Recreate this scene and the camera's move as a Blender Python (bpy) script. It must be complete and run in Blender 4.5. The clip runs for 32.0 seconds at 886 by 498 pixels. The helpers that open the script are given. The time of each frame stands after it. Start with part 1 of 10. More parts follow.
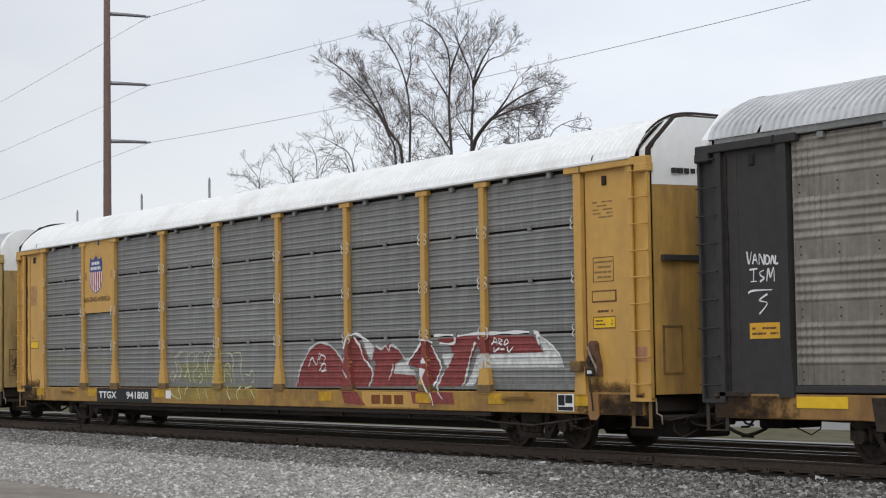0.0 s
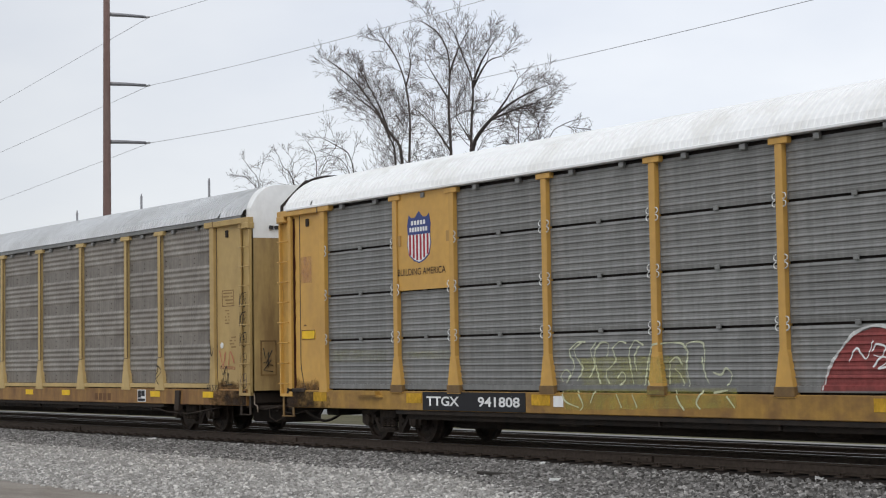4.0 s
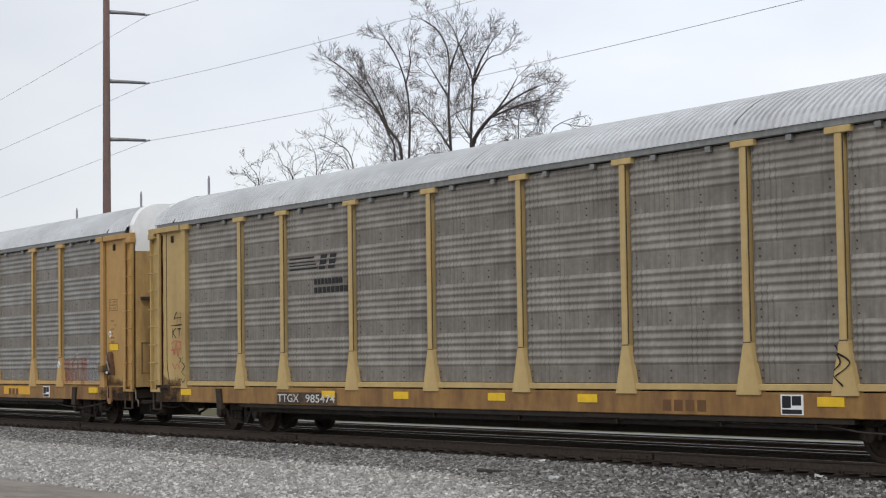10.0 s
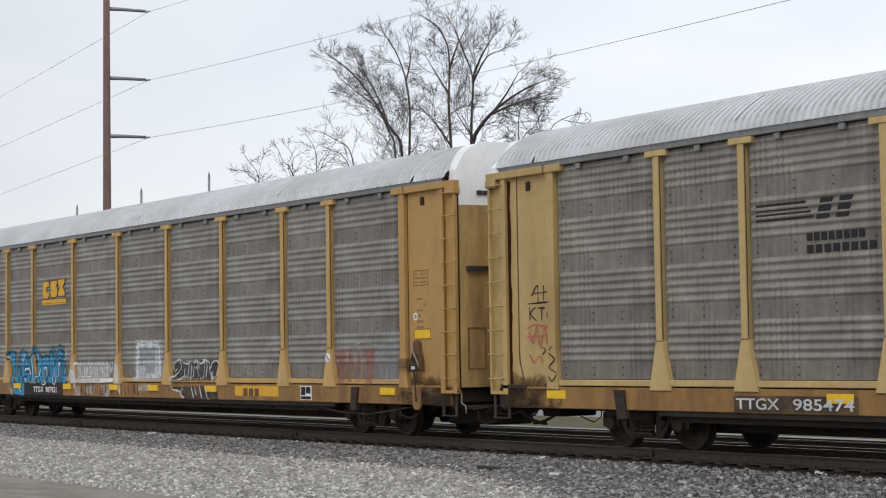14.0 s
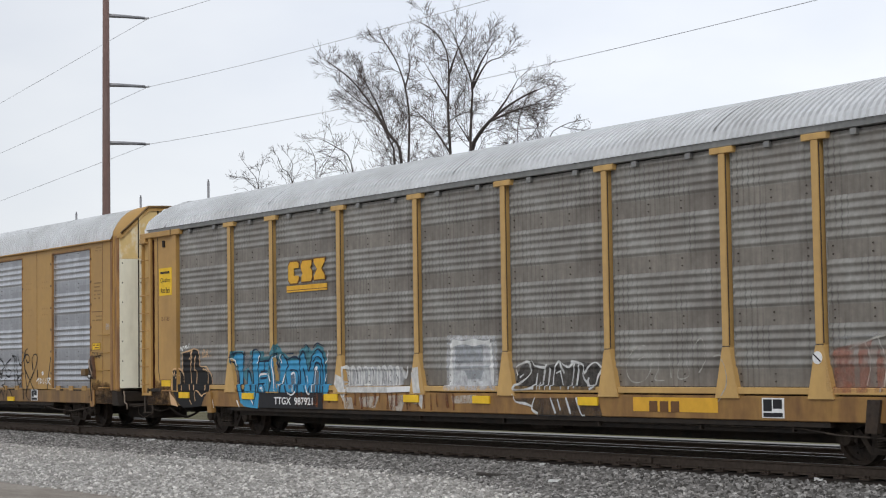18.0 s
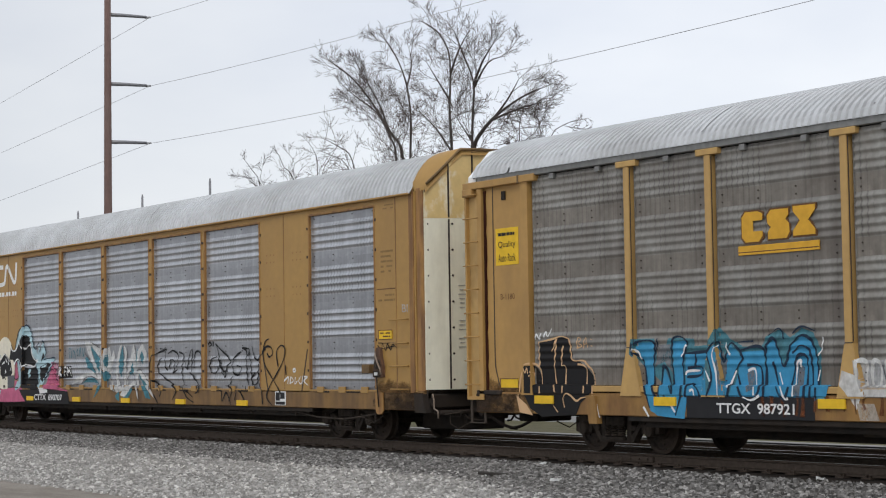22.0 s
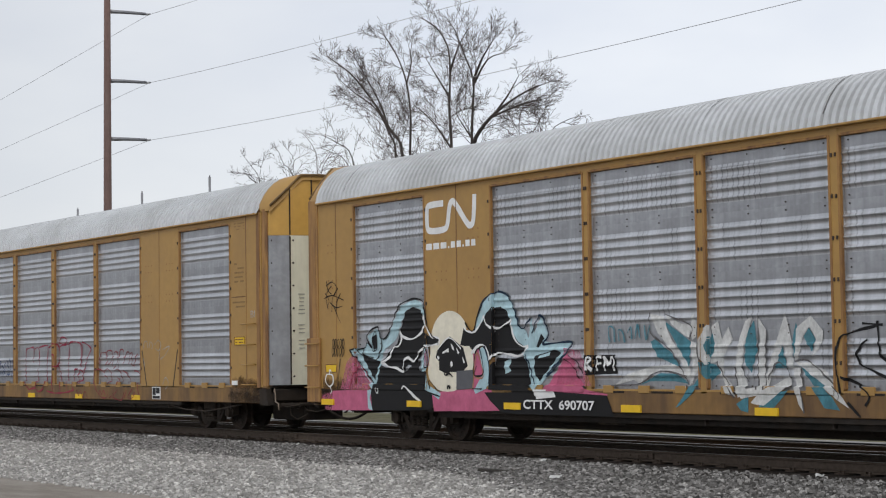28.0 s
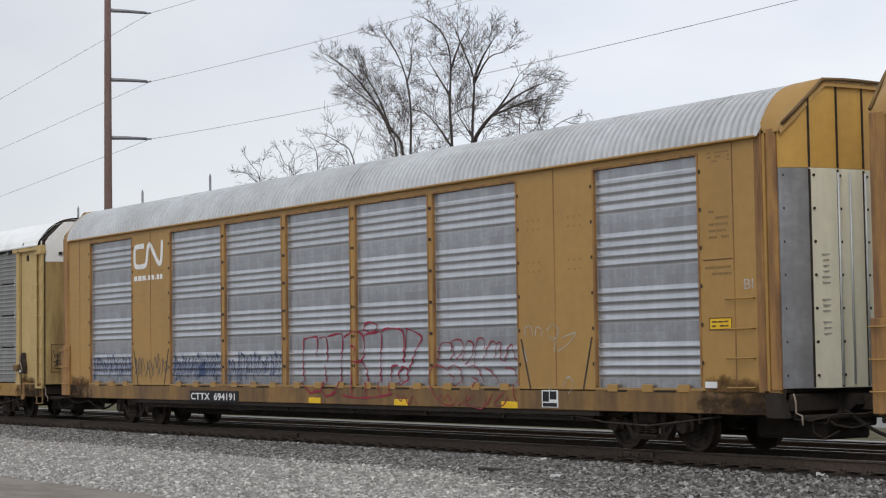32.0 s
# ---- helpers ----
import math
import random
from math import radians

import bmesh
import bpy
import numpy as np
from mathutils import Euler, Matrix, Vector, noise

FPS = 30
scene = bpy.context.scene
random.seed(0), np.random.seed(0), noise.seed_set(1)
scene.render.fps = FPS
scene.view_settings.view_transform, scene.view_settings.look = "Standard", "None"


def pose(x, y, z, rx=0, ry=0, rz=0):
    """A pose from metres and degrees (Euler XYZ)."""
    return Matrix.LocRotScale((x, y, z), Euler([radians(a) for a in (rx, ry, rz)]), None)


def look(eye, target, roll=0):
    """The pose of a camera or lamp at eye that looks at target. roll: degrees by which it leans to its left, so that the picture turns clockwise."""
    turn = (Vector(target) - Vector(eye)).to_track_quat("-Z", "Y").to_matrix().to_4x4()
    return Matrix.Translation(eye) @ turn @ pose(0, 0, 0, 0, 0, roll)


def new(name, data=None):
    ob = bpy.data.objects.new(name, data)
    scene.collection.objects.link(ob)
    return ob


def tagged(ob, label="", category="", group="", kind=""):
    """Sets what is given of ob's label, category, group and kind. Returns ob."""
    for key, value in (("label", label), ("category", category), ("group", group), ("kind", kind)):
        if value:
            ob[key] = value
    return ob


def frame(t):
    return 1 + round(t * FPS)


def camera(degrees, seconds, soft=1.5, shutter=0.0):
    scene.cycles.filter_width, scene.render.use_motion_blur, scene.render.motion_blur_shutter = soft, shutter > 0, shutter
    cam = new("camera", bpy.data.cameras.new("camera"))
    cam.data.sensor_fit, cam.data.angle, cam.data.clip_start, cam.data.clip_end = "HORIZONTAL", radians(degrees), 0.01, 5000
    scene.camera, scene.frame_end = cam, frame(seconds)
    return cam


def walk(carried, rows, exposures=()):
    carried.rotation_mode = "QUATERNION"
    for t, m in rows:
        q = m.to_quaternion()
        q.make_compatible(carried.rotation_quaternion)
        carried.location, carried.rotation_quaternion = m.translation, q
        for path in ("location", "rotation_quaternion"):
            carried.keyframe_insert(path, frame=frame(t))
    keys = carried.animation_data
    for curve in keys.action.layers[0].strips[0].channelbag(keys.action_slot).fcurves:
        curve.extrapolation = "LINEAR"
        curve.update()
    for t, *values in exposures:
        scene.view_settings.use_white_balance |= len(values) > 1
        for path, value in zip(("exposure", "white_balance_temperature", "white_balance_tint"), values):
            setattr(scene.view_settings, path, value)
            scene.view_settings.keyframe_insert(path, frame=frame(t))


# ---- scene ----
# x runs along the track, the way the train goes; y away from the camera; z = 0 on top of the rails
EYE = Vector((0.0, -20.88, 1.62))
ROLL = -0.867

# seconds, turn to the left and tilt upwards in degrees
TURNS = [
    (0, 55.420, 3.498), (0.5, 55.414, 3.491), (1, 55.415, 3.485), (1.5, 55.419, 3.491), (2, 55.419, 3.496), (2.5, 55.418, 3.496), (3, 55.415, 3.502), (3.5, 55.411, 3.513),
    (4, 55.410, 3.514), (4.5, 55.410, 3.505), (5, 55.411, 3.496), (5.5, 55.411, 3.482), (6, 55.412, 3.469), (6.5, 55.412, 3.468), (7, 55.412, 3.471), (7.5, 55.411, 3.477),
    (8, 55.410, 3.482), (8.5, 55.412, 3.476), (9, 55.416, 3.468), (9.5, 55.412, 3.458), (10, 55.404, 3.440), (10.5, 55.408, 3.416), (11, 55.416, 3.395), (11.5, 55.417, 3.388),
    (12, 55.414, 3.388), (12.5, 55.412, 3.381), (13, 55.410, 3.361), (13.5, 55.412, 3.343), (14, 55.413, 3.338), (14.5, 55.406, 3.354), (15, 55.385, 3.387), (15.5, 55.358, 3.424),
    (16, 55.331, 3.461), (16.5, 55.305, 3.495), (17, 55.359, 3.525), (17.5, 55.250, 3.546), (18, 55.387, 3.553), (18.5, 55.424, 3.548), (19, 55.434, 3.539), (19.5, 55.440, 3.533),
    (20, 55.443, 3.533), (20.5, 55.441, 3.535), (21, 55.441, 3.535), (21.5, 55.439, 3.535), (22, 55.439, 3.523), (22.5, 55.441, 3.503), (23, 55.443, 3.496), (23.5, 55.442, 3.489),
    (24, 55.441, 3.476), (24.5, 55.441, 3.468), (25, 55.443, 3.467), (25.5, 55.445, 3.466), (26, 55.446, 3.461), (26.5, 55.445, 3.454), (27, 55.445, 3.447), (27.5, 55.438, 3.437),
    (28, 55.431, 3.423), (28.5, 55.435, 3.410), (29, 55.440, 3.398), (29.5, 55.441, 3.378), (30, 55.444, 3.352), (30.5, 55.443, 3.338), (31, 55.441, 3.344), (31.5, 55.443, 3.361),
    (32, 55.447, 3.388),
]

# seconds and metres that the train has gone
ADVANCE = [
    (0, -33.97), (0.5, -32.03), (1, -30.11), (1.5, -28.20), (2, -26.31), (2.5, -24.42), (3, -22.53), (3.5, -20.63),
    (4, -18.72), (4.5, -16.78), (5, -14.85), (5.5, -12.97), (6, -11.10), (6.5, -9.25), (7, -7.39), (7.5, -5.53),
    (8, -3.67), (8.5, -1.82), (9, 0.00), (9.5, 1.81), (10, 3.57), (10.5, 5.32), (11, 7.09), (11.5, 8.89),
    (12, 10.70), (12.5, 12.48), (13, 14.26), (13.5, 16.02), (14, 17.78), (14.5, 19.52), (15, 21.26), (15.5, 22.99),
    (16, 24.72), (16.5, 26.44), (17, 28.16), (17.5, 29.87), (18, 31.59), (18.5, 33.31), (19, 35.04), (19.5, 36.75),
    (20, 38.47), (20.5, 40.20), (21, 41.93), (21.5, 43.68), (22, 45.49), (22.5, 47.37), (23, 49.26), (23.5, 51.14),
    (24, 53.01), (24.5, 54.87), (25, 56.73), (25.5, 58.61), (26, 60.51), (26.5, 62.43), (27, 64.37), (27.5, 66.30),
    (28, 68.23), (28.5, 70.14), (29, 72.07), (29.5, 74.02), (30, 75.98), (30.5, 77.96), (31, 79.93), (31.5, 81.91),
    (32, 83.89),
]


def facing(turn, tilt):
    a, b = radians(turn), radians(tilt)
    return EYE + Vector((-math.sin(a) * math.cos(b), math.cos(a) * math.cos(b), math.sin(b)))


cam = camera(27.533, 32.0, soft=1.15)
walk(cam, [(t, look(EYE, facing(a, b), ROLL)) for t, a, b in TURNS],
     exposures=((0.0, -0.08), (8.0, -0.08), (10.5, -0.01), (19.0, 0.0), (21.5, -0.07), (25.0, -0.10), (28.0, -0.13), (32.0, -0.13)))

# ---- light: an overcast sky ----
world = bpy.data.worlds.new("sky")
scene.world = world
world.use_nodes = True
wn, wl = world.node_tree.nodes, world.node_tree.links
wn.clear()
sky = wn.new("ShaderNodeTexSky")
sky.sky_type, sky.sun_disc = "NISHITA", False
sky.sun_elevation, sky.sun_rotation = radians(45), radians(137)
coord = wn.new("ShaderNodeTexCoord")
stretch = wn.new("ShaderNodeMapping")
stretch.inputs["Scale"].default_value = (1.0, 1.0, 2.6)
clouds = wn.new("ShaderNodeTexNoise")
clouds.inputs["Scale"].default_value, clouds.inputs["Detail"].default_value = 3.2, 5
clouds.inputs["Roughness"].default_value = 0.5
ramp = wn.new("ShaderNodeValToRGB")
ramp.color_ramp.elements[0].position, ramp.color_ramp.elements[0].color = 0.34, (0.72, 0.755, 0.83, 1)
ramp.color_ramp.elements[1].position, ramp.color_ramp.elements[1].color = 0.68, (0.88, 0.90, 0.935, 1)
thin = wn.new("ShaderNodeBackground")
thin.inputs["Strength"].default_value = 0.012
cover = wn.new("ShaderNodeBackground")
cover.inputs["Strength"].default_value = 0.93
both = wn.new("ShaderNodeAddShader")
out = wn.new("ShaderNodeOutputWorld")
wl.new(coord.outputs["Generated"], stretch.inputs["Vector"])
wl.new(stretch.outputs["Vector"], clouds.inputs["Vector"])
wl.new(clouds.outputs["Fac"], ramp.inputs["Fac"])
wl.new(sky.outputs["Color"], thin.inputs["Color"])
# the cloud is thinner away from the west
parts, west, thick = wn.new("ShaderNodeSeparateXYZ"), wn.new("ShaderNodeMapRange"), wn.new("ShaderNodeMix")
west.inputs["From Min"].default_value, west.inputs["From Max"].default_value = -1.0, -0.80
west.inputs["To Min"].default_value, west.inputs["To Max"].default_value = 0.82, 1.15
thick.data_type, thick.blend_type = "RGBA", "MULTIPLY"
thick.inputs["Factor"].default_value = 1
wl.new(coord.outputs["Generated"], parts.inputs["Vector"])
wl.new(parts.outputs["X"], west.inputs["Value"])
wl.new(ramp.outputs["Color"], thick.inputs["A"])
wl.new(west.outputs["Result"], thick.inputs["B"])
wl.new(thick.outputs["Result"], cover.inputs["Color"])
wl.new(thin.outputs["Background"], both.inputs[0])
wl.new(cover.outputs["Background"], both.inputs[1])
wl.new(both.outputs["Shader"], out.inputs["Surface"])

sun = new("sun", bpy.data.lights.new("sun", "SUN"))
sun.data.energy, sun.data.angle, sun.data.color = 0.95, radians(30), (1.0, 0.98, 0.95)
sun.matrix_world = look((34, -36, 50), (0, 0, 0))

# ---- materials ----


def mat(name, color, rough=0.6, metal=0.0, grain=0.12, scale=6.0, bump=0.0, bump_scale=40.0, dirt=None, dirt_amount=0.0,
        dirt_scale=(1.0, 1.0, 1.0), dirt_at=0.5, dirt_soft=0.12, piece=0.0, coat=0.0, columns=0.0, holes=0.0, spec=0.5):
    """A surface with fine grain, large stains (dirt, stretched by dirt_scale) and a shade that differs from piece to piece."""
    m = bpy.data.materials.new(name)
    m.use_nodes = True
    n, l = m.node_tree.nodes, m.node_tree.links
    p = n["Principled BSDF"]
    p.inputs["Roughness"].default_value, p.inputs["Metallic"].default_value = rough, metal
    p.inputs["Specular IOR Level"].default_value = spec
    if coat:
        p.inputs["Coat Weight"].default_value = coat
    tc = n.new("ShaderNodeTexCoord")
    fine = n.new("ShaderNodeTexNoise")
    fine.inputs["Scale"].default_value, fine.inputs["Detail"].default_value = scale, 6
    l.new(tc.outputs["Object"], fine.inputs["Vector"])
    vary = n.new("ShaderNodeMapRange")
    vary.inputs["From Min"].default_value, vary.inputs["From Max"].default_value = 0.3, 0.7
    vary.inputs["To Min"].default_value, vary.inputs["To Max"].default_value = 1 - grain, 1 + grain
    l.new(fine.outputs["Fac"], vary.inputs["Value"])
    base = n.new("ShaderNodeMix")
    base.data_type, base.blend_type = "RGBA", "MULTIPLY"
    base.inputs["Factor"].default_value = 1
    base.inputs["A"].default_value = (*color, 1)
    l.new(vary.outputs["Result"], base.inputs["B"])
    last = base.outputs["Result"]
    if piece:
        info = n.new("ShaderNodeObjectInfo")
        r = n.new("ShaderNodeMapRange")
        r.inputs["To Min"].default_value, r.inputs["To Max"].default_value = 1 - piece, 1 + piece
        l.new(info.outputs["Random"], r.inputs["Value"])
        mul = n.new("ShaderNodeMix")
        mul.data_type, mul.blend_type = "RGBA", "MULTIPLY"
        mul.inputs["Factor"].default_value = 1
        l.new(last, mul.inputs["A"])
        l.new(r.outputs["Result"], mul.inputs["B"])
        last = mul.outputs["Result"]
    if dirt:
        mp = n.new("ShaderNodeMapping")
        mp.inputs["Scale"].default_value = dirt_scale
        l.new(tc.outputs["Object"], mp.inputs["Vector"])
        big = n.new("ShaderNodeTexNoise")
        big.inputs["Scale"].default_value, big.inputs["Detail"].default_value = 1.0, 5
        big.inputs["Roughness"].default_value = 0.6
        l.new(mp.outputs["Vector"], big.inputs["Vector"])
        rng = n.new("ShaderNodeMapRange")
        rng.inputs["From Min"].default_value, rng.inputs["From Max"].default_value = dirt_at - dirt_soft, dirt_at + dirt_soft
        rng.inputs["To Max"].default_value = dirt_amount
        l.new(big.outputs["Fac"], rng.inputs["Value"])
        mix = n.new("ShaderNodeMix")
        mix.data_type = "RGBA"
        mix.inputs["B"].default_value = (*dirt, 1)
        l.new(rng.outputs["Result"], mix.inputs["Factor"])
        l.new(last, mix.inputs["A"])
        last = mix.outputs["Result"]
    if columns:
        wave, near, far = n.new("ShaderNodeTexNoise"), n.new("ShaderNodeMapping"), n.new("ShaderNodeMapRange")
        near.inputs["Scale"].default_value = (9.0, 0.1, 0.55)
        wave.inputs["Scale"].default_value, wave.inputs["Detail"].default_value = 1.0, 3
        far.inputs["From Min"].default_value, far.inputs["From Max"].default_value = 0.34, 0.66
        far.inputs["To Min"].default_value, far.inputs["To Max"].default_value = 1 - columns, 1 + columns
        l.new(tc.outputs["Object"], near.inputs["Vector"])
        l.new(near.outputs["Vector"], wave.inputs["Vector"])
        l.new(wave.outputs["Fac"], far.inputs["Value"])
        col = n.new("ShaderNodeMix")
        col.data_type, col.blend_type = "RGBA", "MULTIPLY"
        col.inputs["Factor"].default_value = 1
        l.new(last, col.inputs["A"])
        l.new(far.outputs["Result"], col.inputs["B"])
        last = col.outputs["Result"]
    if holes:
        # columns of small punched holes, clogged here and open there
        sep = n.new("ShaderNodeSeparateXYZ")
        l.new(tc.outputs["Object"], sep.inputs["Vector"])
        spots = []
        for axis, step in (("X", 0.118), ("Z", 0.046)):
            f = n.new("ShaderNodeMath")
            f.operation = "MULTIPLY"
            f.inputs[1].default_value = math.tau / step
            l.new(sep.outputs[axis], f.inputs[0])
            c = n.new("ShaderNodeMath")
            c.operation = "COSINE"
            l.new(f.outputs["Value"], c.inputs[0])
            r = n.new("ShaderNodeMapRange")
            r.inputs["From Min"].default_value, r.inputs["From Max"].default_value = (0.5, 0.95) if axis == "X" else (-3.0, 0.4)
            l.new(c.outputs["Value"], r.inputs["Value"])
            spots.append(r.outputs["Result"])
        patch, wide, some = n.new("ShaderNodeTexNoise"), n.new("ShaderNodeMapping"), n.new("ShaderNodeMapRange")
        wide.inputs["Scale"].default_value = (3.1, 1.0, 0.8)
        patch.inputs["Scale"].default_value, patch.inputs["Detail"].default_value = 1.0, 4
        some.inputs["From Min"].default_value, some.inputs["From Max"].default_value = 0.42, 0.62
        some.inputs["To Max"].default_value = holes
        info2, shift = n.new("ShaderNodeObjectInfo"), n.new("ShaderNodeVectorMath")
        l.new(tc.outputs["Object"], wide.inputs["Vector"])
        l.new(wide.outputs["Vector"], shift.inputs[0])
        l.new(info2.outputs["Location"], shift.inputs[1])
        l.new(shift.outputs["Vector"], patch.inputs["Vector"])
        l.new(patch.outputs["Fac"], some.inputs["Value"])
        m1, m2 = n.new("ShaderNodeMath"), n.new("ShaderNodeMath")
        m1.operation = m2.operation = "MULTIPLY"
        l.new(spots[0], m1.inputs[0])
        l.new(spots[1], m1.inputs[1])
        l.new(m1.outputs["Value"], m2.inputs[0])
        l.new(some.outputs["Result"], m2.inputs[1])
        hole = n.new("ShaderNodeMix")
        hole.data_type = "RGBA"
        hole.inputs["B"].default_value = (0.03, 0.028, 0.025, 1)
        l.new(m2.outputs["Value"], hole.inputs["Factor"])
        l.new(last, hole.inputs["A"])
        last = hole.outputs["Result"]
    l.new(last, p.inputs["Base Color"])
    if bump:
        b = n.new("ShaderNodeTexNoise")
        b.inputs["Scale"].default_value, b.inputs["Detail"].default_value = bump_scale, 4
        l.new(tc.outputs["Object"], b.inputs["Vector"])
        bp = n.new("ShaderNodeBump")
        bp.inputs["Strength"].default_value, bp.inputs["Distance"].default_value = bump, 0.02
        l.new(b.outputs["Fac"], bp.inputs["Height"])
        l.new(bp.outputs["Normal"], p.inputs["Normal"])
    return m


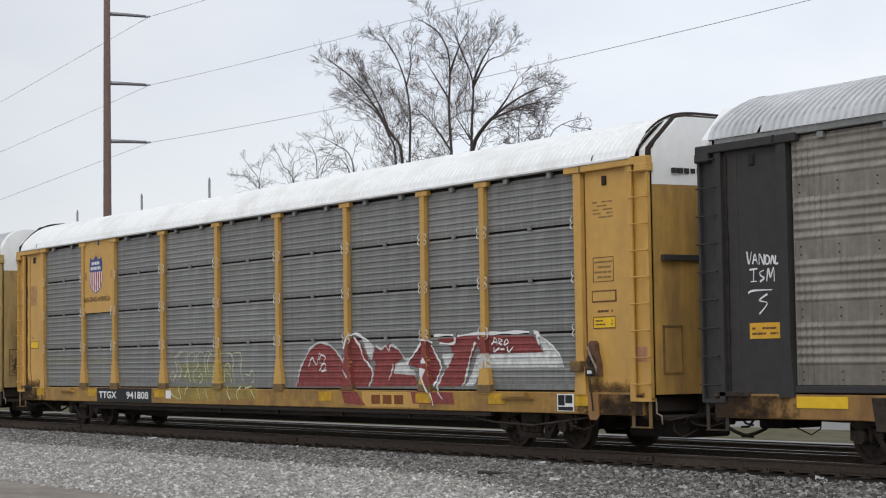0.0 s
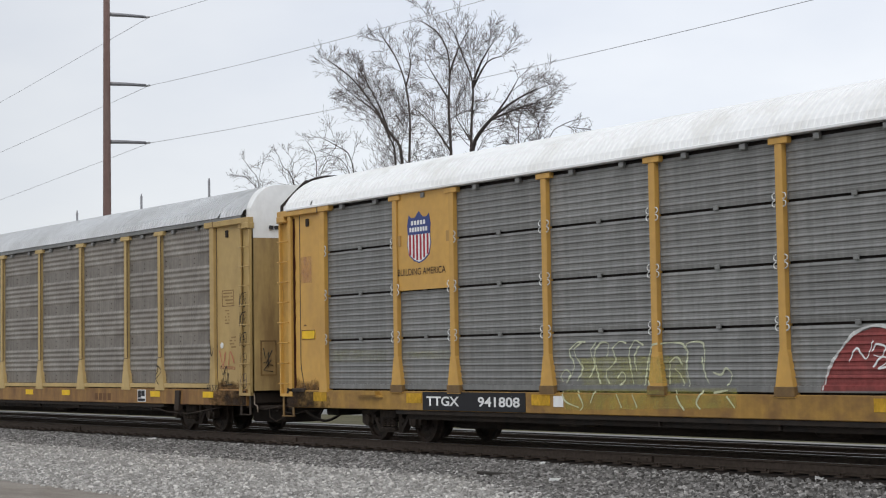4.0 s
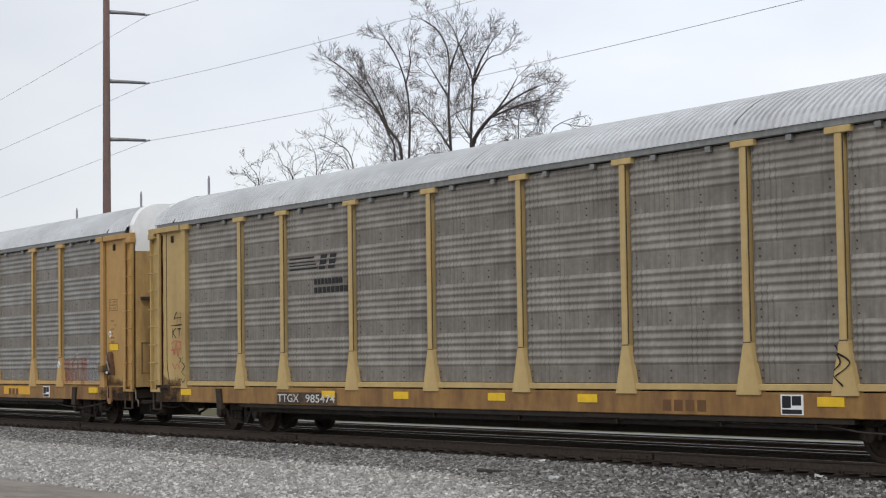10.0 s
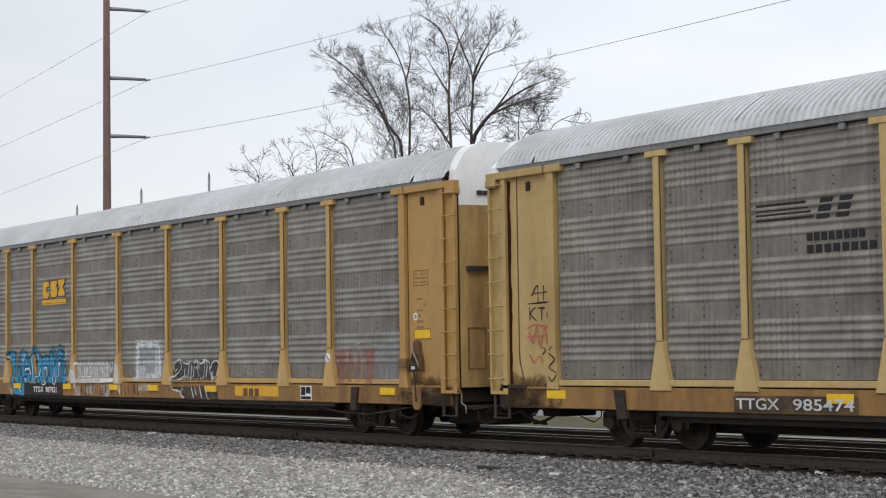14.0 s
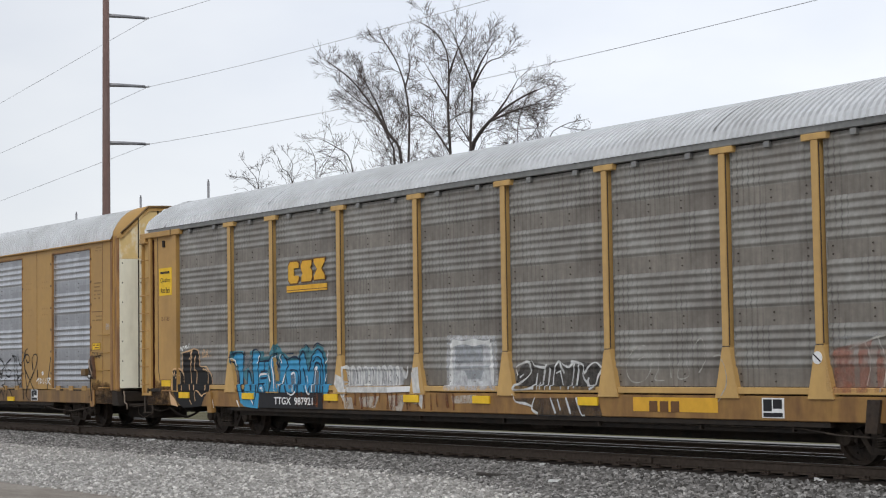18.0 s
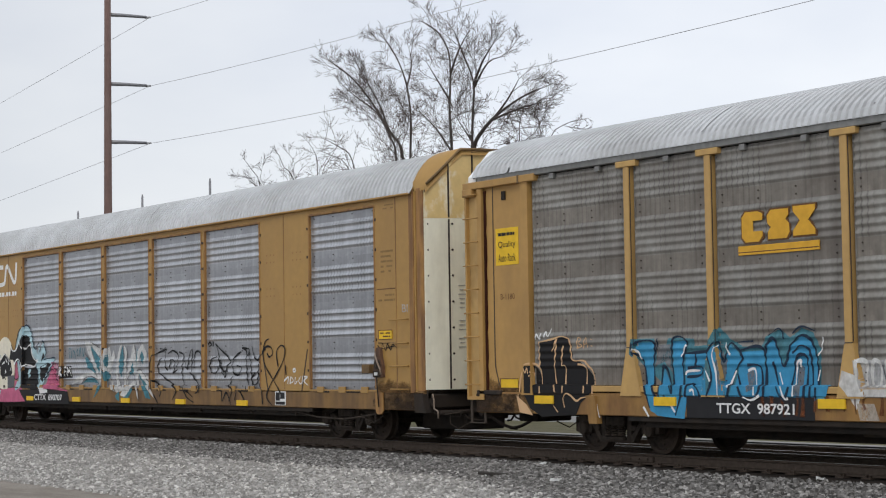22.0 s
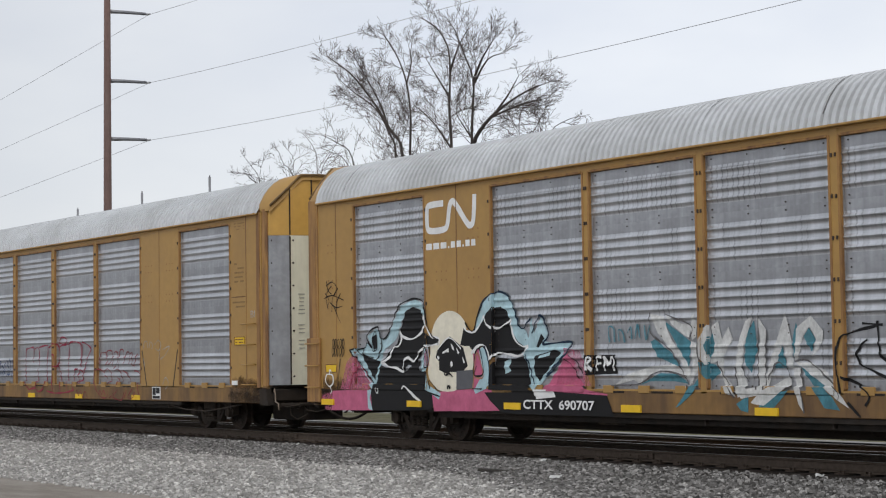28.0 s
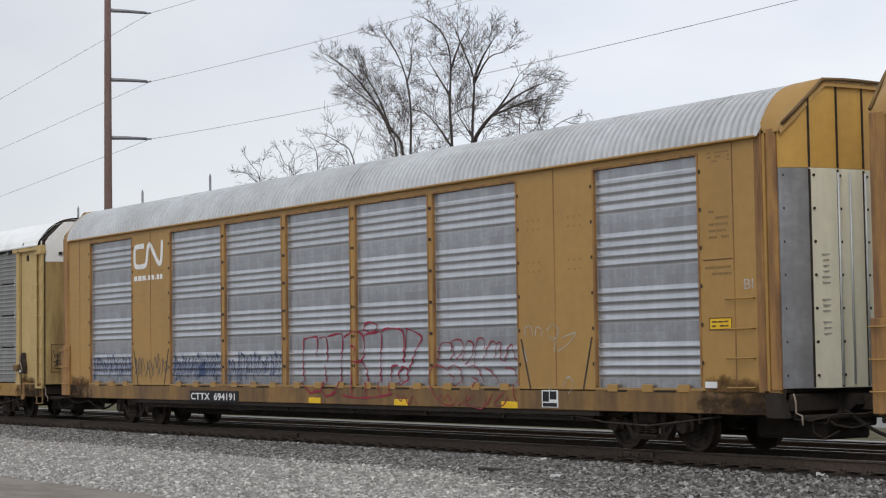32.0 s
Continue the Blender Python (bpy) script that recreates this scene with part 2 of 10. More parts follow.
RUST = (0.16, 0.07, 0.03)
GRIME = (0.07, 0.06, 0.045)
STREAK = (5.0, 1.0, 0.35)
M = dict(
    # paints of the end doors, with broad dark brown streaks
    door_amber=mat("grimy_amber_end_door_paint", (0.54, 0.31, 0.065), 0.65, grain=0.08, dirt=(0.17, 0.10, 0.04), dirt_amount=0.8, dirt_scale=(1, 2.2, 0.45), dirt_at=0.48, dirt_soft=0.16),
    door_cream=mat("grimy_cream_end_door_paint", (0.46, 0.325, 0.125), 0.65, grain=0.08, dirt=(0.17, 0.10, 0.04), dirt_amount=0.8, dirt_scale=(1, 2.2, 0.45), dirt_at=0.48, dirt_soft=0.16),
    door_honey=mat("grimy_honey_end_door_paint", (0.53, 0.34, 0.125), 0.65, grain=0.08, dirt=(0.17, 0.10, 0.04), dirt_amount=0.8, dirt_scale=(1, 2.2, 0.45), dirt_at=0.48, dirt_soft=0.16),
    amber=mat("amber_paint", (0.56, 0.32, 0.07), 0.55, grain=0.06, dirt=(0.30, 0.17, 0.06), dirt_amount=0.45, dirt_scale=(1.3, 1, 0.5), dirt_at=0.56, dirt_soft=0.16),
    cream=mat("faded_yellow_paint", (0.51, 0.365, 0.15), 0.65, grain=0.06, dirt=(0.26, 0.17, 0.07), dirt_amount=0.45, dirt_scale=(1.3, 1, 0.5), dirt_at=0.56, dirt_soft=0.16),
    honey=mat("pale_honey_paint", (0.53, 0.33, 0.11), 0.6, grain=0.06, dirt=(0.24, 0.14, 0.06), dirt_amount=0.45, dirt_scale=(1.3, 1, 0.5), dirt_at=0.56, dirt_soft=0.16),
    # darker tones for the posts, plates, beams and ladders at the ends
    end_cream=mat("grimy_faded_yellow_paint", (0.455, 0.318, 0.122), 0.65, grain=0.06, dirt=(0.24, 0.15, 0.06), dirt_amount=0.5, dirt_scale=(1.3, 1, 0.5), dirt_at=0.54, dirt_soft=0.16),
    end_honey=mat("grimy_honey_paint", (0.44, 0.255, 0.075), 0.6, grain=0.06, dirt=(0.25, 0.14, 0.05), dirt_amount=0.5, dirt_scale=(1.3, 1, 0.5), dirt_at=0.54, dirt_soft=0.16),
    tan=mat("ochre_paint", (0.385, 0.222, 0.058), 0.55, grain=0.06, dirt=(0.27, 0.15, 0.05), dirt_amount=0.55, dirt_scale=(0.9, 1, 0.45), dirt_at=0.55, dirt_soft=0.16),
    sill=mat("rusty_yellow_paint", (0.29, 0.155, 0.041), 0.65, grain=0.12, dirt=(0.11, 0.045, 0.018), dirt_amount=0.8, dirt_scale=(2.6, 1, 0.8), dirt_at=0.56, dirt_soft=0.16, columns=0.05),
    sill_amber=mat("worn_amber_sill_paint", (0.34, 0.19, 0.036), 0.6, grain=0.14, dirt=(0.15, 0.075, 0.025), dirt_amount=0.85, dirt_scale=(1.5, 1, 2.2), dirt_at=0.55, dirt_soft=0.13, columns=0.08),
    sill_tan=mat("rusty_ochre_paint", (0.235, 0.128, 0.036), 0.65, grain=0.12, dirt=(0.10, 0.055, 0.026), dirt_amount=0.85, dirt_scale=(1.6, 1, 0.5), dirt_at=0.5, dirt_soft=0.14, columns=0.1),
    black=mat("charcoal_paint", (0.045, 0.042, 0.042), 0.6, spec=0.15, grain=0.1),
    galv_a=mat("weathered_galvanised_sheet", (0.236, 0.236, 0.225), 0.45, 0.4, grain=0.1, scale=9, dirt=(0.15, 0.15, 0.14), dirt_amount=0.55, dirt_scale=(0.5, 1, 1.4), piece=0.1, columns=0.10),
    galv_b=mat("brown_stained_galvanised_sheet", (0.275, 0.252, 0.215), 0.5, 0.3, grain=0.14, scale=9, dirt=(0.12, 0.10, 0.085), dirt_amount=0.7, dirt_scale=(1.3, 1, 0.9), dirt_at=0.5, piece=0.07, columns=0.08, holes=0.45),
    galv_c=mat("grey_stained_galvanised_sheet", (0.272, 0.262, 0.236), 0.5, 0.3, grain=0.14, scale=9, dirt=(0.12, 0.10, 0.085), dirt_amount=0.7, dirt_scale=(1.3, 1, 0.9), dirt_at=0.5, piece=0.07, columns=0.08, holes=0.45),
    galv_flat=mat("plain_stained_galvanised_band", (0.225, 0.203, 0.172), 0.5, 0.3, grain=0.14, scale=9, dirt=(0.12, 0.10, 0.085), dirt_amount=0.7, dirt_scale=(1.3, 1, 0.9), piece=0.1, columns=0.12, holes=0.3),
    galv_d=mat("bright_galvanised_sheet", (0.50, 0.51, 0.53), 0.32, 0.75, grain=0.08, scale=9, dirt=(0.36, 0.37, 0.385), dirt_amount=0.6, dirt_scale=(0.5, 1, 1.4), piece=0.08, columns=0.1, holes=0.45),
    galv_e=mat("clean_galvanised_sheet", (0.50, 0.51, 0.53), 0.3, 0.75, grain=0.06, scale=6, dirt=(0.36, 0.37, 0.39), dirt_amount=0.6, dirt_scale=(0.4, 1, 1.8), piece=0.06, columns=0.05),
    pale_hood=mat("peeling_pale_yellow_paint", (0.60, 0.43, 0.18), 0.6, grain=0.08, dirt=(0.72, 0.66, 0.50), dirt_amount=0.8, dirt_scale=(2.2, 2.6, 1.5), dirt_at=0.54, dirt_soft=0.05),
    # sheet darkened for the dim reflection of flat bands; also on silver door leaves
    galv_band=mat("dimmed_grey_galvanised_sheet", (0.34, 0.345, 0.36), 0.36, 0.7, grain=0.1, scale=9, dirt=(0.22, 0.22, 0.225), dirt_amount=0.6, dirt_scale=(0.5, 1, 1.4), piece=0.08, columns=0.1),
    lap=mat("grimy_roof_lap", (0.13, 0.125, 0.12), 0.7, grain=0.3, scale=12),
    roof=mat("galvanised_roof", (0.57, 0.58, 0.585), 0.45, 0.35, grain=0.08, scale=5, dirt=(0.34, 0.34, 0.33), dirt_amount=0.5, dirt_scale=(0.5, 0.6, 0.6), dirt_at=0.55),
    white=mat("white_paint", (0.82, 0.825, 0.815), 0.5, grain=0.04, dirt=(0.5, 0.48, 0.42), dirt_amount=0.5, dirt_scale=(1, 1, 0.4), dirt_at=0.62),
    ivory=mat("ivory_paint", (0.74, 0.71, 0.57), 0.5, grain=0.04, dirt=(0.42, 0.38, 0.28), dirt_amount=0.4, dirt_scale=(1, 2, 0.3), dirt_at=0.58),
    steel=mat("dirty_cast_steel", (0.036, 0.030, 0.026), 0.75, 0.1, spec=0.15, grain=0.3, scale=12, dirt=(0.075, 0.05, 0.034), dirt_amount=0.5, dirt_scale=(3, 3, 3)),
    dusty=mat("dusty_brown_cast_steel", (0.036, 0.029, 0.024), 0.85, 0.0, spec=0.2, grain=0.35, scale=9, dirt=(0.082, 0.062, 0.046), dirt_amount=0.7, dirt_scale=(4, 4, 2), dirt_at=0.55),
    pale_rod=mat("pale_rusty_rod", (0.34, 0.28, 0.22), 0.7, 0.2, grain=0.2, dirt=(0.12, 0.06, 0.03), dirt_amount=0.7, dirt_scale=(6, 6, 6)),
    under=mat("sooty_underframe", (0.027, 0.024, 0.022), 0.9, spec=0.15, grain=0.25, dirt=(0.05, 0.036, 0.026), dirt_amount=0.5, dirt_scale=(2, 2, 2)),
    foot_grime=mat("oil_stained_post_foot", (0.20, 0.115, 0.035), 0.7, grain=0.2, dirt=(0.07, 0.045, 0.025), dirt_amount=0.7, dirt_scale=(3, 1, 3)),
    corner=mat("rust_stained_ochre_paint", (0.33, 0.172, 0.05), 0.65, grain=0.1, dirt=(0.15, 0.07, 0.03), dirt_amount=0.85, dirt_scale=(6, 3, 0.7), dirt_at=0.52, dirt_soft=0.1),
    maroon=mat("dark_red_brown_rust", (0.034, 0.010, 0.006), 0.9, spec=0.1, grain=0.3, dirt=(0.075, 0.028, 0.014), dirt_amount=0.7, dirt_scale=(20, 1, 1.2), dirt_at=0.55),
    print_grey=mat("faded_grey_print", (0.36, 0.35, 0.30), 0.7, grain=0.2),
    brake_rust=mat("rusty_brake_casting", (0.13, 0.065, 0.035), 0.8, grain=0.25, dirt=(0.05, 0.03, 0.02), dirt_amount=0.7, dirt_scale=(6, 6, 4)),
    bolt=mat("rusty_bolt", (0.05, 0.035, 0.028), 0.8, grain=0.1),
    ring=mat("pale_zinc_rod", (0.68, 0.69, 0.68), 0.5, 0.3, grain=0.1),
)

# ---- helpers for building ----


def part(name, bm, material, parent=None, label=""):
    """Links a bmesh as one mesh object, under a thing or a part."""
    me = bpy.data.meshes.new(name)
    bm.to_mesh(me)
    bm.free()
    for m in material if isinstance(material, (list, tuple)) else [material]:
        me.materials.append(m)
    ob = new(name, me)
    ob.parent = parent
    return tagged(ob, label)


def put(name, me, parent, x=0, y=0, z=0, label="", rz=0, rx=0):
    """Another object on a shared mesh."""
    ob = new(name, me)
    ob.parent = parent
    ob.matrix_local = pose(x, y, z, rx, 0, rz)
    return tagged(ob, label)


def mesh(name, bm, *materials):
    me = bpy.data.meshes.new(name)
    bm.to_mesh(me)
    bm.free()
    for m in materials:
        me.materials.append(m)
    return me


def box(bm, x0, x1, y0, y1, z0, z1, mi=0):
    v = [bm.verts.new((x, y, z)) for x in (x0, x1) for y in (y0, y1) for z in (z0, z1)]
    for a, b, c, d in ((0, 1, 3, 2), (4, 6, 7, 5), (0, 4, 5, 1), (2, 3, 7, 6), (0, 2, 6, 4), (1, 5, 7, 3)):
        bm.faces.new((v[a], v[b], v[c], v[d])).material_index = mi


def soft_box(bm, x0, x1, y0, y1, z0, z1, r=0.01):
    """A box with chamfered edges."""
    b = bmesh.new()
    box(b, x0, x1, y0, y1, z0, z1)
    bmesh.ops.bevel(b, geom=list(b.edges), offset=r, segments=1, affect="EDGES")
    join(bm, b)


def join(bm, other, m=None):
    me = bpy.data.meshes.new("scratch")
    if m is not None:
        other.transform(m)
    other.to_mesh(me)
    other.free()
    bm.from_mesh(me)
    bpy.data.meshes.remove(me)


def slab(bm, outline, y0, y1, mi=0):
    """An outline of (x, z) pushed from y0 to y1."""
    a = [bm.verts.new((x, y0, z)) for x, z in outline]
    b = [bm.verts.new((x, y1, z)) for x, z in outline]
    bm.faces.new(a).material_index = mi
    bm.faces.new(b[::-1]).material_index = mi
    for i in range(len(a)):
        j = (i + 1) % len(a)
        bm.faces.new((a[j], a[i], b[i], b[j])).material_index = mi


def tube(bm, points, r, n=6, r1=None, close=True, mi=0):
    """A round bar along points, from radius r to r1."""
    points = [Vector(p) for p in points]
    r1 = r if r1 is None else r1
    rings = []
    side = None
    for i, p in enumerate(points):
        d = (points[min(i + 1, len(points) - 1)] - points[max(i - 1, 0)]).normalized()
        if side is None:
            side = d.orthogonal().normalized()
        side = (side - d * side.dot(d)).normalized()
        up = d.cross(side)
        q = r + (r1 - r) * i / max(1, len(points) - 1)
        rings.append([bm.verts.new(p + (side * math.cos(k * math.tau / n) + up * math.sin(k * math.tau / n)) * q) for k in range(n)])
    for a, b in zip(rings, rings[1:]):
        for k in range(n):
            f = bm.faces.new((a[k], a[(k + 1) % n], b[(k + 1) % n], b[k]))
            f.smooth, f.material_index = True, mi
    if close:
        bm.faces.new(rings[0][::-1]).material_index = mi
        bm.faces.new(rings[-1]).material_index = mi


def turned(bm, profile, n=28):
    """A solid of revolution about y from (radius, y) pairs."""
    rings = [[bm.verts.new((math.cos(k * math.tau / n) * r, y, math.sin(k * math.tau / n) * r)) for k in range(n)] for r, y in profile]
    for a, b in zip(rings, rings[1:]):
        for k in range(n):
            bm.faces.new((a[k], b[k], b[(k + 1) % n], a[(k + 1) % n]))
    bm.faces.new(rings[0])
    bm.faces.new(rings[-1][::-1])


def sheet(bm, rows):
    """A grid of quads through rows of points."""
    v = [[bm.verts.new(p) for p in row] for row in rows]
    for a, b in zip(v, v[1:]):
        for i in range(len(a) - 1):
            bm.faces.new((a[i], a[i + 1], b[i + 1], b[i]))


SHARED = {}


def shared(key, make, *materials):
    """The mesh under this key, built once."""
    key = (key, *[m.name for m in materials])
    if key not in SHARED:
        bm = bmesh.new()
        make(bm)
        SHARED[key] = mesh(str(key[0][0]) if isinstance(key[0], tuple) else str(key[0]), bm, *materials)
    return SHARED[key]


# ---- autorack cars ----
# car space: x along the car from its middle, y = 0 over the track's middle, the near side at y = -1.5, z = 0 on the rails
SIDE = 1.50
SILL0, SILL1 = 0.66, 1.03
TOP = 4.86
POSTS = (-9.08, -7.13, -4.29, -1.43, 1.43, 4.29, 7.13, 9.08)
END = 11.84
WHEEL = 0.42


def roof_height(y, peak=5.66, eave=4.95, full=3.2):
    """The roof's arch: steep at the eaves, nearly flat in the middle."""
    q = min(1.0, abs(y) / (SIDE + 0.03))
    return eave + (peak - eave) * (1 - q ** full)


def rib_profile(height, waves, flat, depth, top):
    """(z, depth) up a pressed sheet: a flat band, ribs with a slope turned to the sky, and a flat band again."""
    prof, h = [(0.0, 0.0), (flat, 0.0)], (height - flat - top) / waves
    shape = ((0.10, 0.06), (0.24, 0.38), (0.36, 0.82), (0.47, 1.0), (0.58, 0.88), (0.74, 0.42), (0.90, 0.06))
    if top:
        shape = ((0.22, 0.0), (0.32, 0.35), (0.42, 0.88), (0.48, 1.0), (0.55, 0.92), (0.68, 0.35), (0.76, 0.0))
    elif flat < 0.1:
        shape = ((0.07, 0.18), (0.11, 0.18), (0.17, 0.04), (0.26, 0.04), (0.31, 0.2), (0.36, 0.2), (0.43, 0.08), (0.50, 0.5), (0.57, 1.0), (0.66, 1.0), (0.78, 0.35), (0.88, 0.0))
    for i in range(waves):
        prof += [(flat + (i + q) * h, d * depth) for q, d in shape + ((1.0, 0.0),)]
    return prof + ([(height, 0.0)] if top else [])


# height, ribs, flat band, depth and upper band of the three kinds of sheet
KINDS = dict(ribbed=(0.92, 5, 0.27, 0.022, 0), wavy=(0.92, 7, 0.05, 0.019, 0), framed=(0.914, 4, 0.15, 0.027, 0.165))


def corrugated(bm, width, kind, bolts=True):
    """A pressed sheet seen from -y, its lower edge at z = 0, with rows of bolts in its flat band."""
    height, waves, flat, depth, top = KINDS[kind]
    prof = rib_profile(height - (0.042 if kind == "wavy" else 0), waves, flat, depth, top)
    sheet(bm, [[(x, -d, z) for x in (-width / 2, width / 2)] for z, d in prof])
    for f in bm.faces:
        f.normal_update()
        f.smooth = True
        if f.normal.y > 0:
            f.normal_flip()
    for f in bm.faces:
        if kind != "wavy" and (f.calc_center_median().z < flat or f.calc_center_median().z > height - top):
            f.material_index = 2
    for x in (-width / 2, width / 2):
        box(bm, x - 0.012, x + 0.012, -0.012, 0.02, 0, prof[-1][0])
    if bolts and flat > 0.1:
        n = max(2, int(round(width / 0.8)))
        for i in range(n + 1):
            x = -width / 2 + 0.12 + (width - 0.24) * i / n
            for z in ((flat * 0.28, flat * 0.72) if not top else (0.06, height - 0.06)):
                r = 0.010 if top else 0.011
                box(bm, x - r, x + r, -0.014, 0.0, z - r, z + r, 1)


def sheet_depth(kind, z):
    """How far the sheet stands out at the height z above its lower edge."""
    height, waves, flat, depth, top = KINDS[kind]
    prof = rib_profile(height - (0.042 if kind == "wavy" else 0), waves, flat, depth, top)
    for (za, da), (zb, db) in zip(prof, prof[1:]):
        if za <= z <= zb:
            return da + (db - da) * (z - za) / max(1e-6, zb - za)
    return 0.0


def arch_roof(bm, x0, x1, rib=0.145, depth=0.040, peak=5.66, eave=4.95, full=3.2):
    ys = [(SIDE + 0.03) * q for q in (-1, -0.97, -0.93, -0.87, -0.79, -0.68, -0.54, -0.36, -0.14, 0.14, 0.36, 0.54, 0.68, 0.79, 0.87, 0.93, 0.97, 1)]
    rows, n = [], int(round((x1 - x0) / rib))
    for i in range(n):
        for q, d in ((0, 0), (0.22, 0), (0.36, 1), (0.86, 1)):
            row = []
            for y in ys:
                lean = (peak - eave) * full * (abs(y) / (SIDE + 0.03)) ** (full - 1) / (SIDE + 0.03)
                out, edge = d * depth / math.hypot(lean, 1), abs(y) > SIDE + 0.02
                row.append((x0 + (i + q) * (x1 - x0) / n, y + math.copysign(out * lean, y),
                            roof_height(y, peak, eave, full) + (0 if abs(y) > SIDE - 0.02 else out) - (0.085 if edge else 0)))
            rows.append(row)
    rows.append([(x1, y, roof_height(y, peak, eave, full)) for y in ys])
    sheet(bm, rows)
    bmesh.ops.recalc_face_normals(bm, faces=list(bm.faces))


def wheelset(bm):
    for s in (-1, 1):
        b = bmesh.new()
        turned(b, [(0.09, -0.07), (0.16, -0.07), (0.17, -0.03), (0.33, -0.02), (0.35, -0.055), (0.415, -0.055), (0.42, 0.04), (0.445, 0.06), (0.445, 0.085),
                   (0.36, 0.085), (0.34, 0.03), (0.17, 0.03), (0.09, 0.04)])
        for k in range(6):
            a = k * math.tau / 6
            box(b, math.cos(a) * 0.25 - 0.02, math.cos(a) * 0.25 + 0.02, -0.045, -0.02, math.sin(a) * 0.25 - 0.02, math.sin(a) * 0.25 + 0.02)
        join(bm, b, pose(0, s * 0.75, 0, 0, 0, 0 if s < 0 else 180))
    tube(bm, [(0, -0.98, 0), (0, 0.98, 0)], 0.075, 12)


def truck_frame(bm):
    """Two cast side frames with open windows, and the bolster between them."""
    for s in (-1, 1):
        y0, y1 = sorted((s * 0.93, s * 1.07))
        slab(bm, [(-1.08, 0.50), (-1.08, 0.60), (-0.74, 0.64), (-0.42, 0.76), (0.42, 0.76), (0.74, 0.64), (1.08, 0.60), (1.08, 0.50), (0.70, 0.545), (0.40, 0.655), (-0.40, 0.655), (-0.70, 0.545)], y0, y1)
        slab(bm, [(-0.70, 0.545), (-0.42, 0.19), (0.42, 0.19), (0.70, 0.545), (0.60, 0.545), (0.36, 0.265), (-0.36, 0.265), (-0.60, 0.545)], y0, y1)
        for q in (-1, 1):
            slab(bm, [(q * 0.27, 0.25), (q * 0.38, 0.25), (q * 0.42, 0.67), (q * 0.29, 0.67)], y0, y1)
            slab(bm, [(q * 1.08, 0.55), (q * 1.00, 0.55), (q * 0.99, 0.34), (q * 1.08, 0.36)], y0, y1)
            slab(bm, [(q * 0.73, 0.56), (q * 0.64, 0.52), (q * 0.66, 0.34), (q * 0.73, 0.36)], y0, y1)
            tube(bm, [(q * 0.47, s * 1.0, 0.44), (q * 0.47, s * 1.10, 0.44)], 0.05, 8)
        soft_box(bm, -0.24, 0.24, *sorted((s * 0.85, s * 1.11)), 0.47, 0.64, 0.02)
        box(bm, -0.27, 0.27, *sorted((s * 0.93, s * 1.16)), 0.245, 0.285)
    box(bm, -0.2, 0.2, -0.9, 0.9, 0.42, 0.66)


def truck_spring(bm):
    tube(bm, [(0.062 * math.cos(k * 0.7), 0.062 * math.sin(k * 0.7), 0.01 + k * 0.0041) for k in range(46)], 0.017, 5)


def truck_cap(bm):
    turned(bm, [(0.05, -0.13), (0.11, -0.12), (0.125, -0.08), (0.125, 0.02)], 14)


WHEELSETS = []


def truck(car, x, m):
    base = put("truck", shared("truck", truck_frame, m["dusty"]), car, label="dusty cast steel truck")
    base.location = (x, 0, 0)
    for dx in (-0.86, 0.86):
        w = put("wheelset", shared("wheelset", wheelset, m["steel"]), base, dx, 0, WHEEL)
        WHEELSETS.append(w)
        for s in (-1, 1):
            put("bearing_cap", shared("bearing_cap", truck_cap, m["dusty"]), base, dx, s * 1.0, WHEEL, rz=0 if s < 0 else 180)
    for s in (-1, 1):
        for dx in (-0.17, 0, 0.17):
            put("spring", shared("spring", truck_spring, m["dusty"]), base, dx, s * 1.09, 0.28)


def coupler(bm):
    box(bm, 0, 0.62, -0.09, 0.09, 0.72, 0.92)
    slab(bm, [(0.55, 0.66), (0.83, 0.66), (0.86, 0.72), (0.86, 0.94), (0.80, 0.99), (0.55, 0.99)], -0.16, 0.10)


def draft_gear(bm):
    """The casting behind the coupler, with its cushion bar across."""
    soft_box(bm, -0.45, 0.12, -0.42, 0.42, 0.46, 1.02, 0.03)
    slab(bm, [(-0.1, 1.0), (0.30, 0.96), (0.34, 0.80), (0.1, 0.62), (-0.1, 0.60)], -0.30, 0.30)
    soft_box(bm, -0.15, 0.10, -1.36, 1.36, 0.70, 0.98, 0.03)
    tube(bm, [(0.16, -1.25, 0.62), (0.16, 1.25, 0.62)], 0.045, 7)


def cut_lever(bm):
    """A bent handle at the car's corner."""
    tube(bm, [(0.10, -1.40, 0.92), (0.16, -1.42, 0.98), (0.20, -1.42, 0.86), (0.20, -1.42, 0.70), (0.30, -1.40, 0.66), (0.31, -1.40, 0.52)], 0.016, 5)


def lever_chain(bm):
    tube(bm, [(0.12, -1.0, 0.62), (0.14, -1.0, 0.40), (0.25, -0.9, 0.30), (0.38, -0.7, 0.42)], 0.013, 5)


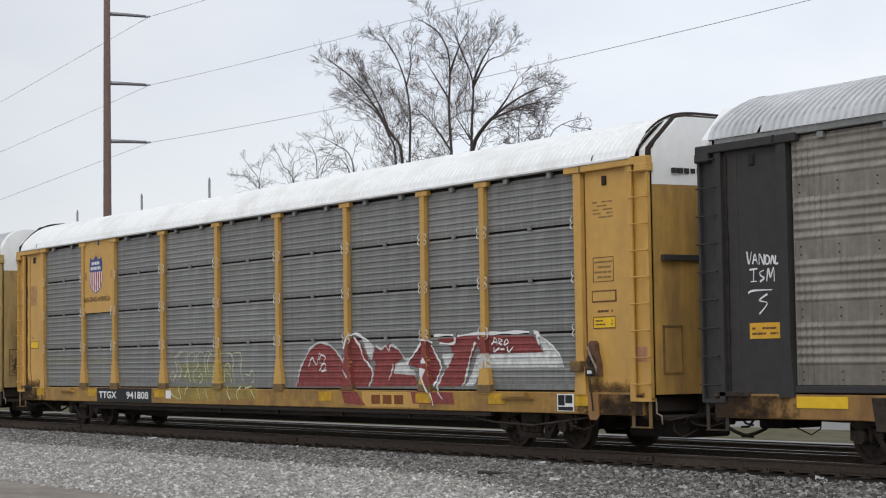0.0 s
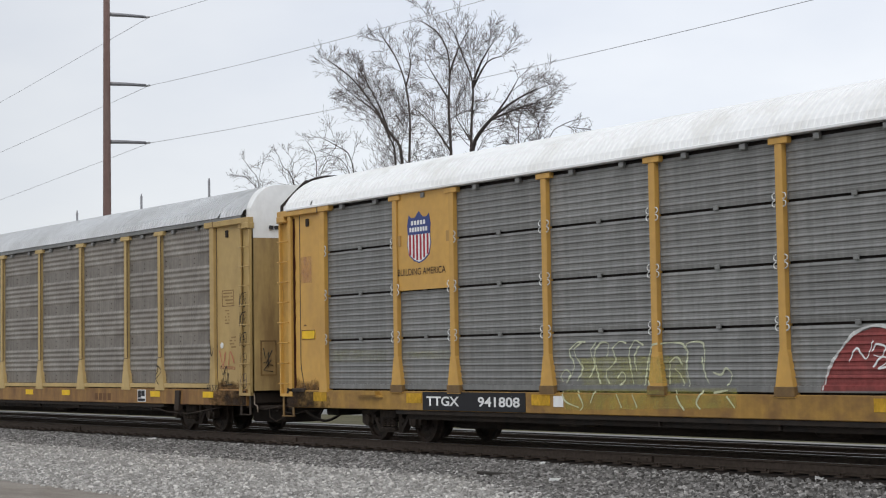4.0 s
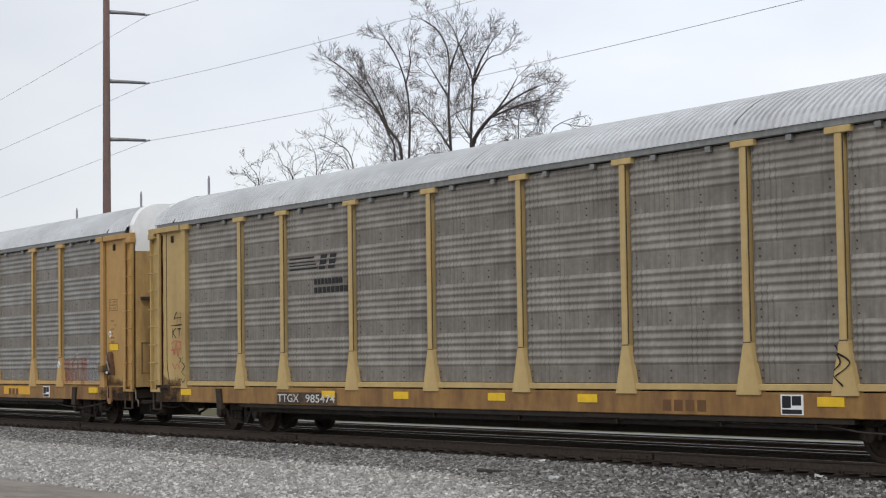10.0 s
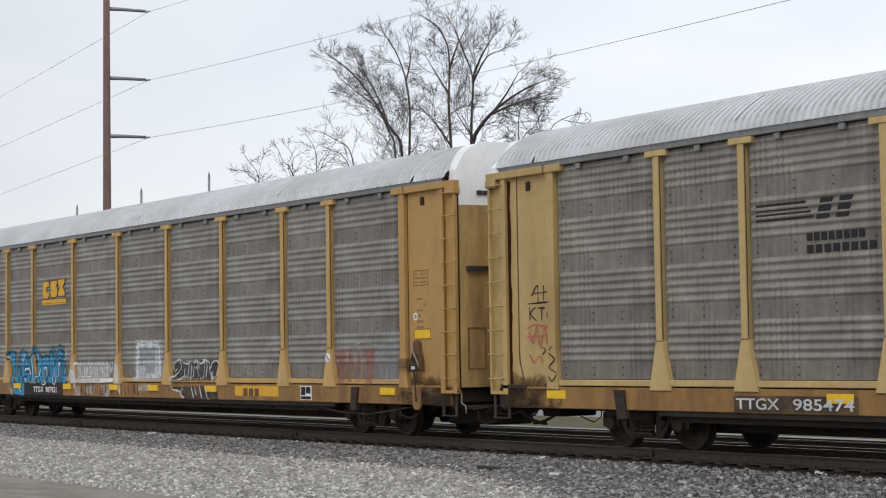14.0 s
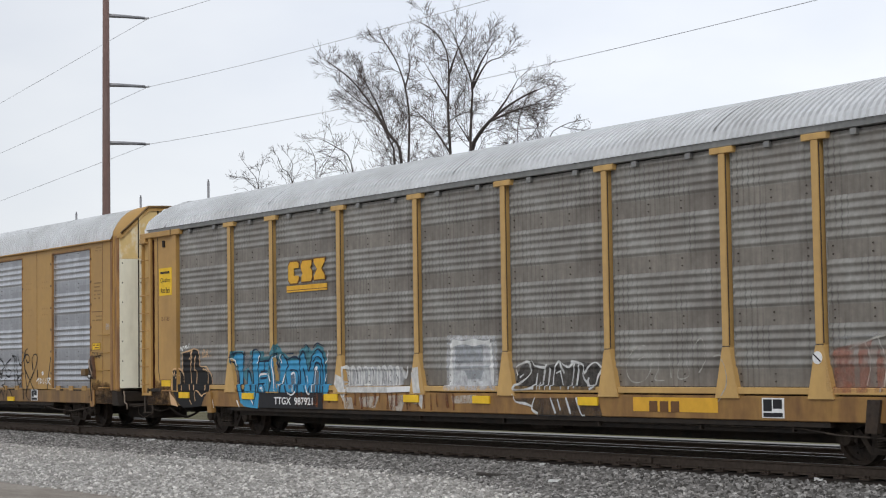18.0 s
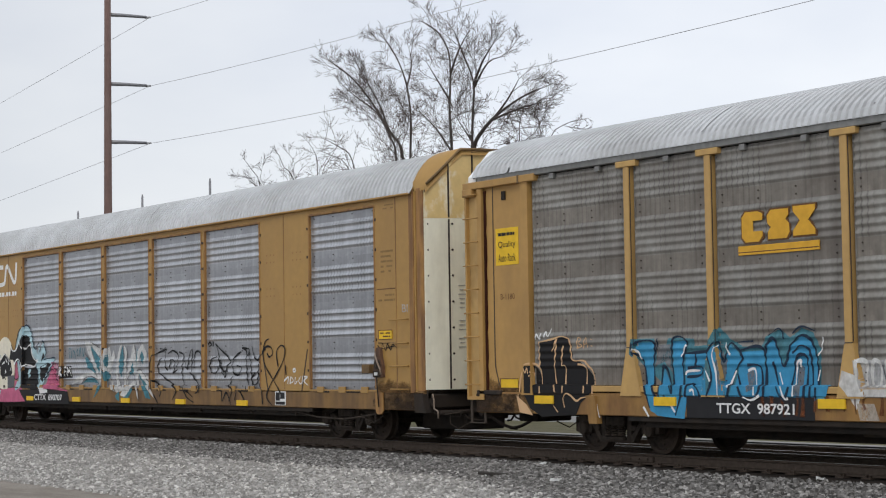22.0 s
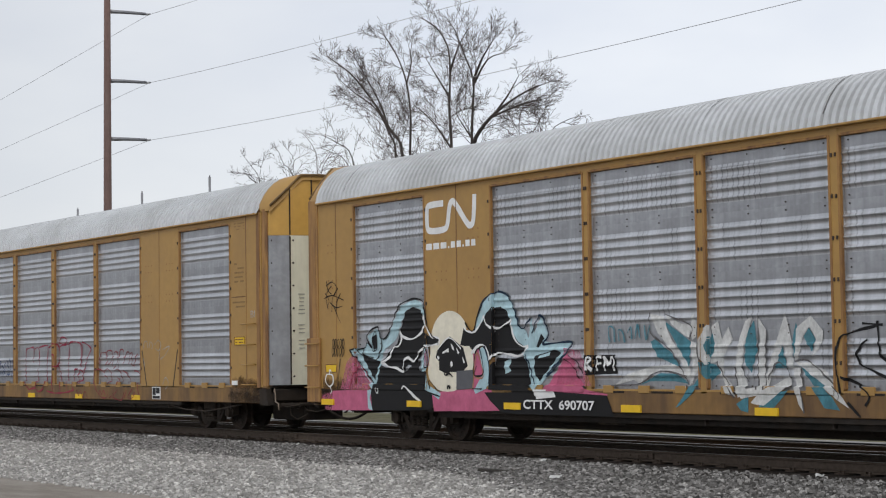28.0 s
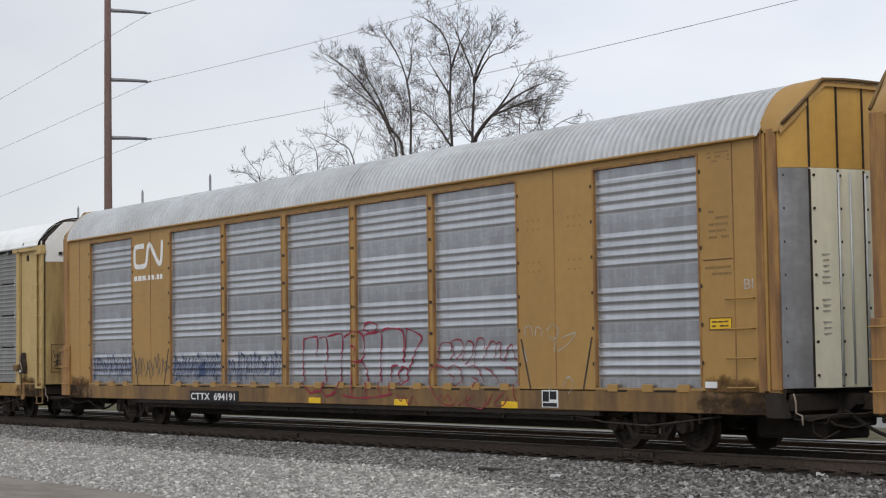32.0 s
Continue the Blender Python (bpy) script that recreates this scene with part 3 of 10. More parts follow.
def air_hose(bm):
    """The brake hose, hanging to its joint with the next car's, and a chain beside it."""
    tube(bm, [(0.05, -0.30, 0.72), (0.2, -0.32, 0.68)] + [(0.26 + 0.68 * q / 9, -0.30 + 0.30 * q / 9, 0.64 - 0.34 * math.sin(q / 9 * math.pi * 0.5)) for q in range(10)], 0.03, 7)
    tube(bm, [(0.0, -0.7, 0.66), (0.25, -0.66, 0.50), (0.5, -0.55, 0.46), (0.7, -0.4, 0.52)], 0.02, 6)
    tube(bm, [(0.02, -0.9, 0.70), (0.10, -0.92, 0.54), (0.32, -0.9, 0.53), (0.36, -0.88, 0.64)], 0.014, 5)
    tube(bm, [(0.02, 0.5, 0.70), (0.3, 0.45, 0.48), (0.62, 0.3, 0.46)], 0.02, 6)


def lift_lever(bm):
    tube(bm, [(0.05, -1.3, 0.80), (0.05, -1.3, 0.60), (0.22, -1.15, 0.58), (0.28, -0.6, 0.66), (0.45, -0.2, 0.66), (0.60, -0.05, 0.72)], 0.016, 5)


def underframe(car, m, sill):
    """The flat car that carries the rack."""
    for s in (-1, 1):
        bm = bmesh.new()
        y0, y1 = sorted((s * SIDE, s * (SIDE - 0.09)))
        soft_box(bm, -13.45, 13.45, y0, y1, SILL0, SILL1, 0.012)
        part("side_sill", bm, sill, car, "rust-streaked painted side sill")
        bm = bmesh.new()
        box(bm, -9.2, 9.2, *sorted((s * (SIDE - 0.03), s * (SIDE - 0.14))), 0.58, 0.655)
        box(bm, -8.9, 8.9, *sorted((s * (SIDE - 0.14), s * (SIDE - 0.22))), 0.48, 0.70)
        part("sill_lip", bm, m["under"], car)
    bm = bmesh.new()
    box(bm, -13.5, 13.5, -SIDE + 0.09, SIDE - 0.09, 0.90, 1.0)
    part("deck", bm, m["under"], car)
    bm = bmesh.new()
    slab(bm, [(-13.4, 0.95), (13.4, 0.95), (13.4, 0.62), (11.6, 0.58), (11.4, 0.46), (8.5, 0.295), (-8.5, 0.295), (-11.4, 0.46), (-11.6, 0.58), (-13.4, 0.62)], -0.5, 0.5)
    part("centre_sill", bm, m["under"], car)
    for x in (-8.1, -5.4, -2.7, 0, 2.7, 5.4, 8.1):
        bm = bmesh.new()
        slab(bm, [(x - 0.07, 0.9), (x + 0.07, 0.9), (x + 0.07, 0.56), (x - 0.07, 0.56)], -1.38, 1.38)
        part("cross_bearer", bm, m["under"], car)
    bm = bmesh.new()
    tube(bm, [(-8.0, -0.9, 0.56), (8.0, -0.9, 0.56)], 0.02, 6)
    part("brake_pipe", bm, m["steel"], car)
    bm = bmesh.new()
    tube(bm, [(1.6, -0.95, 0.55), (2.5, -0.95, 0.55)], 0.17, 14)
    part("air_tank", bm, m["steel"], car)
    bm = bmesh.new()
    tube(bm, [(-2.0, -1.36, 0.60), (4.0, -1.38, 0.57), (8.6, -1.40, 0.55), (9.3, -1.42, 0.47), (10.4, -1.42, 0.44), (11.2, -1.42, 0.52), (12.1, -1.40, 0.62)], 0.017, 6)
    part("brake_rod", bm, m["dusty"], car)
    for x in (-1.5, 1.2, 3.9, 6.4, 8.4, 11.6):
        bm = bmesh.new()
        box(bm, x - 0.02, x + 0.02, -1.42, -1.35, 0.50, 0.66)
        part("rod_hanger", bm, m["dusty"], car)
    bm = bmesh.new()
    soft_box(bm, -4.3, -3.55, -1.30, -0.9, 0.44, 0.70, 0.03)
    part("brake_valve", bm, m["dusty"], car)
    for s in (-1, 1):
        bm = bmesh.new()
        box(bm, *sorted((s * 13.35, s * 13.5)), -1.42, 1.42, 0.62, 1.04)
        part("end_sill", bm, m["steel"], car)
        r = 0 if s > 0 else 180
        put("coupler", shared("coupler", coupler, m["steel"]), car, s * 13.5, 0, 0, rz=r)
        put("draft_gear", shared("draft_gear", draft_gear, m["under"]), car, s * 13.5, 0, 0, rz=r)
        put("cut_lever", shared("cut_lever", cut_lever, m["pale_rod"]), car, s * 13.5, 0, 0, rz=r)
        put("lever_chain", shared("lever_chain", lever_chain, m["dusty"]), car, s * 13.5, 0, 0, rz=r)
        put("air_hose", shared("air_hose", air_hose, m["under"]), car, s * 13.5, 0, 0, rz=r)
        put("uncoupling_lever", shared("uncoupling_lever", lift_lever, m["dusty"]), car, s * 13.5, 0, 0, rz=r)
        truck(car, s * 10.0, m)
    # added dark block, stands in for the shaded hollow under the leading end
    bm = bmesh.new()
    soft_box(bm, 11.9, 13.4, -0.5, 0.5, 0.26, 0.66, 0.04)
    part("cushion_box", bm, m["under"], car)


FOOT = dict(ribbed=0.52, wavy=0.42)


def post_mesh(bm, w=0.132, flare0=1.78, foot=FOOT["ribbed"], cap=0.50):
    slab(bm, [(-foot / 2, 0.99), (foot / 2, 0.99), (w / 2 + 0.02, flare0 - 0.04), (w / 2, flare0), (w / 2, TOP - 0.1), (-w / 2, TOP - 0.1), (-w / 2, flare0), (-w / 2 - 0.02, flare0 - 0.04)],
         -SIDE - 0.03, -SIDE + 0.10)
    soft_box(bm, -cap / 2, cap / 2, -SIDE - 0.045, -SIDE + 0.06, TOP - 0.10, TOP, 0.008)


def ladder_mesh(bm, inner, outer, y, z0, z1, rungs):
    """A broad angle on the car's side, a slim one at its end, thin rungs between."""
    d = 1 if outer > inner else -1
    box(bm, *sorted((inner, inner + d * 0.13)), y - 0.01, y + 0.02, z0, z1)
    box(bm, *sorted((inner, inner + d * 0.02)), y + 0.02, y + 0.10, z0, z1)
    box(bm, *sorted((outer - d * 0.05, outer)), y - 0.01, y + 0.09, z0, z1)
    box(bm, *sorted((inner, outer)), y - 0.008, y + 0.07, z0 - 0.03, z0 + 0.03)
    for i in range(rungs):
        z = z0 + 0.25 + (z1 - z0 - 0.35) * i / (rungs - 1)
        tube(bm, [(inner + d * 0.1, y - 0.02, z), (inner + d * 0.1, y - 0.05, z), (outer, y - 0.05, z), (outer, y - 0.01, z)], 0.0125, 5)


RACK_FOOT, SET_BACK = 1.165, 0.06


def sheet_clip(bm):
    soft_box(bm, -0.06, 0.06, -0.02, 0.06, -0.10, 0.0, 0.01)


def seam_latch(bm):
    soft_box(bm, -0.05, 0.05, -0.015, 0.02, -0.035, 0.035, 0.006)


def ring_mesh(bm):
    """Two bent rods that tie the sheets above and below a seam to a post."""
    for z in (-0.058, 0.058):
        tube(bm, [(0.058 * math.sin(a * math.pi / 6) - 0.03, 0.0, z + 0.047 * math.cos(a * math.pi / 6)) for a in range(7)], 0.0098, 5)


def roof_lap(bm, peak, eave, full=3.2, half=0.011):
    """The dark lap of two roof sheets, up from the near eave."""
    ys = [-(SIDE + 0.025) * q for q in (0.99, 0.96, 0.92, 0.86, 0.78, 0.68, 0.56)]
    sheet(bm, [[(x, y, roof_height(y, peak, eave, full) + 0.065) for y in ys] for x in (-half, half)])


def rack_car(spec):
    """An autorack with posts outside its pressed side sheets."""
    m = M
    car = tagged(new("autorack_car"), spec["label"], "railcar", "autorack cars of the train")
    car.location = (spec["at"], 0, 0)
    paint, galv, sill = m[spec["paint"]], m[spec["galv"]], m[spec["sill"]]
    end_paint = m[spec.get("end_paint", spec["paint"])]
    underframe(car, m, sill)
    # the sheets between the posts, four to a bay
    edges = [(-END, POSTS[0])] + list(zip(POSTS, POSTS[1:])) + [(POSTS[-1], END)]
    style, z0, high = spec["style"], RACK_FOOT, KINDS[spec["style"]][0]
    for b, (xa, xb) in enumerate(edges):
        w = round(xb - xa - (0.25 if style == "ribbed" else 0.205 if abs(xa) < END - 0.1 and abs(xb) < END - 0.1 else 0.20), 2)
        for k in range(4):
            if spec.get("board") == b and k >= 2:
                continue
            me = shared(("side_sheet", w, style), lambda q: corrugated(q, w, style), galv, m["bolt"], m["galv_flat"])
            put("side_sheet", me, car, (xa + xb) / 2, -SIDE + SET_BACK, z0 + k * high)
        if style == "ribbed":
            me = shared(("bottom_rail", w), lambda q: soft_box(q, -w / 2 - 0.01, w / 2 + 0.01, -SIDE - 0.012, -SIDE + 0.09, 1.052, 1.155, 0.01), paint)
            put("bottom_rail", me, car, (xa + xb) / 2)
        for dx in ((-0.25, 0.25) if w > 2.2 else (0,)):
            put("sheet_clip", shared("sheet_clip", sheet_clip, m["galv_a"]), car, (xa + xb) / 2 + dx * w, -SIDE - 0.01, TOP - 0.01)
        if style == "wavy":
            ring = shared("retaining_ring", ring_mesh, m["ring"])
            for k in range(1, 4):
                if spec.get("board") == b and k == 3:
                    continue
                for x, turn in ((xa + 0.115, 0), (xb - 0.115, 180)):
                    if abs(x) < END - 0.02 or turn == 0:
                        put("retaining_ring", ring, car, x, -SIDE - 0.036, z0 + k * high, rz=0).rotation_euler = (0, radians(turn), 0)
                put("seam_latch", shared("seam_latch", seam_latch, m["galv_a"]), car, (xa + xb) / 2, -SIDE + SET_BACK - 0.03, z0 + k * high - 0.01)
    bm = bmesh.new()
    box(bm, -13.4, 13.4, SIDE - 0.06, SIDE, 1.0, TOP + 0.1)
    part("far_side_wall", bm, galv, car)
    bm = bmesh.new()
    box(bm, -13.4, 13.4, -SIDE + 0.12, -SIDE + 0.15, 1.0, TOP + 0.1)
    part("inner_lining", bm, m["under"], car)
    if style == "wavy":
        bm = bmesh.new()
        soft_box(bm, -END, END, -SIDE + 0.035, -SIDE + 0.075, 1.062, RACK_FOOT - 0.004, 0.006)
        part("bottom_strip", bm, galv, car)
    for x in POSTS:
        foot = FOOT[style]
        if style == "wavy":
            put("post_foot", shared(("post_foot", foot), lambda q: soft_box(q, -foot / 2, foot / 2, -SIDE - 0.04, -SIDE + 0.05, 1.0, 1.15, 0.006), m["foot_grime"]), car, x)
        else:
            put("post_seam", shared("post_seam", lambda q: box(q, -0.068, 0.068, -SIDE - 0.0335, -SIDE, 1.775, 1.79), m["bolt"]), car, x)
        if spec["style"] == "ribbed":
            me = shared("post", post_mesh, paint)
        else:
            me = shared("slim_post", lambda q: post_mesh(q, 0.145, 1.7, FOOT["wavy"], 0.40), paint)
        put("post", me, car, x)
        # thin dark strips along both edges of each post
        if style == "ribbed" and spec["paint"] != "black":
            edge_line = shared(("post_joint", "ribbed"), lambda q: box(q, -0.008, 0.008, -SIDE - 0.012, -SIDE - 0.004, 1.80, TOP - 0.12), m["bolt"])
            for dx in (-0.075, 0.075):
                put("post_joint", edge_line, car, x + dx)
    bm = bmesh.new()
    soft_box(bm, -13.3, 13.3, -SIDE - (0.03 if style == "ribbed" else 0.085), -SIDE + 0.1, TOP + (0.0 if style == "ribbed" else 0.01), TOP + (0.125 if style == "ribbed" else 0.065), 0.01)
    part("eave_strip", bm, m["galv_a"] if spec["style"] == "ribbed" else m[spec["roof"]], car)
    # roof, with its sheets over each end
    bm = bmesh.new()
    eave = 5.05 if spec["style"] == "ribbed" else 4.99
    deep, peak, full = (0.06, 5.70, 2.2) if style == "ribbed" else (0.02, 5.66, 3.2)
    arch_roof(bm, -12.3, 12.3, depth=deep, peak=peak, eave=eave, full=full)
    part("roof", bm, m[spec["roof"]], car, "transversely ribbed arched metal roof")
    lap = shared(("roof_lap", eave), lambda q: roof_lap(q, peak, eave, full), m["lap"])
    for k in range(7 if style == "ribbed" else 0):
        put("roof_lap", lap, car, -10.8 + k * 3.55)
    for s in (-1, 1):
        bm = bmesh.new()
        stepped = s > 0 and style == "ribbed"
        arch_roof(bm, *sorted((s * (12.308 if stepped else 12.30), s * 13.45)), depth=deep, peak=peak - (0.06 if stepped else 0), eave=eave - (0.01 if stepped else 0.0), full=full)
        part("roof_end", bm, m[spec["roof"]], car)
        bm = bmesh.new()
        for i in range(24):
            ya, yb = -SIDE + 2 * SIDE * i / 24, -SIDE + 2 * SIDE * (i + 1) / 24
            x0, x1 = sorted((s * 13.40, s * 13.445))
            q = [(x, y, roof_height(y, peak - (0.075 if stepped else 0), 4.95, full) + dz) for x in (x0, x1) for y in (ya, yb) for dz in (-0.03, 0.05 if s > 0 else 0.07)]
            v = [bm.verts.new(p) for p in q]
            for a, b, c, d in ((0, 1, 3, 2), (4, 6, 7, 5), (1, 5, 7, 3), (0, 2, 6, 4)):
                bm.faces.new((v[a], v[b], v[c], v[d]))
        bmesh.ops.remove_doubles(bm, verts=list(bm.verts), dist=0.0005)
        part("roof_seal", bm, m["under"], car)
        if spec["style"] == "wavy":
            bm = bmesh.new()
            gasket(bm, s, 0.05)
            part("hood_gasket", bm, m["under"], car, "black rubber gasket")
        rack_end(car, s, spec, paint, end_paint)
    return car


def hood_height(y, style="wavy"):
    """The hood over the end doors: chamfered at the sides and flat on top, or boxy with round corners."""
    if style == "ribbed":
        return 4.95 + 0.69 * (1 - (abs(y) / SIDE) ** 7)
    return min(5.56, 5.0 + (SIDE - 0.05 - abs(y)) * 0.95)


def gasket(bm, s, r):
    ys = [-1.46, -1.45, -1.2, -1.0, -0.86, -0.5, 0, 0.5, 0.86, 1.0, 1.2, 1.45, 1.46]
    tube(bm, [(s * 13.655, y, hood_height(y) - (0.28 if abs(y) > 1.455 else -0.01)) for y in ys], r, 6)


def rack_end(car, s, spec, paint, end_paint):
    m = M
    # end post, plate, ladder and the beam over them on the near side
    bm = bmesh.new()
    xs = sorted((s * (END - 0.06), s * (END + 0.14)))
    slab(bm, [(xs[0] - 0.06, 0.99), (xs[1] + 0.06, 0.99), (xs[1], 1.7), (xs[1], TOP - 0.1), (xs[0], TOP - 0.1), (xs[0], 1.7)], -SIDE - 0.03, -SIDE + 0.12)
    part("end_post", bm, end_paint, car)
    for side in (-1, 1):
        bm = bmesh.new()
        xs = sorted((s * (END + 0.1), s * 13.2))
        y0, y1 = sorted((side * (SIDE - 0.04), side * (SIDE - 0.08)))
        soft_box(bm, xs[0], xs[1], y0, y1, 1.0, TOP - 0.04, 0.008)
        part("end_plate", bm, end_paint, car)
    bm = bmesh.new()
    xs = sorted((s * 11.55, s * 13.72))
    soft_box(bm, xs[0], xs[1], -SIDE - 0.06, -SIDE + 0.08, TOP - 0.10, TOP + 0.03, 0.012)
    part("top_beam", bm, end_paint, car)
    bm = bmesh.new()
    ladder_mesh(bm, s * 13.18, s * 13.70, -SIDE - 0.02, 0.92, TOP - 0.1, 9)
    part("ladder", bm, end_paint, car, "painted steel ladder")
    bm = bmesh.new()
    back = 0.04
    box(bm, *sorted((s * 13.16, s * 13.70)), -SIDE + back, -SIDE + back + 0.03, 0.95, TOP - 0.05)
    part("ladder_back", bm, end_paint if s > 0 else m[spec.get("door", "black")], car)
    bm = bmesh.new()
    soft_box(bm, *sorted((s * 13.42, s * 13.73)), -SIDE - 0.07, -SIDE + 0.09, TOP - 0.23, TOP - 0.09, 0.012)
    part("beam_block", bm, end_paint, car)
    bm = bmesh.new()
    soft_box(bm, *sorted((s * 11.98, s * 12.03)), -SIDE - 0.066, -SIDE - 0.05, TOP - 0.11, TOP + 0.04, 0.004)
    part("beam_joint", bm, m["foot_grime"] if spec["paint"] != "black" else m["under"], car)
    if s < 0:
        bm = bmesh.new()
        rnd = random.Random(int(spec["at"]))
        rag = [(-13.105 + rnd.uniform(-0.014, 0.014), 1.05 + (TOP - 1.2) * i / 24) for i in range(25)]
        slab(bm, [(-13.165, 1.05)] + rag + [(-13.165, TOP - 0.15)], -SIDE + 0.02, -SIDE + 0.10)
        part("ladder_slot", bm, m["maroon"] if spec["paint"] != "black" else m["under"], car)
        bm = bmesh.new()
        box(bm, -13.47, -13.44, -SIDE + 0.10, -SIDE + 0.155, 1.0, TOP - 0.1)
        part("guide_rail", bm, end_paint, car)
    bm = bmesh.new()
    a, b = sorted((s * 13.2, s * 13.62))
    for x in (a, b):
        box(bm, x - 0.035, x + 0.035, -SIDE + 0.01, -SIDE + 0.025, 0.47, 0.95)
    soft_box(bm, a - 0.035, b + 0.035, -SIDE - 0.02, -SIDE + 0.05, 0.455, 0.48, 0.006)
    part("step", bm, m["foot_grime"] if spec["style"] == "wavy" else m["dusty"], car)
    if s < 0:
        bm = bmesh.new()
        soft_box(bm, -13.40, -12.66, -SIDE - 0.03, -SIDE + 0.03, 0.985, 1.065, 0.01)
        part("end_ledge", bm, m["steel"], car)
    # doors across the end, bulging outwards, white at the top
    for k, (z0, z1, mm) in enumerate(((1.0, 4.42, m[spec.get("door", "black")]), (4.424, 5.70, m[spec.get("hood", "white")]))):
        bm = bmesh.new()
        rows = []
        for i in range(25):
            y = -(SIDE - 0.05) * math.cos(i / 24 * math.pi)
            x = s * (13.66 + 0.16 * (1 - (abs(y) / SIDE) ** 2.4))
            rows.append([(x, y, z0), (x, y, min(z1, hood_height(y, spec["style"] if s > 0 else "wavy")))])
        sheet(bm, rows)
        back = [[(s * (13.5 if k == 0 else 13.43), p[1], p[2]) for p in r] for r in rows]
        sheet(bm, [[r[1] for r in rows], [r[1] for r in back]])
        if k == 1:
            sheet(bm, [[r[1] for r in back], [(s * 13.38, r[1][1], min(r[1][2], roof_height(r[1][1]) - 0.03)) for r in rows]])
        sheet(bm, [rows[0], back[0]])
        sheet(bm, [rows[-1], back[-1]])
        bmesh.ops.remove_doubles(bm, verts=list(bm.verts), dist=0.0005)
        bmesh.ops.recalc_face_normals(bm, faces=list(bm.faces))
        door = part("end_door" if k == 0 else "end_hood", bm, mm, car)
        if k == 0:
            bm = bmesh.new()
            for a, b, c, d in ((-1.27, -0.90, 1.33, 1.36), (-1.27, -0.90, 2.09, 2.12), (-1.27, -1.235, 1.33, 2.12), (-0.92, -0.90, 1.33, 2.12)):
                xs = [s * (13.66 + 0.16 * (1 - (abs(y) / SIDE) ** 2.4)) for y in (a, b)]
                v = [bm.verts.new((x + s * dx, y, z)) for x, y in zip(xs, (a, b)) for z in (c, d) for dx in (-0.01, 0.014)]
                for q in ((1, 3, 7, 5), (0, 4, 6, 2), (0, 1, 5, 4), (2, 6, 7, 3), (0, 2, 3, 1), (4, 5, 7, 6)):
                    bm.faces.new([v[i] for i in q])
            part("hatch_frame", bm, m["foot_grime"], door)
            if spec["paint"] == "cream" and s > 0:
                bm = bmesh.new()
                for path in (((-1.2, 1.95), (-1.16, 1.72), (-1.08, 1.86), (-1.1, 1.5)), ((-1.2, 1.62), (-1.02, 1.68), (-1.2, 1.45), (-0.98, 1.42)), ((-1.0, 1.9), (-1.14, 1.6), (-0.98, 1.56))):
                    tube(bm, [(s * (13.667 + 0.16 * (1 - (abs(y) / SIDE) ** 2.4)), y, z) for y, z in path], 0.010, 4)
                part("scrawl", bm, m["black"], door)
            if spec["paint"] != "cream":
                bm = bmesh.new()
                box(bm, *sorted((s * 13.74, s * 13.845)), -1.3, 1.3, 3.18, 3.27)
                part("black_stripe", bm, m["black"], door)
        else:
            for i in range(8):
                bm = bmesh.new()
                box(bm, *sorted((s * 13.76, s * 13.815)), -1.05 + i * 0.13, -0.96 + i * 0.13, 4.62, 4.70)
                part("stencil", bm, m["black"], door)


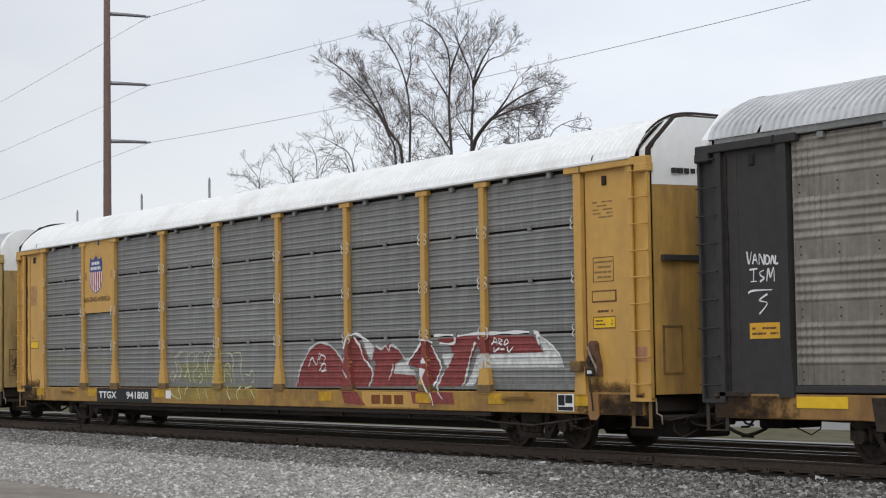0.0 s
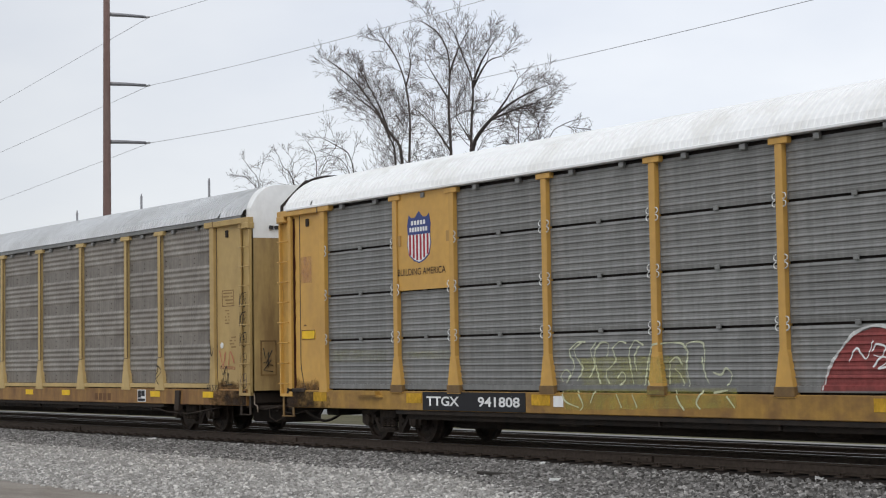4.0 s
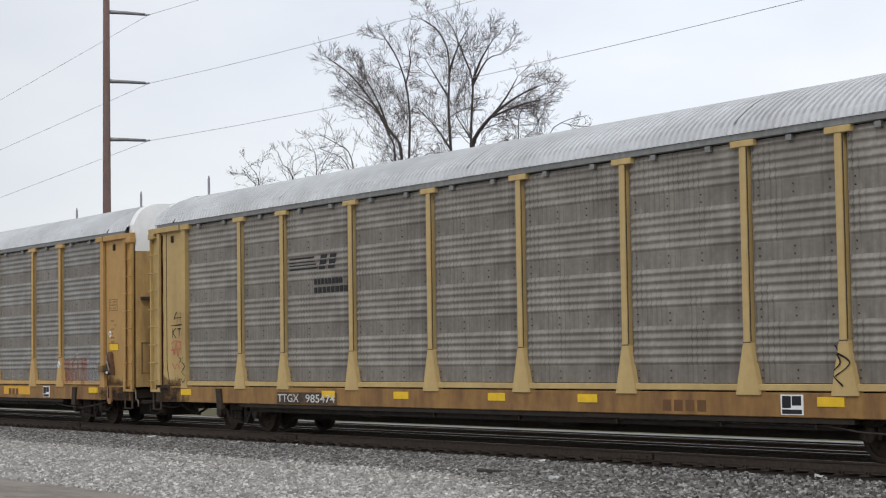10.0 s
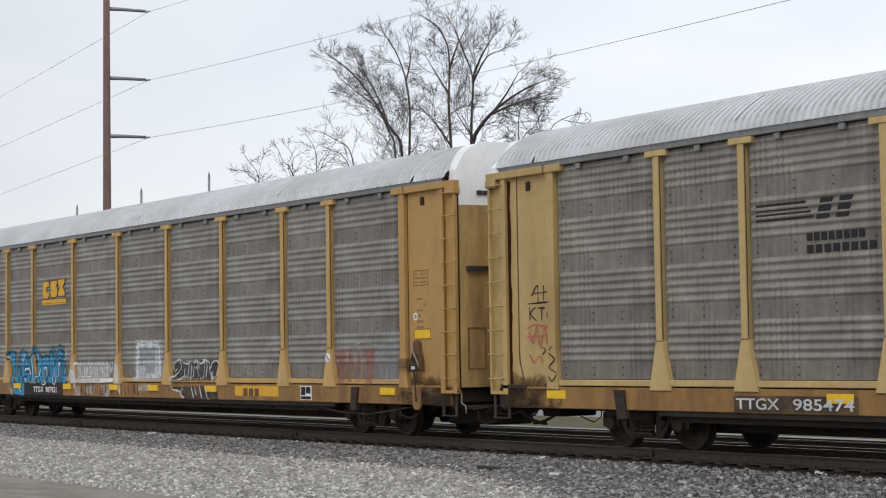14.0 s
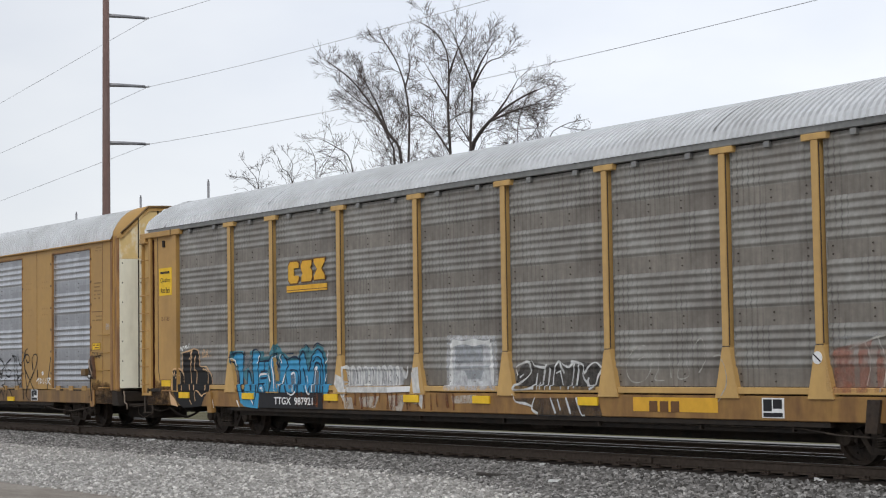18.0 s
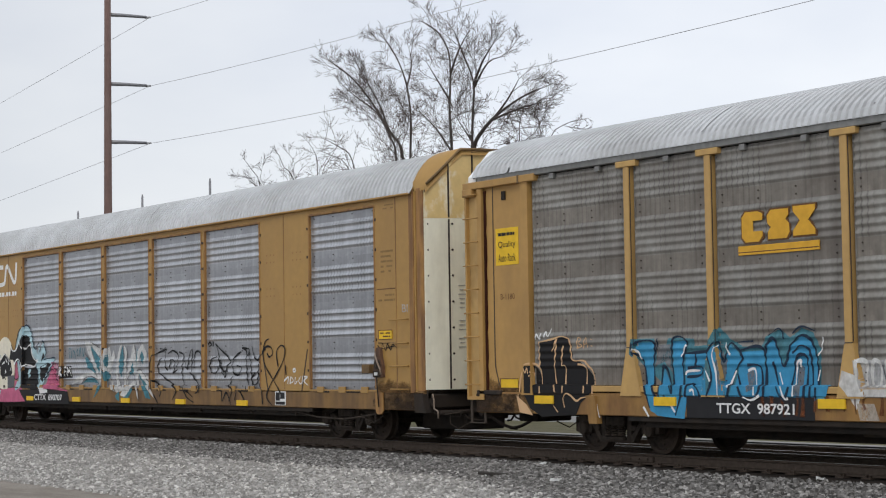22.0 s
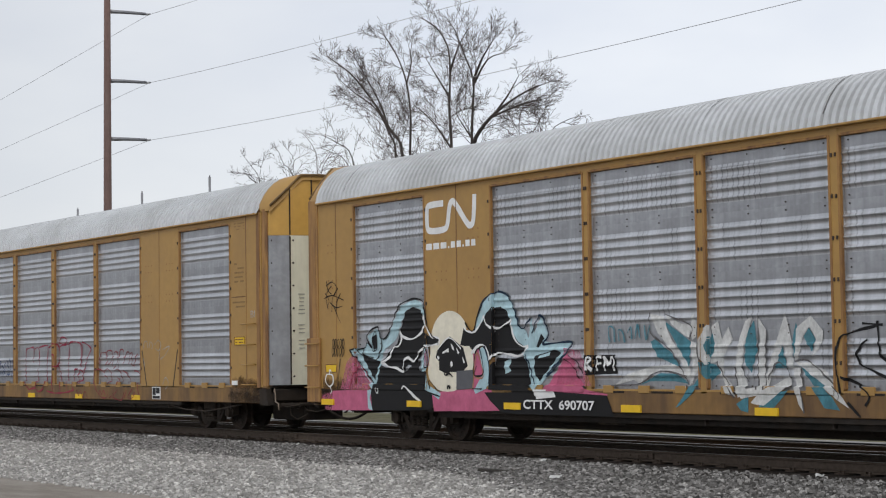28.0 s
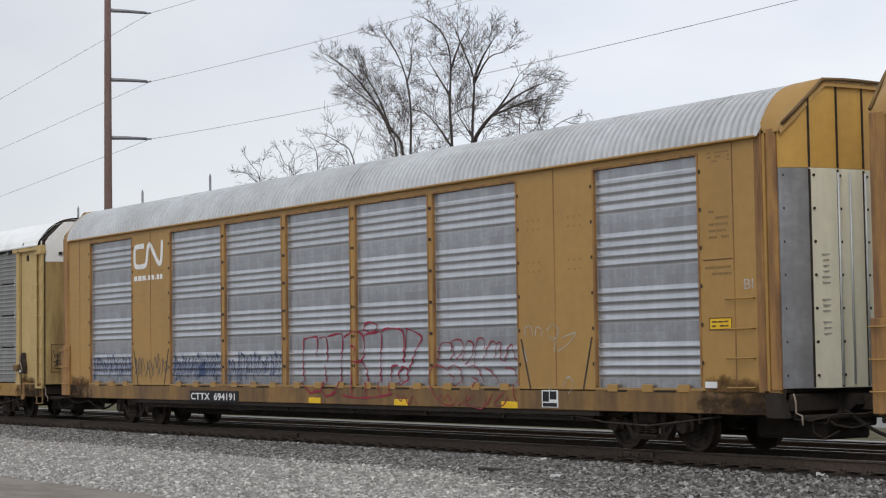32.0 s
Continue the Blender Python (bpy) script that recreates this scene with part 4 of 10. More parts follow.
def smooth_car(spec):
    """An autorack whose sides are one painted frame with framed windows of ribbed sheet."""
    m = M
    car = tagged(new("autorack_car"), spec["label"], "railcar", "autorack cars of the train")
    car.location = (spec["at"], 0, 0)
    paint = m[spec["paint"]]
    underframe(car, m, m["sill_tan"])
    wins = ((-11.78, -9.16), (-7.02, -4.32), (-4.19, -1.50), (-1.35, 1.34), (1.50, 4.19), (4.32, 7.02), (9.16, 11.78))
    z0, z1 = 1.05, 4.74
    # the painted frame round the openings
    bm = bmesh.new()
    xs = [-13.25] + [q for w in wins for q in w] + [13.25]
    for a, b in zip(xs[::2], xs[1::2]):
        soft_box(bm, a, b, -SIDE, -SIDE + 0.1, 0.99, 4.95, 0.006)
    for a, b in wins:
        box(bm, a, b, -SIDE + 0.003, -SIDE + 0.1, z1, 4.95)
        box(bm, a, b, -SIDE + 0.003, -SIDE + 0.1, 0.99, z0)
    part("side_frame", bm, paint, car, "ochre painted side frame")
    rows, high = 4, KINDS["framed"][0]
    for a, b in wins:
        w = round(b - a, 2)
        for k in range(rows):
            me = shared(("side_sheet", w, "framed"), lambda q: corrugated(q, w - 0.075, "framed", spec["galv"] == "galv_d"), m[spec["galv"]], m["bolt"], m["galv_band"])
            put("side_sheet", me, car, (a + b) / 2, -SIDE + SET_BACK, z0 + k * high)
    bm = bmesh.new()
    box(bm, -13.2, 13.2, SIDE - 0.06, SIDE, 1.0, 4.95)
    part("far_side_wall", bm, paint, car)
    bm = bmesh.new()
    box(bm, -13.2, 13.2, -SIDE + 0.12, -SIDE + 0.15, 1.0, 4.9)
    part("inner_lining", bm, m["under"], car)
    bm = bmesh.new()
    arch_roof(bm, -13.2, 13.2, 0.155, 0.055, 5.68, 4.95, 4.6)
    ribs = bmesh.new()
    soft_box(ribs, -13.15, 13.15, -SIDE - 0.085, -SIDE + 0.08, 4.848, 4.885, 0.008)
    part("eave_strip", ribs, paint, car)
    part("roof", bm, m[spec["roof"]], car, "bright ribbed galvanised roof")
    for k in range(10):
        put("roof_lap", shared(("roof_lap", 4.95), lambda q: roof_lap(q, 5.68, 4.95, 4.6), m["lap"]), car, -12.1 + k * 2.67)
    # lips round the openings, and the slotted plates under them
    for a, b in wins:
        w = round(b - a, 2)
        lip = shared(("window_lip", "upright"), lambda q: soft_box(q, -0.022, 0.022, -SIDE - 0.012, -SIDE + 0.06, z0 + 0.02, z1, 0.005), m["corner"])
        put("window_lip", lip, car, a + 0.012)
        put("window_lip", lip, car, b - 0.012)
        put("window_lip", shared(("window_lip", w), lambda q: soft_box(q, -w / 2 + 0.04, w / 2 - 0.04, -SIDE - 0.012, -SIDE + 0.06, z1 - 0.03, z1 + 0.012, 0.005), m["corner"]), car, (a + b) / 2)
        for k in range(6):
            bolt = shared("lip_bolt", lambda q: box(q, -0.012, 0.012, -SIDE - 0.02, -SIDE, -0.028, 0.028), m["bolt"])
            for x in (a - 0.04, b + 0.04):
                put("lip_bolt", bolt, car, x, 0, 1.45 + k * 0.6)
        for k in range(3):
            put("slot_plate", shared("slot_plate", lambda q: soft_box(q, -0.13, 0.13, -SIDE - 0.014, -SIDE + 0.02, 0.985, 1.11, 0.006), paint), car, a + w * (k + 0.5) / 3)
    for s in (-1, 1):
        smooth_end(car, s, spec, paint)
    return car


def end_top(y):
    """The chamfered top of the folding doors."""
    return min(5.70, 4.99 + (SIDE - 0.04 - abs(y)) * 1.03)


def smooth_end(car, s, spec, paint):
    m = M
    # rounded hood over the roof's end, closed down to the doors
    bm = bmesh.new()
    n = 24
    rows = []
    for x, lift, squeeze, out, w in ((13.16, 0.045, 1.0, 0, 0), (13.24, 0.065, 1.0, 0, 0), (13.42, 0.05, 0.995, 0.06, 0.45), (13.53, 0.03, 0.985, 0.30, 1), (13.55, -0.10, 0.975, 0.33, 1)):
        row = []
        for i in range(n + 1):
            y = -SIDE + 2 * SIDE * i / n
            bulge = out * (1 - (abs(y) / SIDE) ** 2)
            row.append((s * (x + bulge), y * squeeze, (1 - w) * roof_height(y, 5.68, 4.95, 4.6) + w * max(4.95, end_top(y)) + lift))
        low = [(row[0][0], row[0][1], 4.90)], [(row[-1][0], row[-1][1], 4.90)]
        rows.append(low[0] + row + low[1])
    sheet(bm, rows)
    for f in bm.faces:
        f.smooth = True
    bmesh.ops.recalc_face_normals(bm, faces=list(bm.faces))
    part("roof_hood", bm, paint, car)
    bm = bmesh.new()
    ys = [-1.45, -1.2, -0.95, -0.78, -0.4, 0, 0.4, 0.78, 0.95, 1.2, 1.45]
    tube(bm, [(s * (13.56 + 0.32 * (1 - (abs(y) / SIDE) ** 2)), y, end_top(y) + 0.015) for y in ys], 0.028, 6)
    part("hood_rim", bm, m["foot_grime"], car)
    bm = bmesh.new()
    soft_box(bm, *sorted((s * 13.16, s * 13.20)), -SIDE - 0.02, -SIDE + 0.05, 1.02, 4.97, 0.006)
    part("corner_angle", bm, m["corner"], car)
    for side in (-1, 1):
        bm = bmesh.new()
        y0, y1 = sorted((side * SIDE, side * (SIDE - 0.22)))
        soft_box(bm, *sorted((s * 13.25, s * (13.46 if s > 0 else 13.60))), y0, y1, 1.0 if s > 0 else 0.7, 4.99, 0.04)
        part("corner_post", bm, m["corner"], car)
    # folding doors
    leaves = ((-1.44, -1.02, 13.50, 13.70), (-1.02, -0.52, 13.72, 13.80), (-0.52, 0.0, 13.78, 13.84), (0.0, 0.52, 13.84, 13.78), (0.52, 1.02, 13.80, 13.72), (1.02, 1.44, 13.70, 13.50))
    for k, (ya, yb, xa, xb) in enumerate(leaves):
        for z0, z1, mm in ((1.06, 4.36, m["galv_band"] if k in (0, 5) and spec.get("silver") else m["ivory"]), (4.364, 5.8, m[spec["hood"]])):
            bm = bmesh.new()
            zb = min(z1, end_top(yb) - 0.02)
            cols = [(s * (xa + (xb - xa) * i / 6), ya + (yb - ya) * i / 6) for i in range(7)]
            rim = [(x, y, z0) for x, y in cols] + [(x, y, min(z1, end_top(y))) for x, y in cols[::-1]]
            f = [bm.verts.new(p) for p in rim]
            g = [bm.verts.new((p[0] - s * 0.06, p[1], p[2])) for p in rim]
            for i in range(6):
                for q in (f, g):
                    bm.faces.new((q[i], q[i + 1], q[12 - i], q[13 - i]))
            for i in range(14):
                bm.faces.new((f[(i + 1) % 14], f[i], g[i], g[(i + 1) % 14]))
            bmesh.ops.recalc_face_normals(bm, faces=list(bm.faces))
            leaf = part("door_leaf" if z0 < 2 else "door_leaf_top", bm, mm, car)
            bm = bmesh.new()
            box(bm, *sorted((s * (xb - 0.02), s * (xb + 0.022))), yb - 0.012, yb + 0.012, z0 + 0.01, zb - 0.02)
            part("leaf_seam", bm, m["steel"], leaf)
            if z0 < 2:
                bolt = shared("bolt", lambda q: tube(q, [(0, 0, 0), (0.025, 0, 0)], 0.022, 6), m["steel"])
                for i in range(7):
                    put("bolt", bolt, leaf, s * (xa + 0.005), ya + 0.06, 1.25 + i * 0.5, rz=0 if s > 0 else 180)
            if z0 < 2 and k in (1, 4):
                rnd = random.Random(k + int(spec["at"]))
                for i in range(15):
                    if i not in (6, 7, 11):
                        z, w, bm = 3.05 - i * 0.085, rnd.uniform(0.05, 0.085), bmesh.new()
                        box(bm, *sorted((s * ((xa + xb) / 2 - 0.03), s * ((xa + xb) / 2 + 0.012))), (ya + yb) / 2 - w, (ya + yb) / 2 + w, z, z + 0.022)
                        part("stencil", bm, m["print_grey"], leaf)
    for y, x in ((-0.52, 13.80), (-0.30, 13.83), (0.0, 13.86)):
        bm = bmesh.new()
        tube(bm, [(s * (x + 0.02), y, 1.1), (s * (x + 0.02), y, 4.3)], 0.018, 6)
        part("lock_rod", bm, m["roof"], car)
    bm = bmesh.new()
    box(bm, *sorted((s * 13.3, s * 13.46)), -1.36, 1.36, 1.0, 5.08)
    part("end_wall", bm, m["under"], car)


CARS = [
    rack_car(dict(at=26.66, door="black", paint="black", galv="galv_b", sill="sill", style="ribbed", roof="roof", end_paint="black",
                  label="autorack car with charcoal ends and brown-stained steel sides")),
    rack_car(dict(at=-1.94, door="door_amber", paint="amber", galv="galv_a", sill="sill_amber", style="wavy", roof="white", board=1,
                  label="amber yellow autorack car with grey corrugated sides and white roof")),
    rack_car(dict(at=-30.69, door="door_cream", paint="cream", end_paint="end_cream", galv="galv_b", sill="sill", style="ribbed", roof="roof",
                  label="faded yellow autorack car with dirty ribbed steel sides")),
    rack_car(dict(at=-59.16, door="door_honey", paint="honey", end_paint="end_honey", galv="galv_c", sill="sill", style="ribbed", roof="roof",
                  label="yellow autorack car with grimy ribbed sides and blue graffiti")),
    smooth_car(dict(at=-87.82, paint="tan", galv="galv_d", roof="roof", hood="pale_hood", label="ochre autorack car with framed ribbed sheets and mural graffiti")),
    smooth_car(dict(at=-116.72, paint="tan", galv="galv_e", roof="roof", hood="amber", silver=True, label="ochre autorack car with framed ribbed sheets and red graffiti")),
    rack_car(dict(at=-145.45, door="door_cream", paint="cream", galv="galv_a", sill="sill_amber", style="wavy", roof="white",
                  label="pale yellow autorack car with grey corrugated sides")),
]

# ---- ground and track ----
M["ballast"] = mat("grey_crushed_stone", (0.115, 0.108, 0.10), 0.95, spec=0.2, grain=0.5, scale=30, bump=0.9, bump_scale=28, dirt=(0.05, 0.048, 0.045), dirt_amount=0.6, dirt_scale=(14, 14, 14), dirt_at=0.52)
M["gravel"] = mat("pale_gravel", (0.40, 0.383, 0.357), 0.95, grain=0.45, scale=35, bump=0.9, bump_scale=34, dirt=(0.10, 0.10, 0.095), dirt_amount=0.7, dirt_scale=(16, 16, 16), dirt_at=0.56)
M["asphalt"] = mat("worn_asphalt", (0.18, 0.176, 0.168), 0.9, grain=0.3, scale=40, bump=0.3, bump_scale=80)
M["kerb_road"] = mat("dusty_brown_asphalt", (0.235, 0.21, 0.178), 0.9, grain=0.2, scale=30, bump=0.3, bump_scale=80, dirt=(0.14, 0.115, 0.09), dirt_amount=0.7, dirt_scale=(0.8, 2.2, 1))
M["bed"] = mat("dark_track_bed", (0.036, 0.031, 0.026), 0.95, spec=0.15, grain=0.5, scale=25, bump=0.9, bump_scale=25)
M["grass"] = mat("dull_winter_grass", (0.085, 0.08, 0.042), 0.95, spec=0.1, grain=0.4, scale=3, bump=0.6, dirt=(0.13, 0.115, 0.075), dirt_amount=0.7, dirt_scale=(0.7, 1.5, 1))
M["concrete"] = mat("pale_concrete", (0.22, 0.213, 0.20), 0.9, grain=0.2, scale=6)
M["rail"] = mat("rusty_rail", (0.088, 0.068, 0.054), 0.75, 0.3, spec=0.15, grain=0.2, scale=14)
M["railtop"] = mat("polished_rail_head", (0.16, 0.15, 0.145), 0.4, 0.8, grain=0.1)
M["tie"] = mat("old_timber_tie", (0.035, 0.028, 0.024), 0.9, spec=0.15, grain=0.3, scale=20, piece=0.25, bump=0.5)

bm = bmesh.new()
sheet(bm, [[(x, y, z) for x in (-900, -300, -120, 0, 60, 300, 900)] for y, z in ((-400, -0.55), (-60, -0.55), (-8.6, -0.55), (-2.9, -0.42), (-1.5, -0.22), (2.2, -0.24), (6.2, -0.40), (60, -0.60), (1500, -0.9))])
bmesh.ops.recalc_face_normals(bm, faces=list(bm.faces))
tagged(part("ground", bm, M["ballast"]), kind="structure")


def strip(name, y0, z0, y1, z1, material, x0=-400, x1=200):
    bm = bmesh.new()
    sheet(bm, [[(x0, y0, z0), (x1, y0, z0)], [(x0, y1, z1), (x1, y1, z1)]])
    bmesh.ops.recalc_face_normals(bm, faces=list(bm.faces))
    return tagged(part(name, bm, material), kind="structure")


bm = bmesh.new()
edge = [(x, -2.55 + 0.30 * noise.noise(Vector((x * 0.13, 0, 0))) + 0.14 * noise.noise(Vector((x * 0.7, 5, 0))) - max(0, (x + 25.5) * 0.42)) for x in [-400 + i * 1.5 for i in range(400)]]
sheet(bm, [[(x, -8.5 + 0.15 * noise.noise(Vector((x * 0.6, 9, 0))), -0.535) for x, y in edge], [(x, y, -0.55 + 0.13 * (y + 8.55) / 5.65 + 0.02) for x, y in edge]])
bmesh.ops.recalc_face_normals(bm, faces=list(bm.faces))
tagged(part("gravel_shoulder", bm, M["gravel"]), kind="structure")
bm = bmesh.new()
edge = [(x, -8.2 + 0.16 * noise.noise(Vector((x * 0.5, 2, 0))) + 0.07 * noise.noise(Vector((x * 2.1, 7, 0)))) for x in [-400 + i * 0.5 for i in range(1200)]]
sheet(bm, [[(x, -40, -0.525) for x, y in edge], [(x, y, -0.525) for x, y in edge]])
bmesh.ops.recalc_face_normals(bm, faces=list(bm.faces))
tagged(part("road", bm, M["kerb_road"]), kind="structure")
# a darker strip of bed along the train's track
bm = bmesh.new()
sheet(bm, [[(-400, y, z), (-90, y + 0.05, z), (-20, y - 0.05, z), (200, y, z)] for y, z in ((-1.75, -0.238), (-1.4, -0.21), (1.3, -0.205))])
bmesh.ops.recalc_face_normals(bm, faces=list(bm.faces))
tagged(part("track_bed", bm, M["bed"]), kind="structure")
strip("curb_strip", 8.2, -0.33, 8.7, -0.33, M["concrete"])
strip("grass_verge", 8.7, -0.335, 14.5, -0.37, M["grass"])
strip("far_road", 14.5, -0.385, 60, -0.42, M["asphalt"])


def rail_section(bm, x0, x1):
    prof = [(-0.075, -0.172), (0.075, -0.172), (0.07, -0.155), (0.012, -0.135), (0.010, -0.04), (0.036, -0.03), (0.036, -0.006), (0.030, 0.0),
            (-0.030, 0.0), (-0.036, -0.006), (-0.036, -0.03), (-0.010, -0.04), (-0.012, -0.135), (-0.07, -0.155)]
    a = [bm.verts.new((x0, y, z)) for y, z in prof]
    b = [bm.verts.new((x1, y, z)) for y, z in prof]
    for i in range(len(prof)):
        j = (i + 1) % len(prof)
        f = bm.faces.new((a[i], a[j], b[j], b[i]))
        f.material_index = 1 if i == 7 else 0
    bmesh.ops.recalc_face_normals(bm, faces=list(bm.faces))


def track(y, z):
    t = tagged(new("railway_track"), "rusty steel rails on dark timber ties", "railway track")
    t.location = (0, y, z)
    for s in (-1, 1):
        bm = bmesh.new()
        rail_section(bm, -400, 150)
        r = part("rail", bm, [M["rail"], M["railtop"]], t)
        r.location = (0, s * 0.7525, 0)
    return t


TRACK = track(0, 0)
SIDING = track(3.8, -0.12)



def pebbles(name, material, count, place, size, seed, label):
    """Many small angular stones in one mesh."""
    rng = np.random.default_rng(seed)
    cube = np.array([(-1, -0.8, -0.6), (0.9, -1, -0.7), (1, 0.8, -0.6), (-0.8, 1, -0.7), (-0.6, -0.7, 0.7), (0.7, -0.6, 0.6), (0.6, 0.7, 0.8), (-0.7, 0.6, 0.6)])
    faces = np.array([(0, 3, 2, 1), (4, 5, 6, 7), (0, 1, 5, 4), (1, 2, 6, 5), (2, 3, 7, 6), (3, 0, 4, 7)])
    at = place(rng, count)
    a = rng.uniform(0, math.tau, count)
    s = size * rng.uniform(0.55, 1.5, (count, 1, 1)) * rng.uniform(0.7, 1.3, (count, 1, 3))
    v = cube[None] * s * (1 + rng.uniform(-0.3, 0.3, (count, 8, 3)))
    tilt = rng.uniform(-0.7, 0.7, count)
    y, z = v[:, :, 1] * np.cos(tilt)[:, None] - v[:, :, 2] * np.sin(tilt)[:, None], v[:, :, 1] * np.sin(tilt)[:, None] + v[:, :, 2] * np.cos(tilt)[:, None]
    x = v[:, :, 0]
    v = np.stack([x * np.cos(a)[:, None] - y * np.sin(a)[:, None], x * np.sin(a)[:, None] + y * np.cos(a)[:, None], z], 2) + at[:, None, :]
    f = (faces[None] + (np.arange(count) * 8)[:, None, None]).reshape(-1, 4)
    me = bpy.data.meshes.new(name)
    me.from_pydata(v.reshape(-1, 3).tolist(), [], f.tolist())
    me.materials.append(material)
    return tagged(new(name, me), label, "gravel", kind="stuff")


def bed_height(y):
    return np.interp(y, (-8.6, -2.9, -1.5, 2.2, 6.2), (-0.54, -0.41, -0.22, -0.24, -0.34))


def shoulder_edge(x):
    return -2.55 - np.maximum(0, (x + 25.5) * 0.42)


def on_shoulder(rng, n):
    x = -13 - 52 * rng.uniform(0, 1, n) ** 1.25
    y = rng.uniform(-8.35, -2.4, n)
    y = np.where((y > shoulder_edge(x)) & (rng.uniform(0, 1, n) < 0.93), -8.3 + (y + 8.35) * 0.5, y)
    return np.stack([x, y, bed_height(y) + 0.012], 1)


def on_ballast(rng, n):
    x = -12 - 55 * rng.uniform(0, 1, n) ** 1.2
    y = np.minimum(-0.95, -1.5 + rng.normal(0, 0.07, n)) - (shoulder_edge(x) * -1 - 1.1) * rng.uniform(0, 1, n)
    return np.stack([x, y, bed_height(y) + 0.014], 1)


def stone_mat(name, dark, light, spread):
    """Stones that differ one from another."""
    m = bpy.data.materials.new(name)
    m.use_nodes = True
    n, l = m.node_tree.nodes, m.node_tree.links
    geo, ramp = n.new("ShaderNodeNewGeometry"), n.new("ShaderNodeValToRGB")
    ramp.color_ramp.elements[0].color, ramp.color_ramp.elements[1].color = (*dark, 1), (*light, 1)
    ramp.color_ramp.elements[0].position, ramp.color_ramp.elements[1].position = spread
    mid = ramp.color_ramp.elements.new(0.78)
    mid.color = (*[a + (b - a) * 0.46 for a, b in zip(dark, light)], 1)
    l.new(geo.outputs["Random Per Island"], ramp.inputs["Fac"])
    tc, fine, mix = n.new("ShaderNodeTexCoord"), n.new("ShaderNodeTexNoise"), n.new("ShaderNodeMix")
    fine.inputs["Scale"].default_value = 60
    l.new(tc.outputs["Object"], fine.inputs["Vector"])
    mix.data_type, mix.blend_type = "RGBA", "MULTIPLY"
    mix.inputs["Factor"].default_value = 0.35
    l.new(ramp.outputs["Color"], mix.inputs["A"])
    l.new(fine.outputs["Fac"], mix.inputs["B"])
    l.new(mix.outputs["Result"], n["Principled BSDF"].inputs["Base Color"])
    n["Principled BSDF"].inputs["Roughness"].default_value, n["Principled BSDF"].inputs["Specular IOR Level"].default_value = 0.95, 0.2
    return m


M["pale_stone"] = stone_mat("pale_gravel_stones", (0.25, 0.24, 0.222), (0.84, 0.81, 0.765), (0.0, 1.0))
M["dark_stone"] = stone_mat("sooty_ballast_stones", (0.075, 0.071, 0.066), (0.52, 0.50, 0.475), (0.0, 1.0))
pebbles("gravel", M["pale_stone"], 46000, on_shoulder, 0.027, 3, "pale crushed stone along the track")
pebbles("ballast", M["dark_stone"], 50000, on_ballast, 0.027, 4, "sooty grey ballast stones beside the rail")

# ties under the rail that the camera passes nearest, each one a part of its track
for i in range(190):
    x = -96 + i * 0.508
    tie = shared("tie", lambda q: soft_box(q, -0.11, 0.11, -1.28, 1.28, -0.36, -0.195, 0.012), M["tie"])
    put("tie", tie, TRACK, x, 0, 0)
    if i % 1 == 0 and -72 < x < -8:
        put("tie_plate", shared("tie_plate", lambda q: (box(q, -0.09, 0.09, -0.16, 0.16, -0.197, -0.172), box(q, -0.05, -0.02, -0.11, -0.08, -0.172, -0.14), box(q, 0.02, 0.05, -0.11, -0.08, -0.172, -0.14)), M["rail"]), TRACK, x, -0.7525, 0)
for i in range(120):
    put("tie", shared("tie", lambda q: None, M["tie"]), SIDING, -80 + i * 0.55, 0, 0)
# bolted joints
for x in (-23.5, -35.4, -47.3):
    bm = bmesh.new()
    soft_box(bm, x - 0.45, x + 0.45, -0.815, -0.765, -0.14, -0.04, 0.01)
    for k in range(4):
        tube(bm, [(x - 0.33 + k * 0.22, -0.80, -0.09), (x - 0.33 + k * 0.22, -0.845, -0.09)], 0.018, 6)
    part("joint_bar", bm, M["rail"], TRACK)
# scraps of litter in the ballast
M["litter"] = mat("white_litter", (0.75, 0.75, 0.73), 0.7, grain=0.08)
M["plank"] = mat("dark_broken_plank", (0.04, 0.035, 0.03), 0.9, grain=0.2)
for i, (x, y, w, rz) in enumerate(((-23.2, -2.75, 0.10, 20), (-33.6, -1.55, 0.07, -15), (-40.5, -1.65, 0.10, 50), (-25.0, -1.6, 0.07, 5), (-18.6, -1.5, 0.06, 30))):
    bm = bmesh.new()
    rnd = random.Random(70 + i)
    sheet(bm, [[((q - 1.5) * w * 0.7 + rnd.uniform(-0.2, 0.2) * w, (k - 1) * 0.04 + rnd.uniform(-0.012, 0.012), rnd.uniform(0, 0.035)) for q in range(4)] for k in range(3)])
    bmesh.ops.solidify(bm, geom=list(bm.faces), thickness=0.005)
    ob = tagged(part("litter", bm, M["litter"]), "crumpled scrap of white litter on the ballast", "litter", "scraps of litter")
    ob.matrix_world = pose(x, y, float(bed_height(y)) + 0.035, 20, 0, rz)
bm = bmesh.new()
soft_box(bm, -0.45, 0.45, -0.05, 0.05, -0.02, 0.03, 0.008)
tagged(part("broken_plank", bm, M["plank"]), "dark broken plank lying on the ballast", "plank").matrix_world = pose(-24.9, -2.55, -0.34, 6, 4, 35)

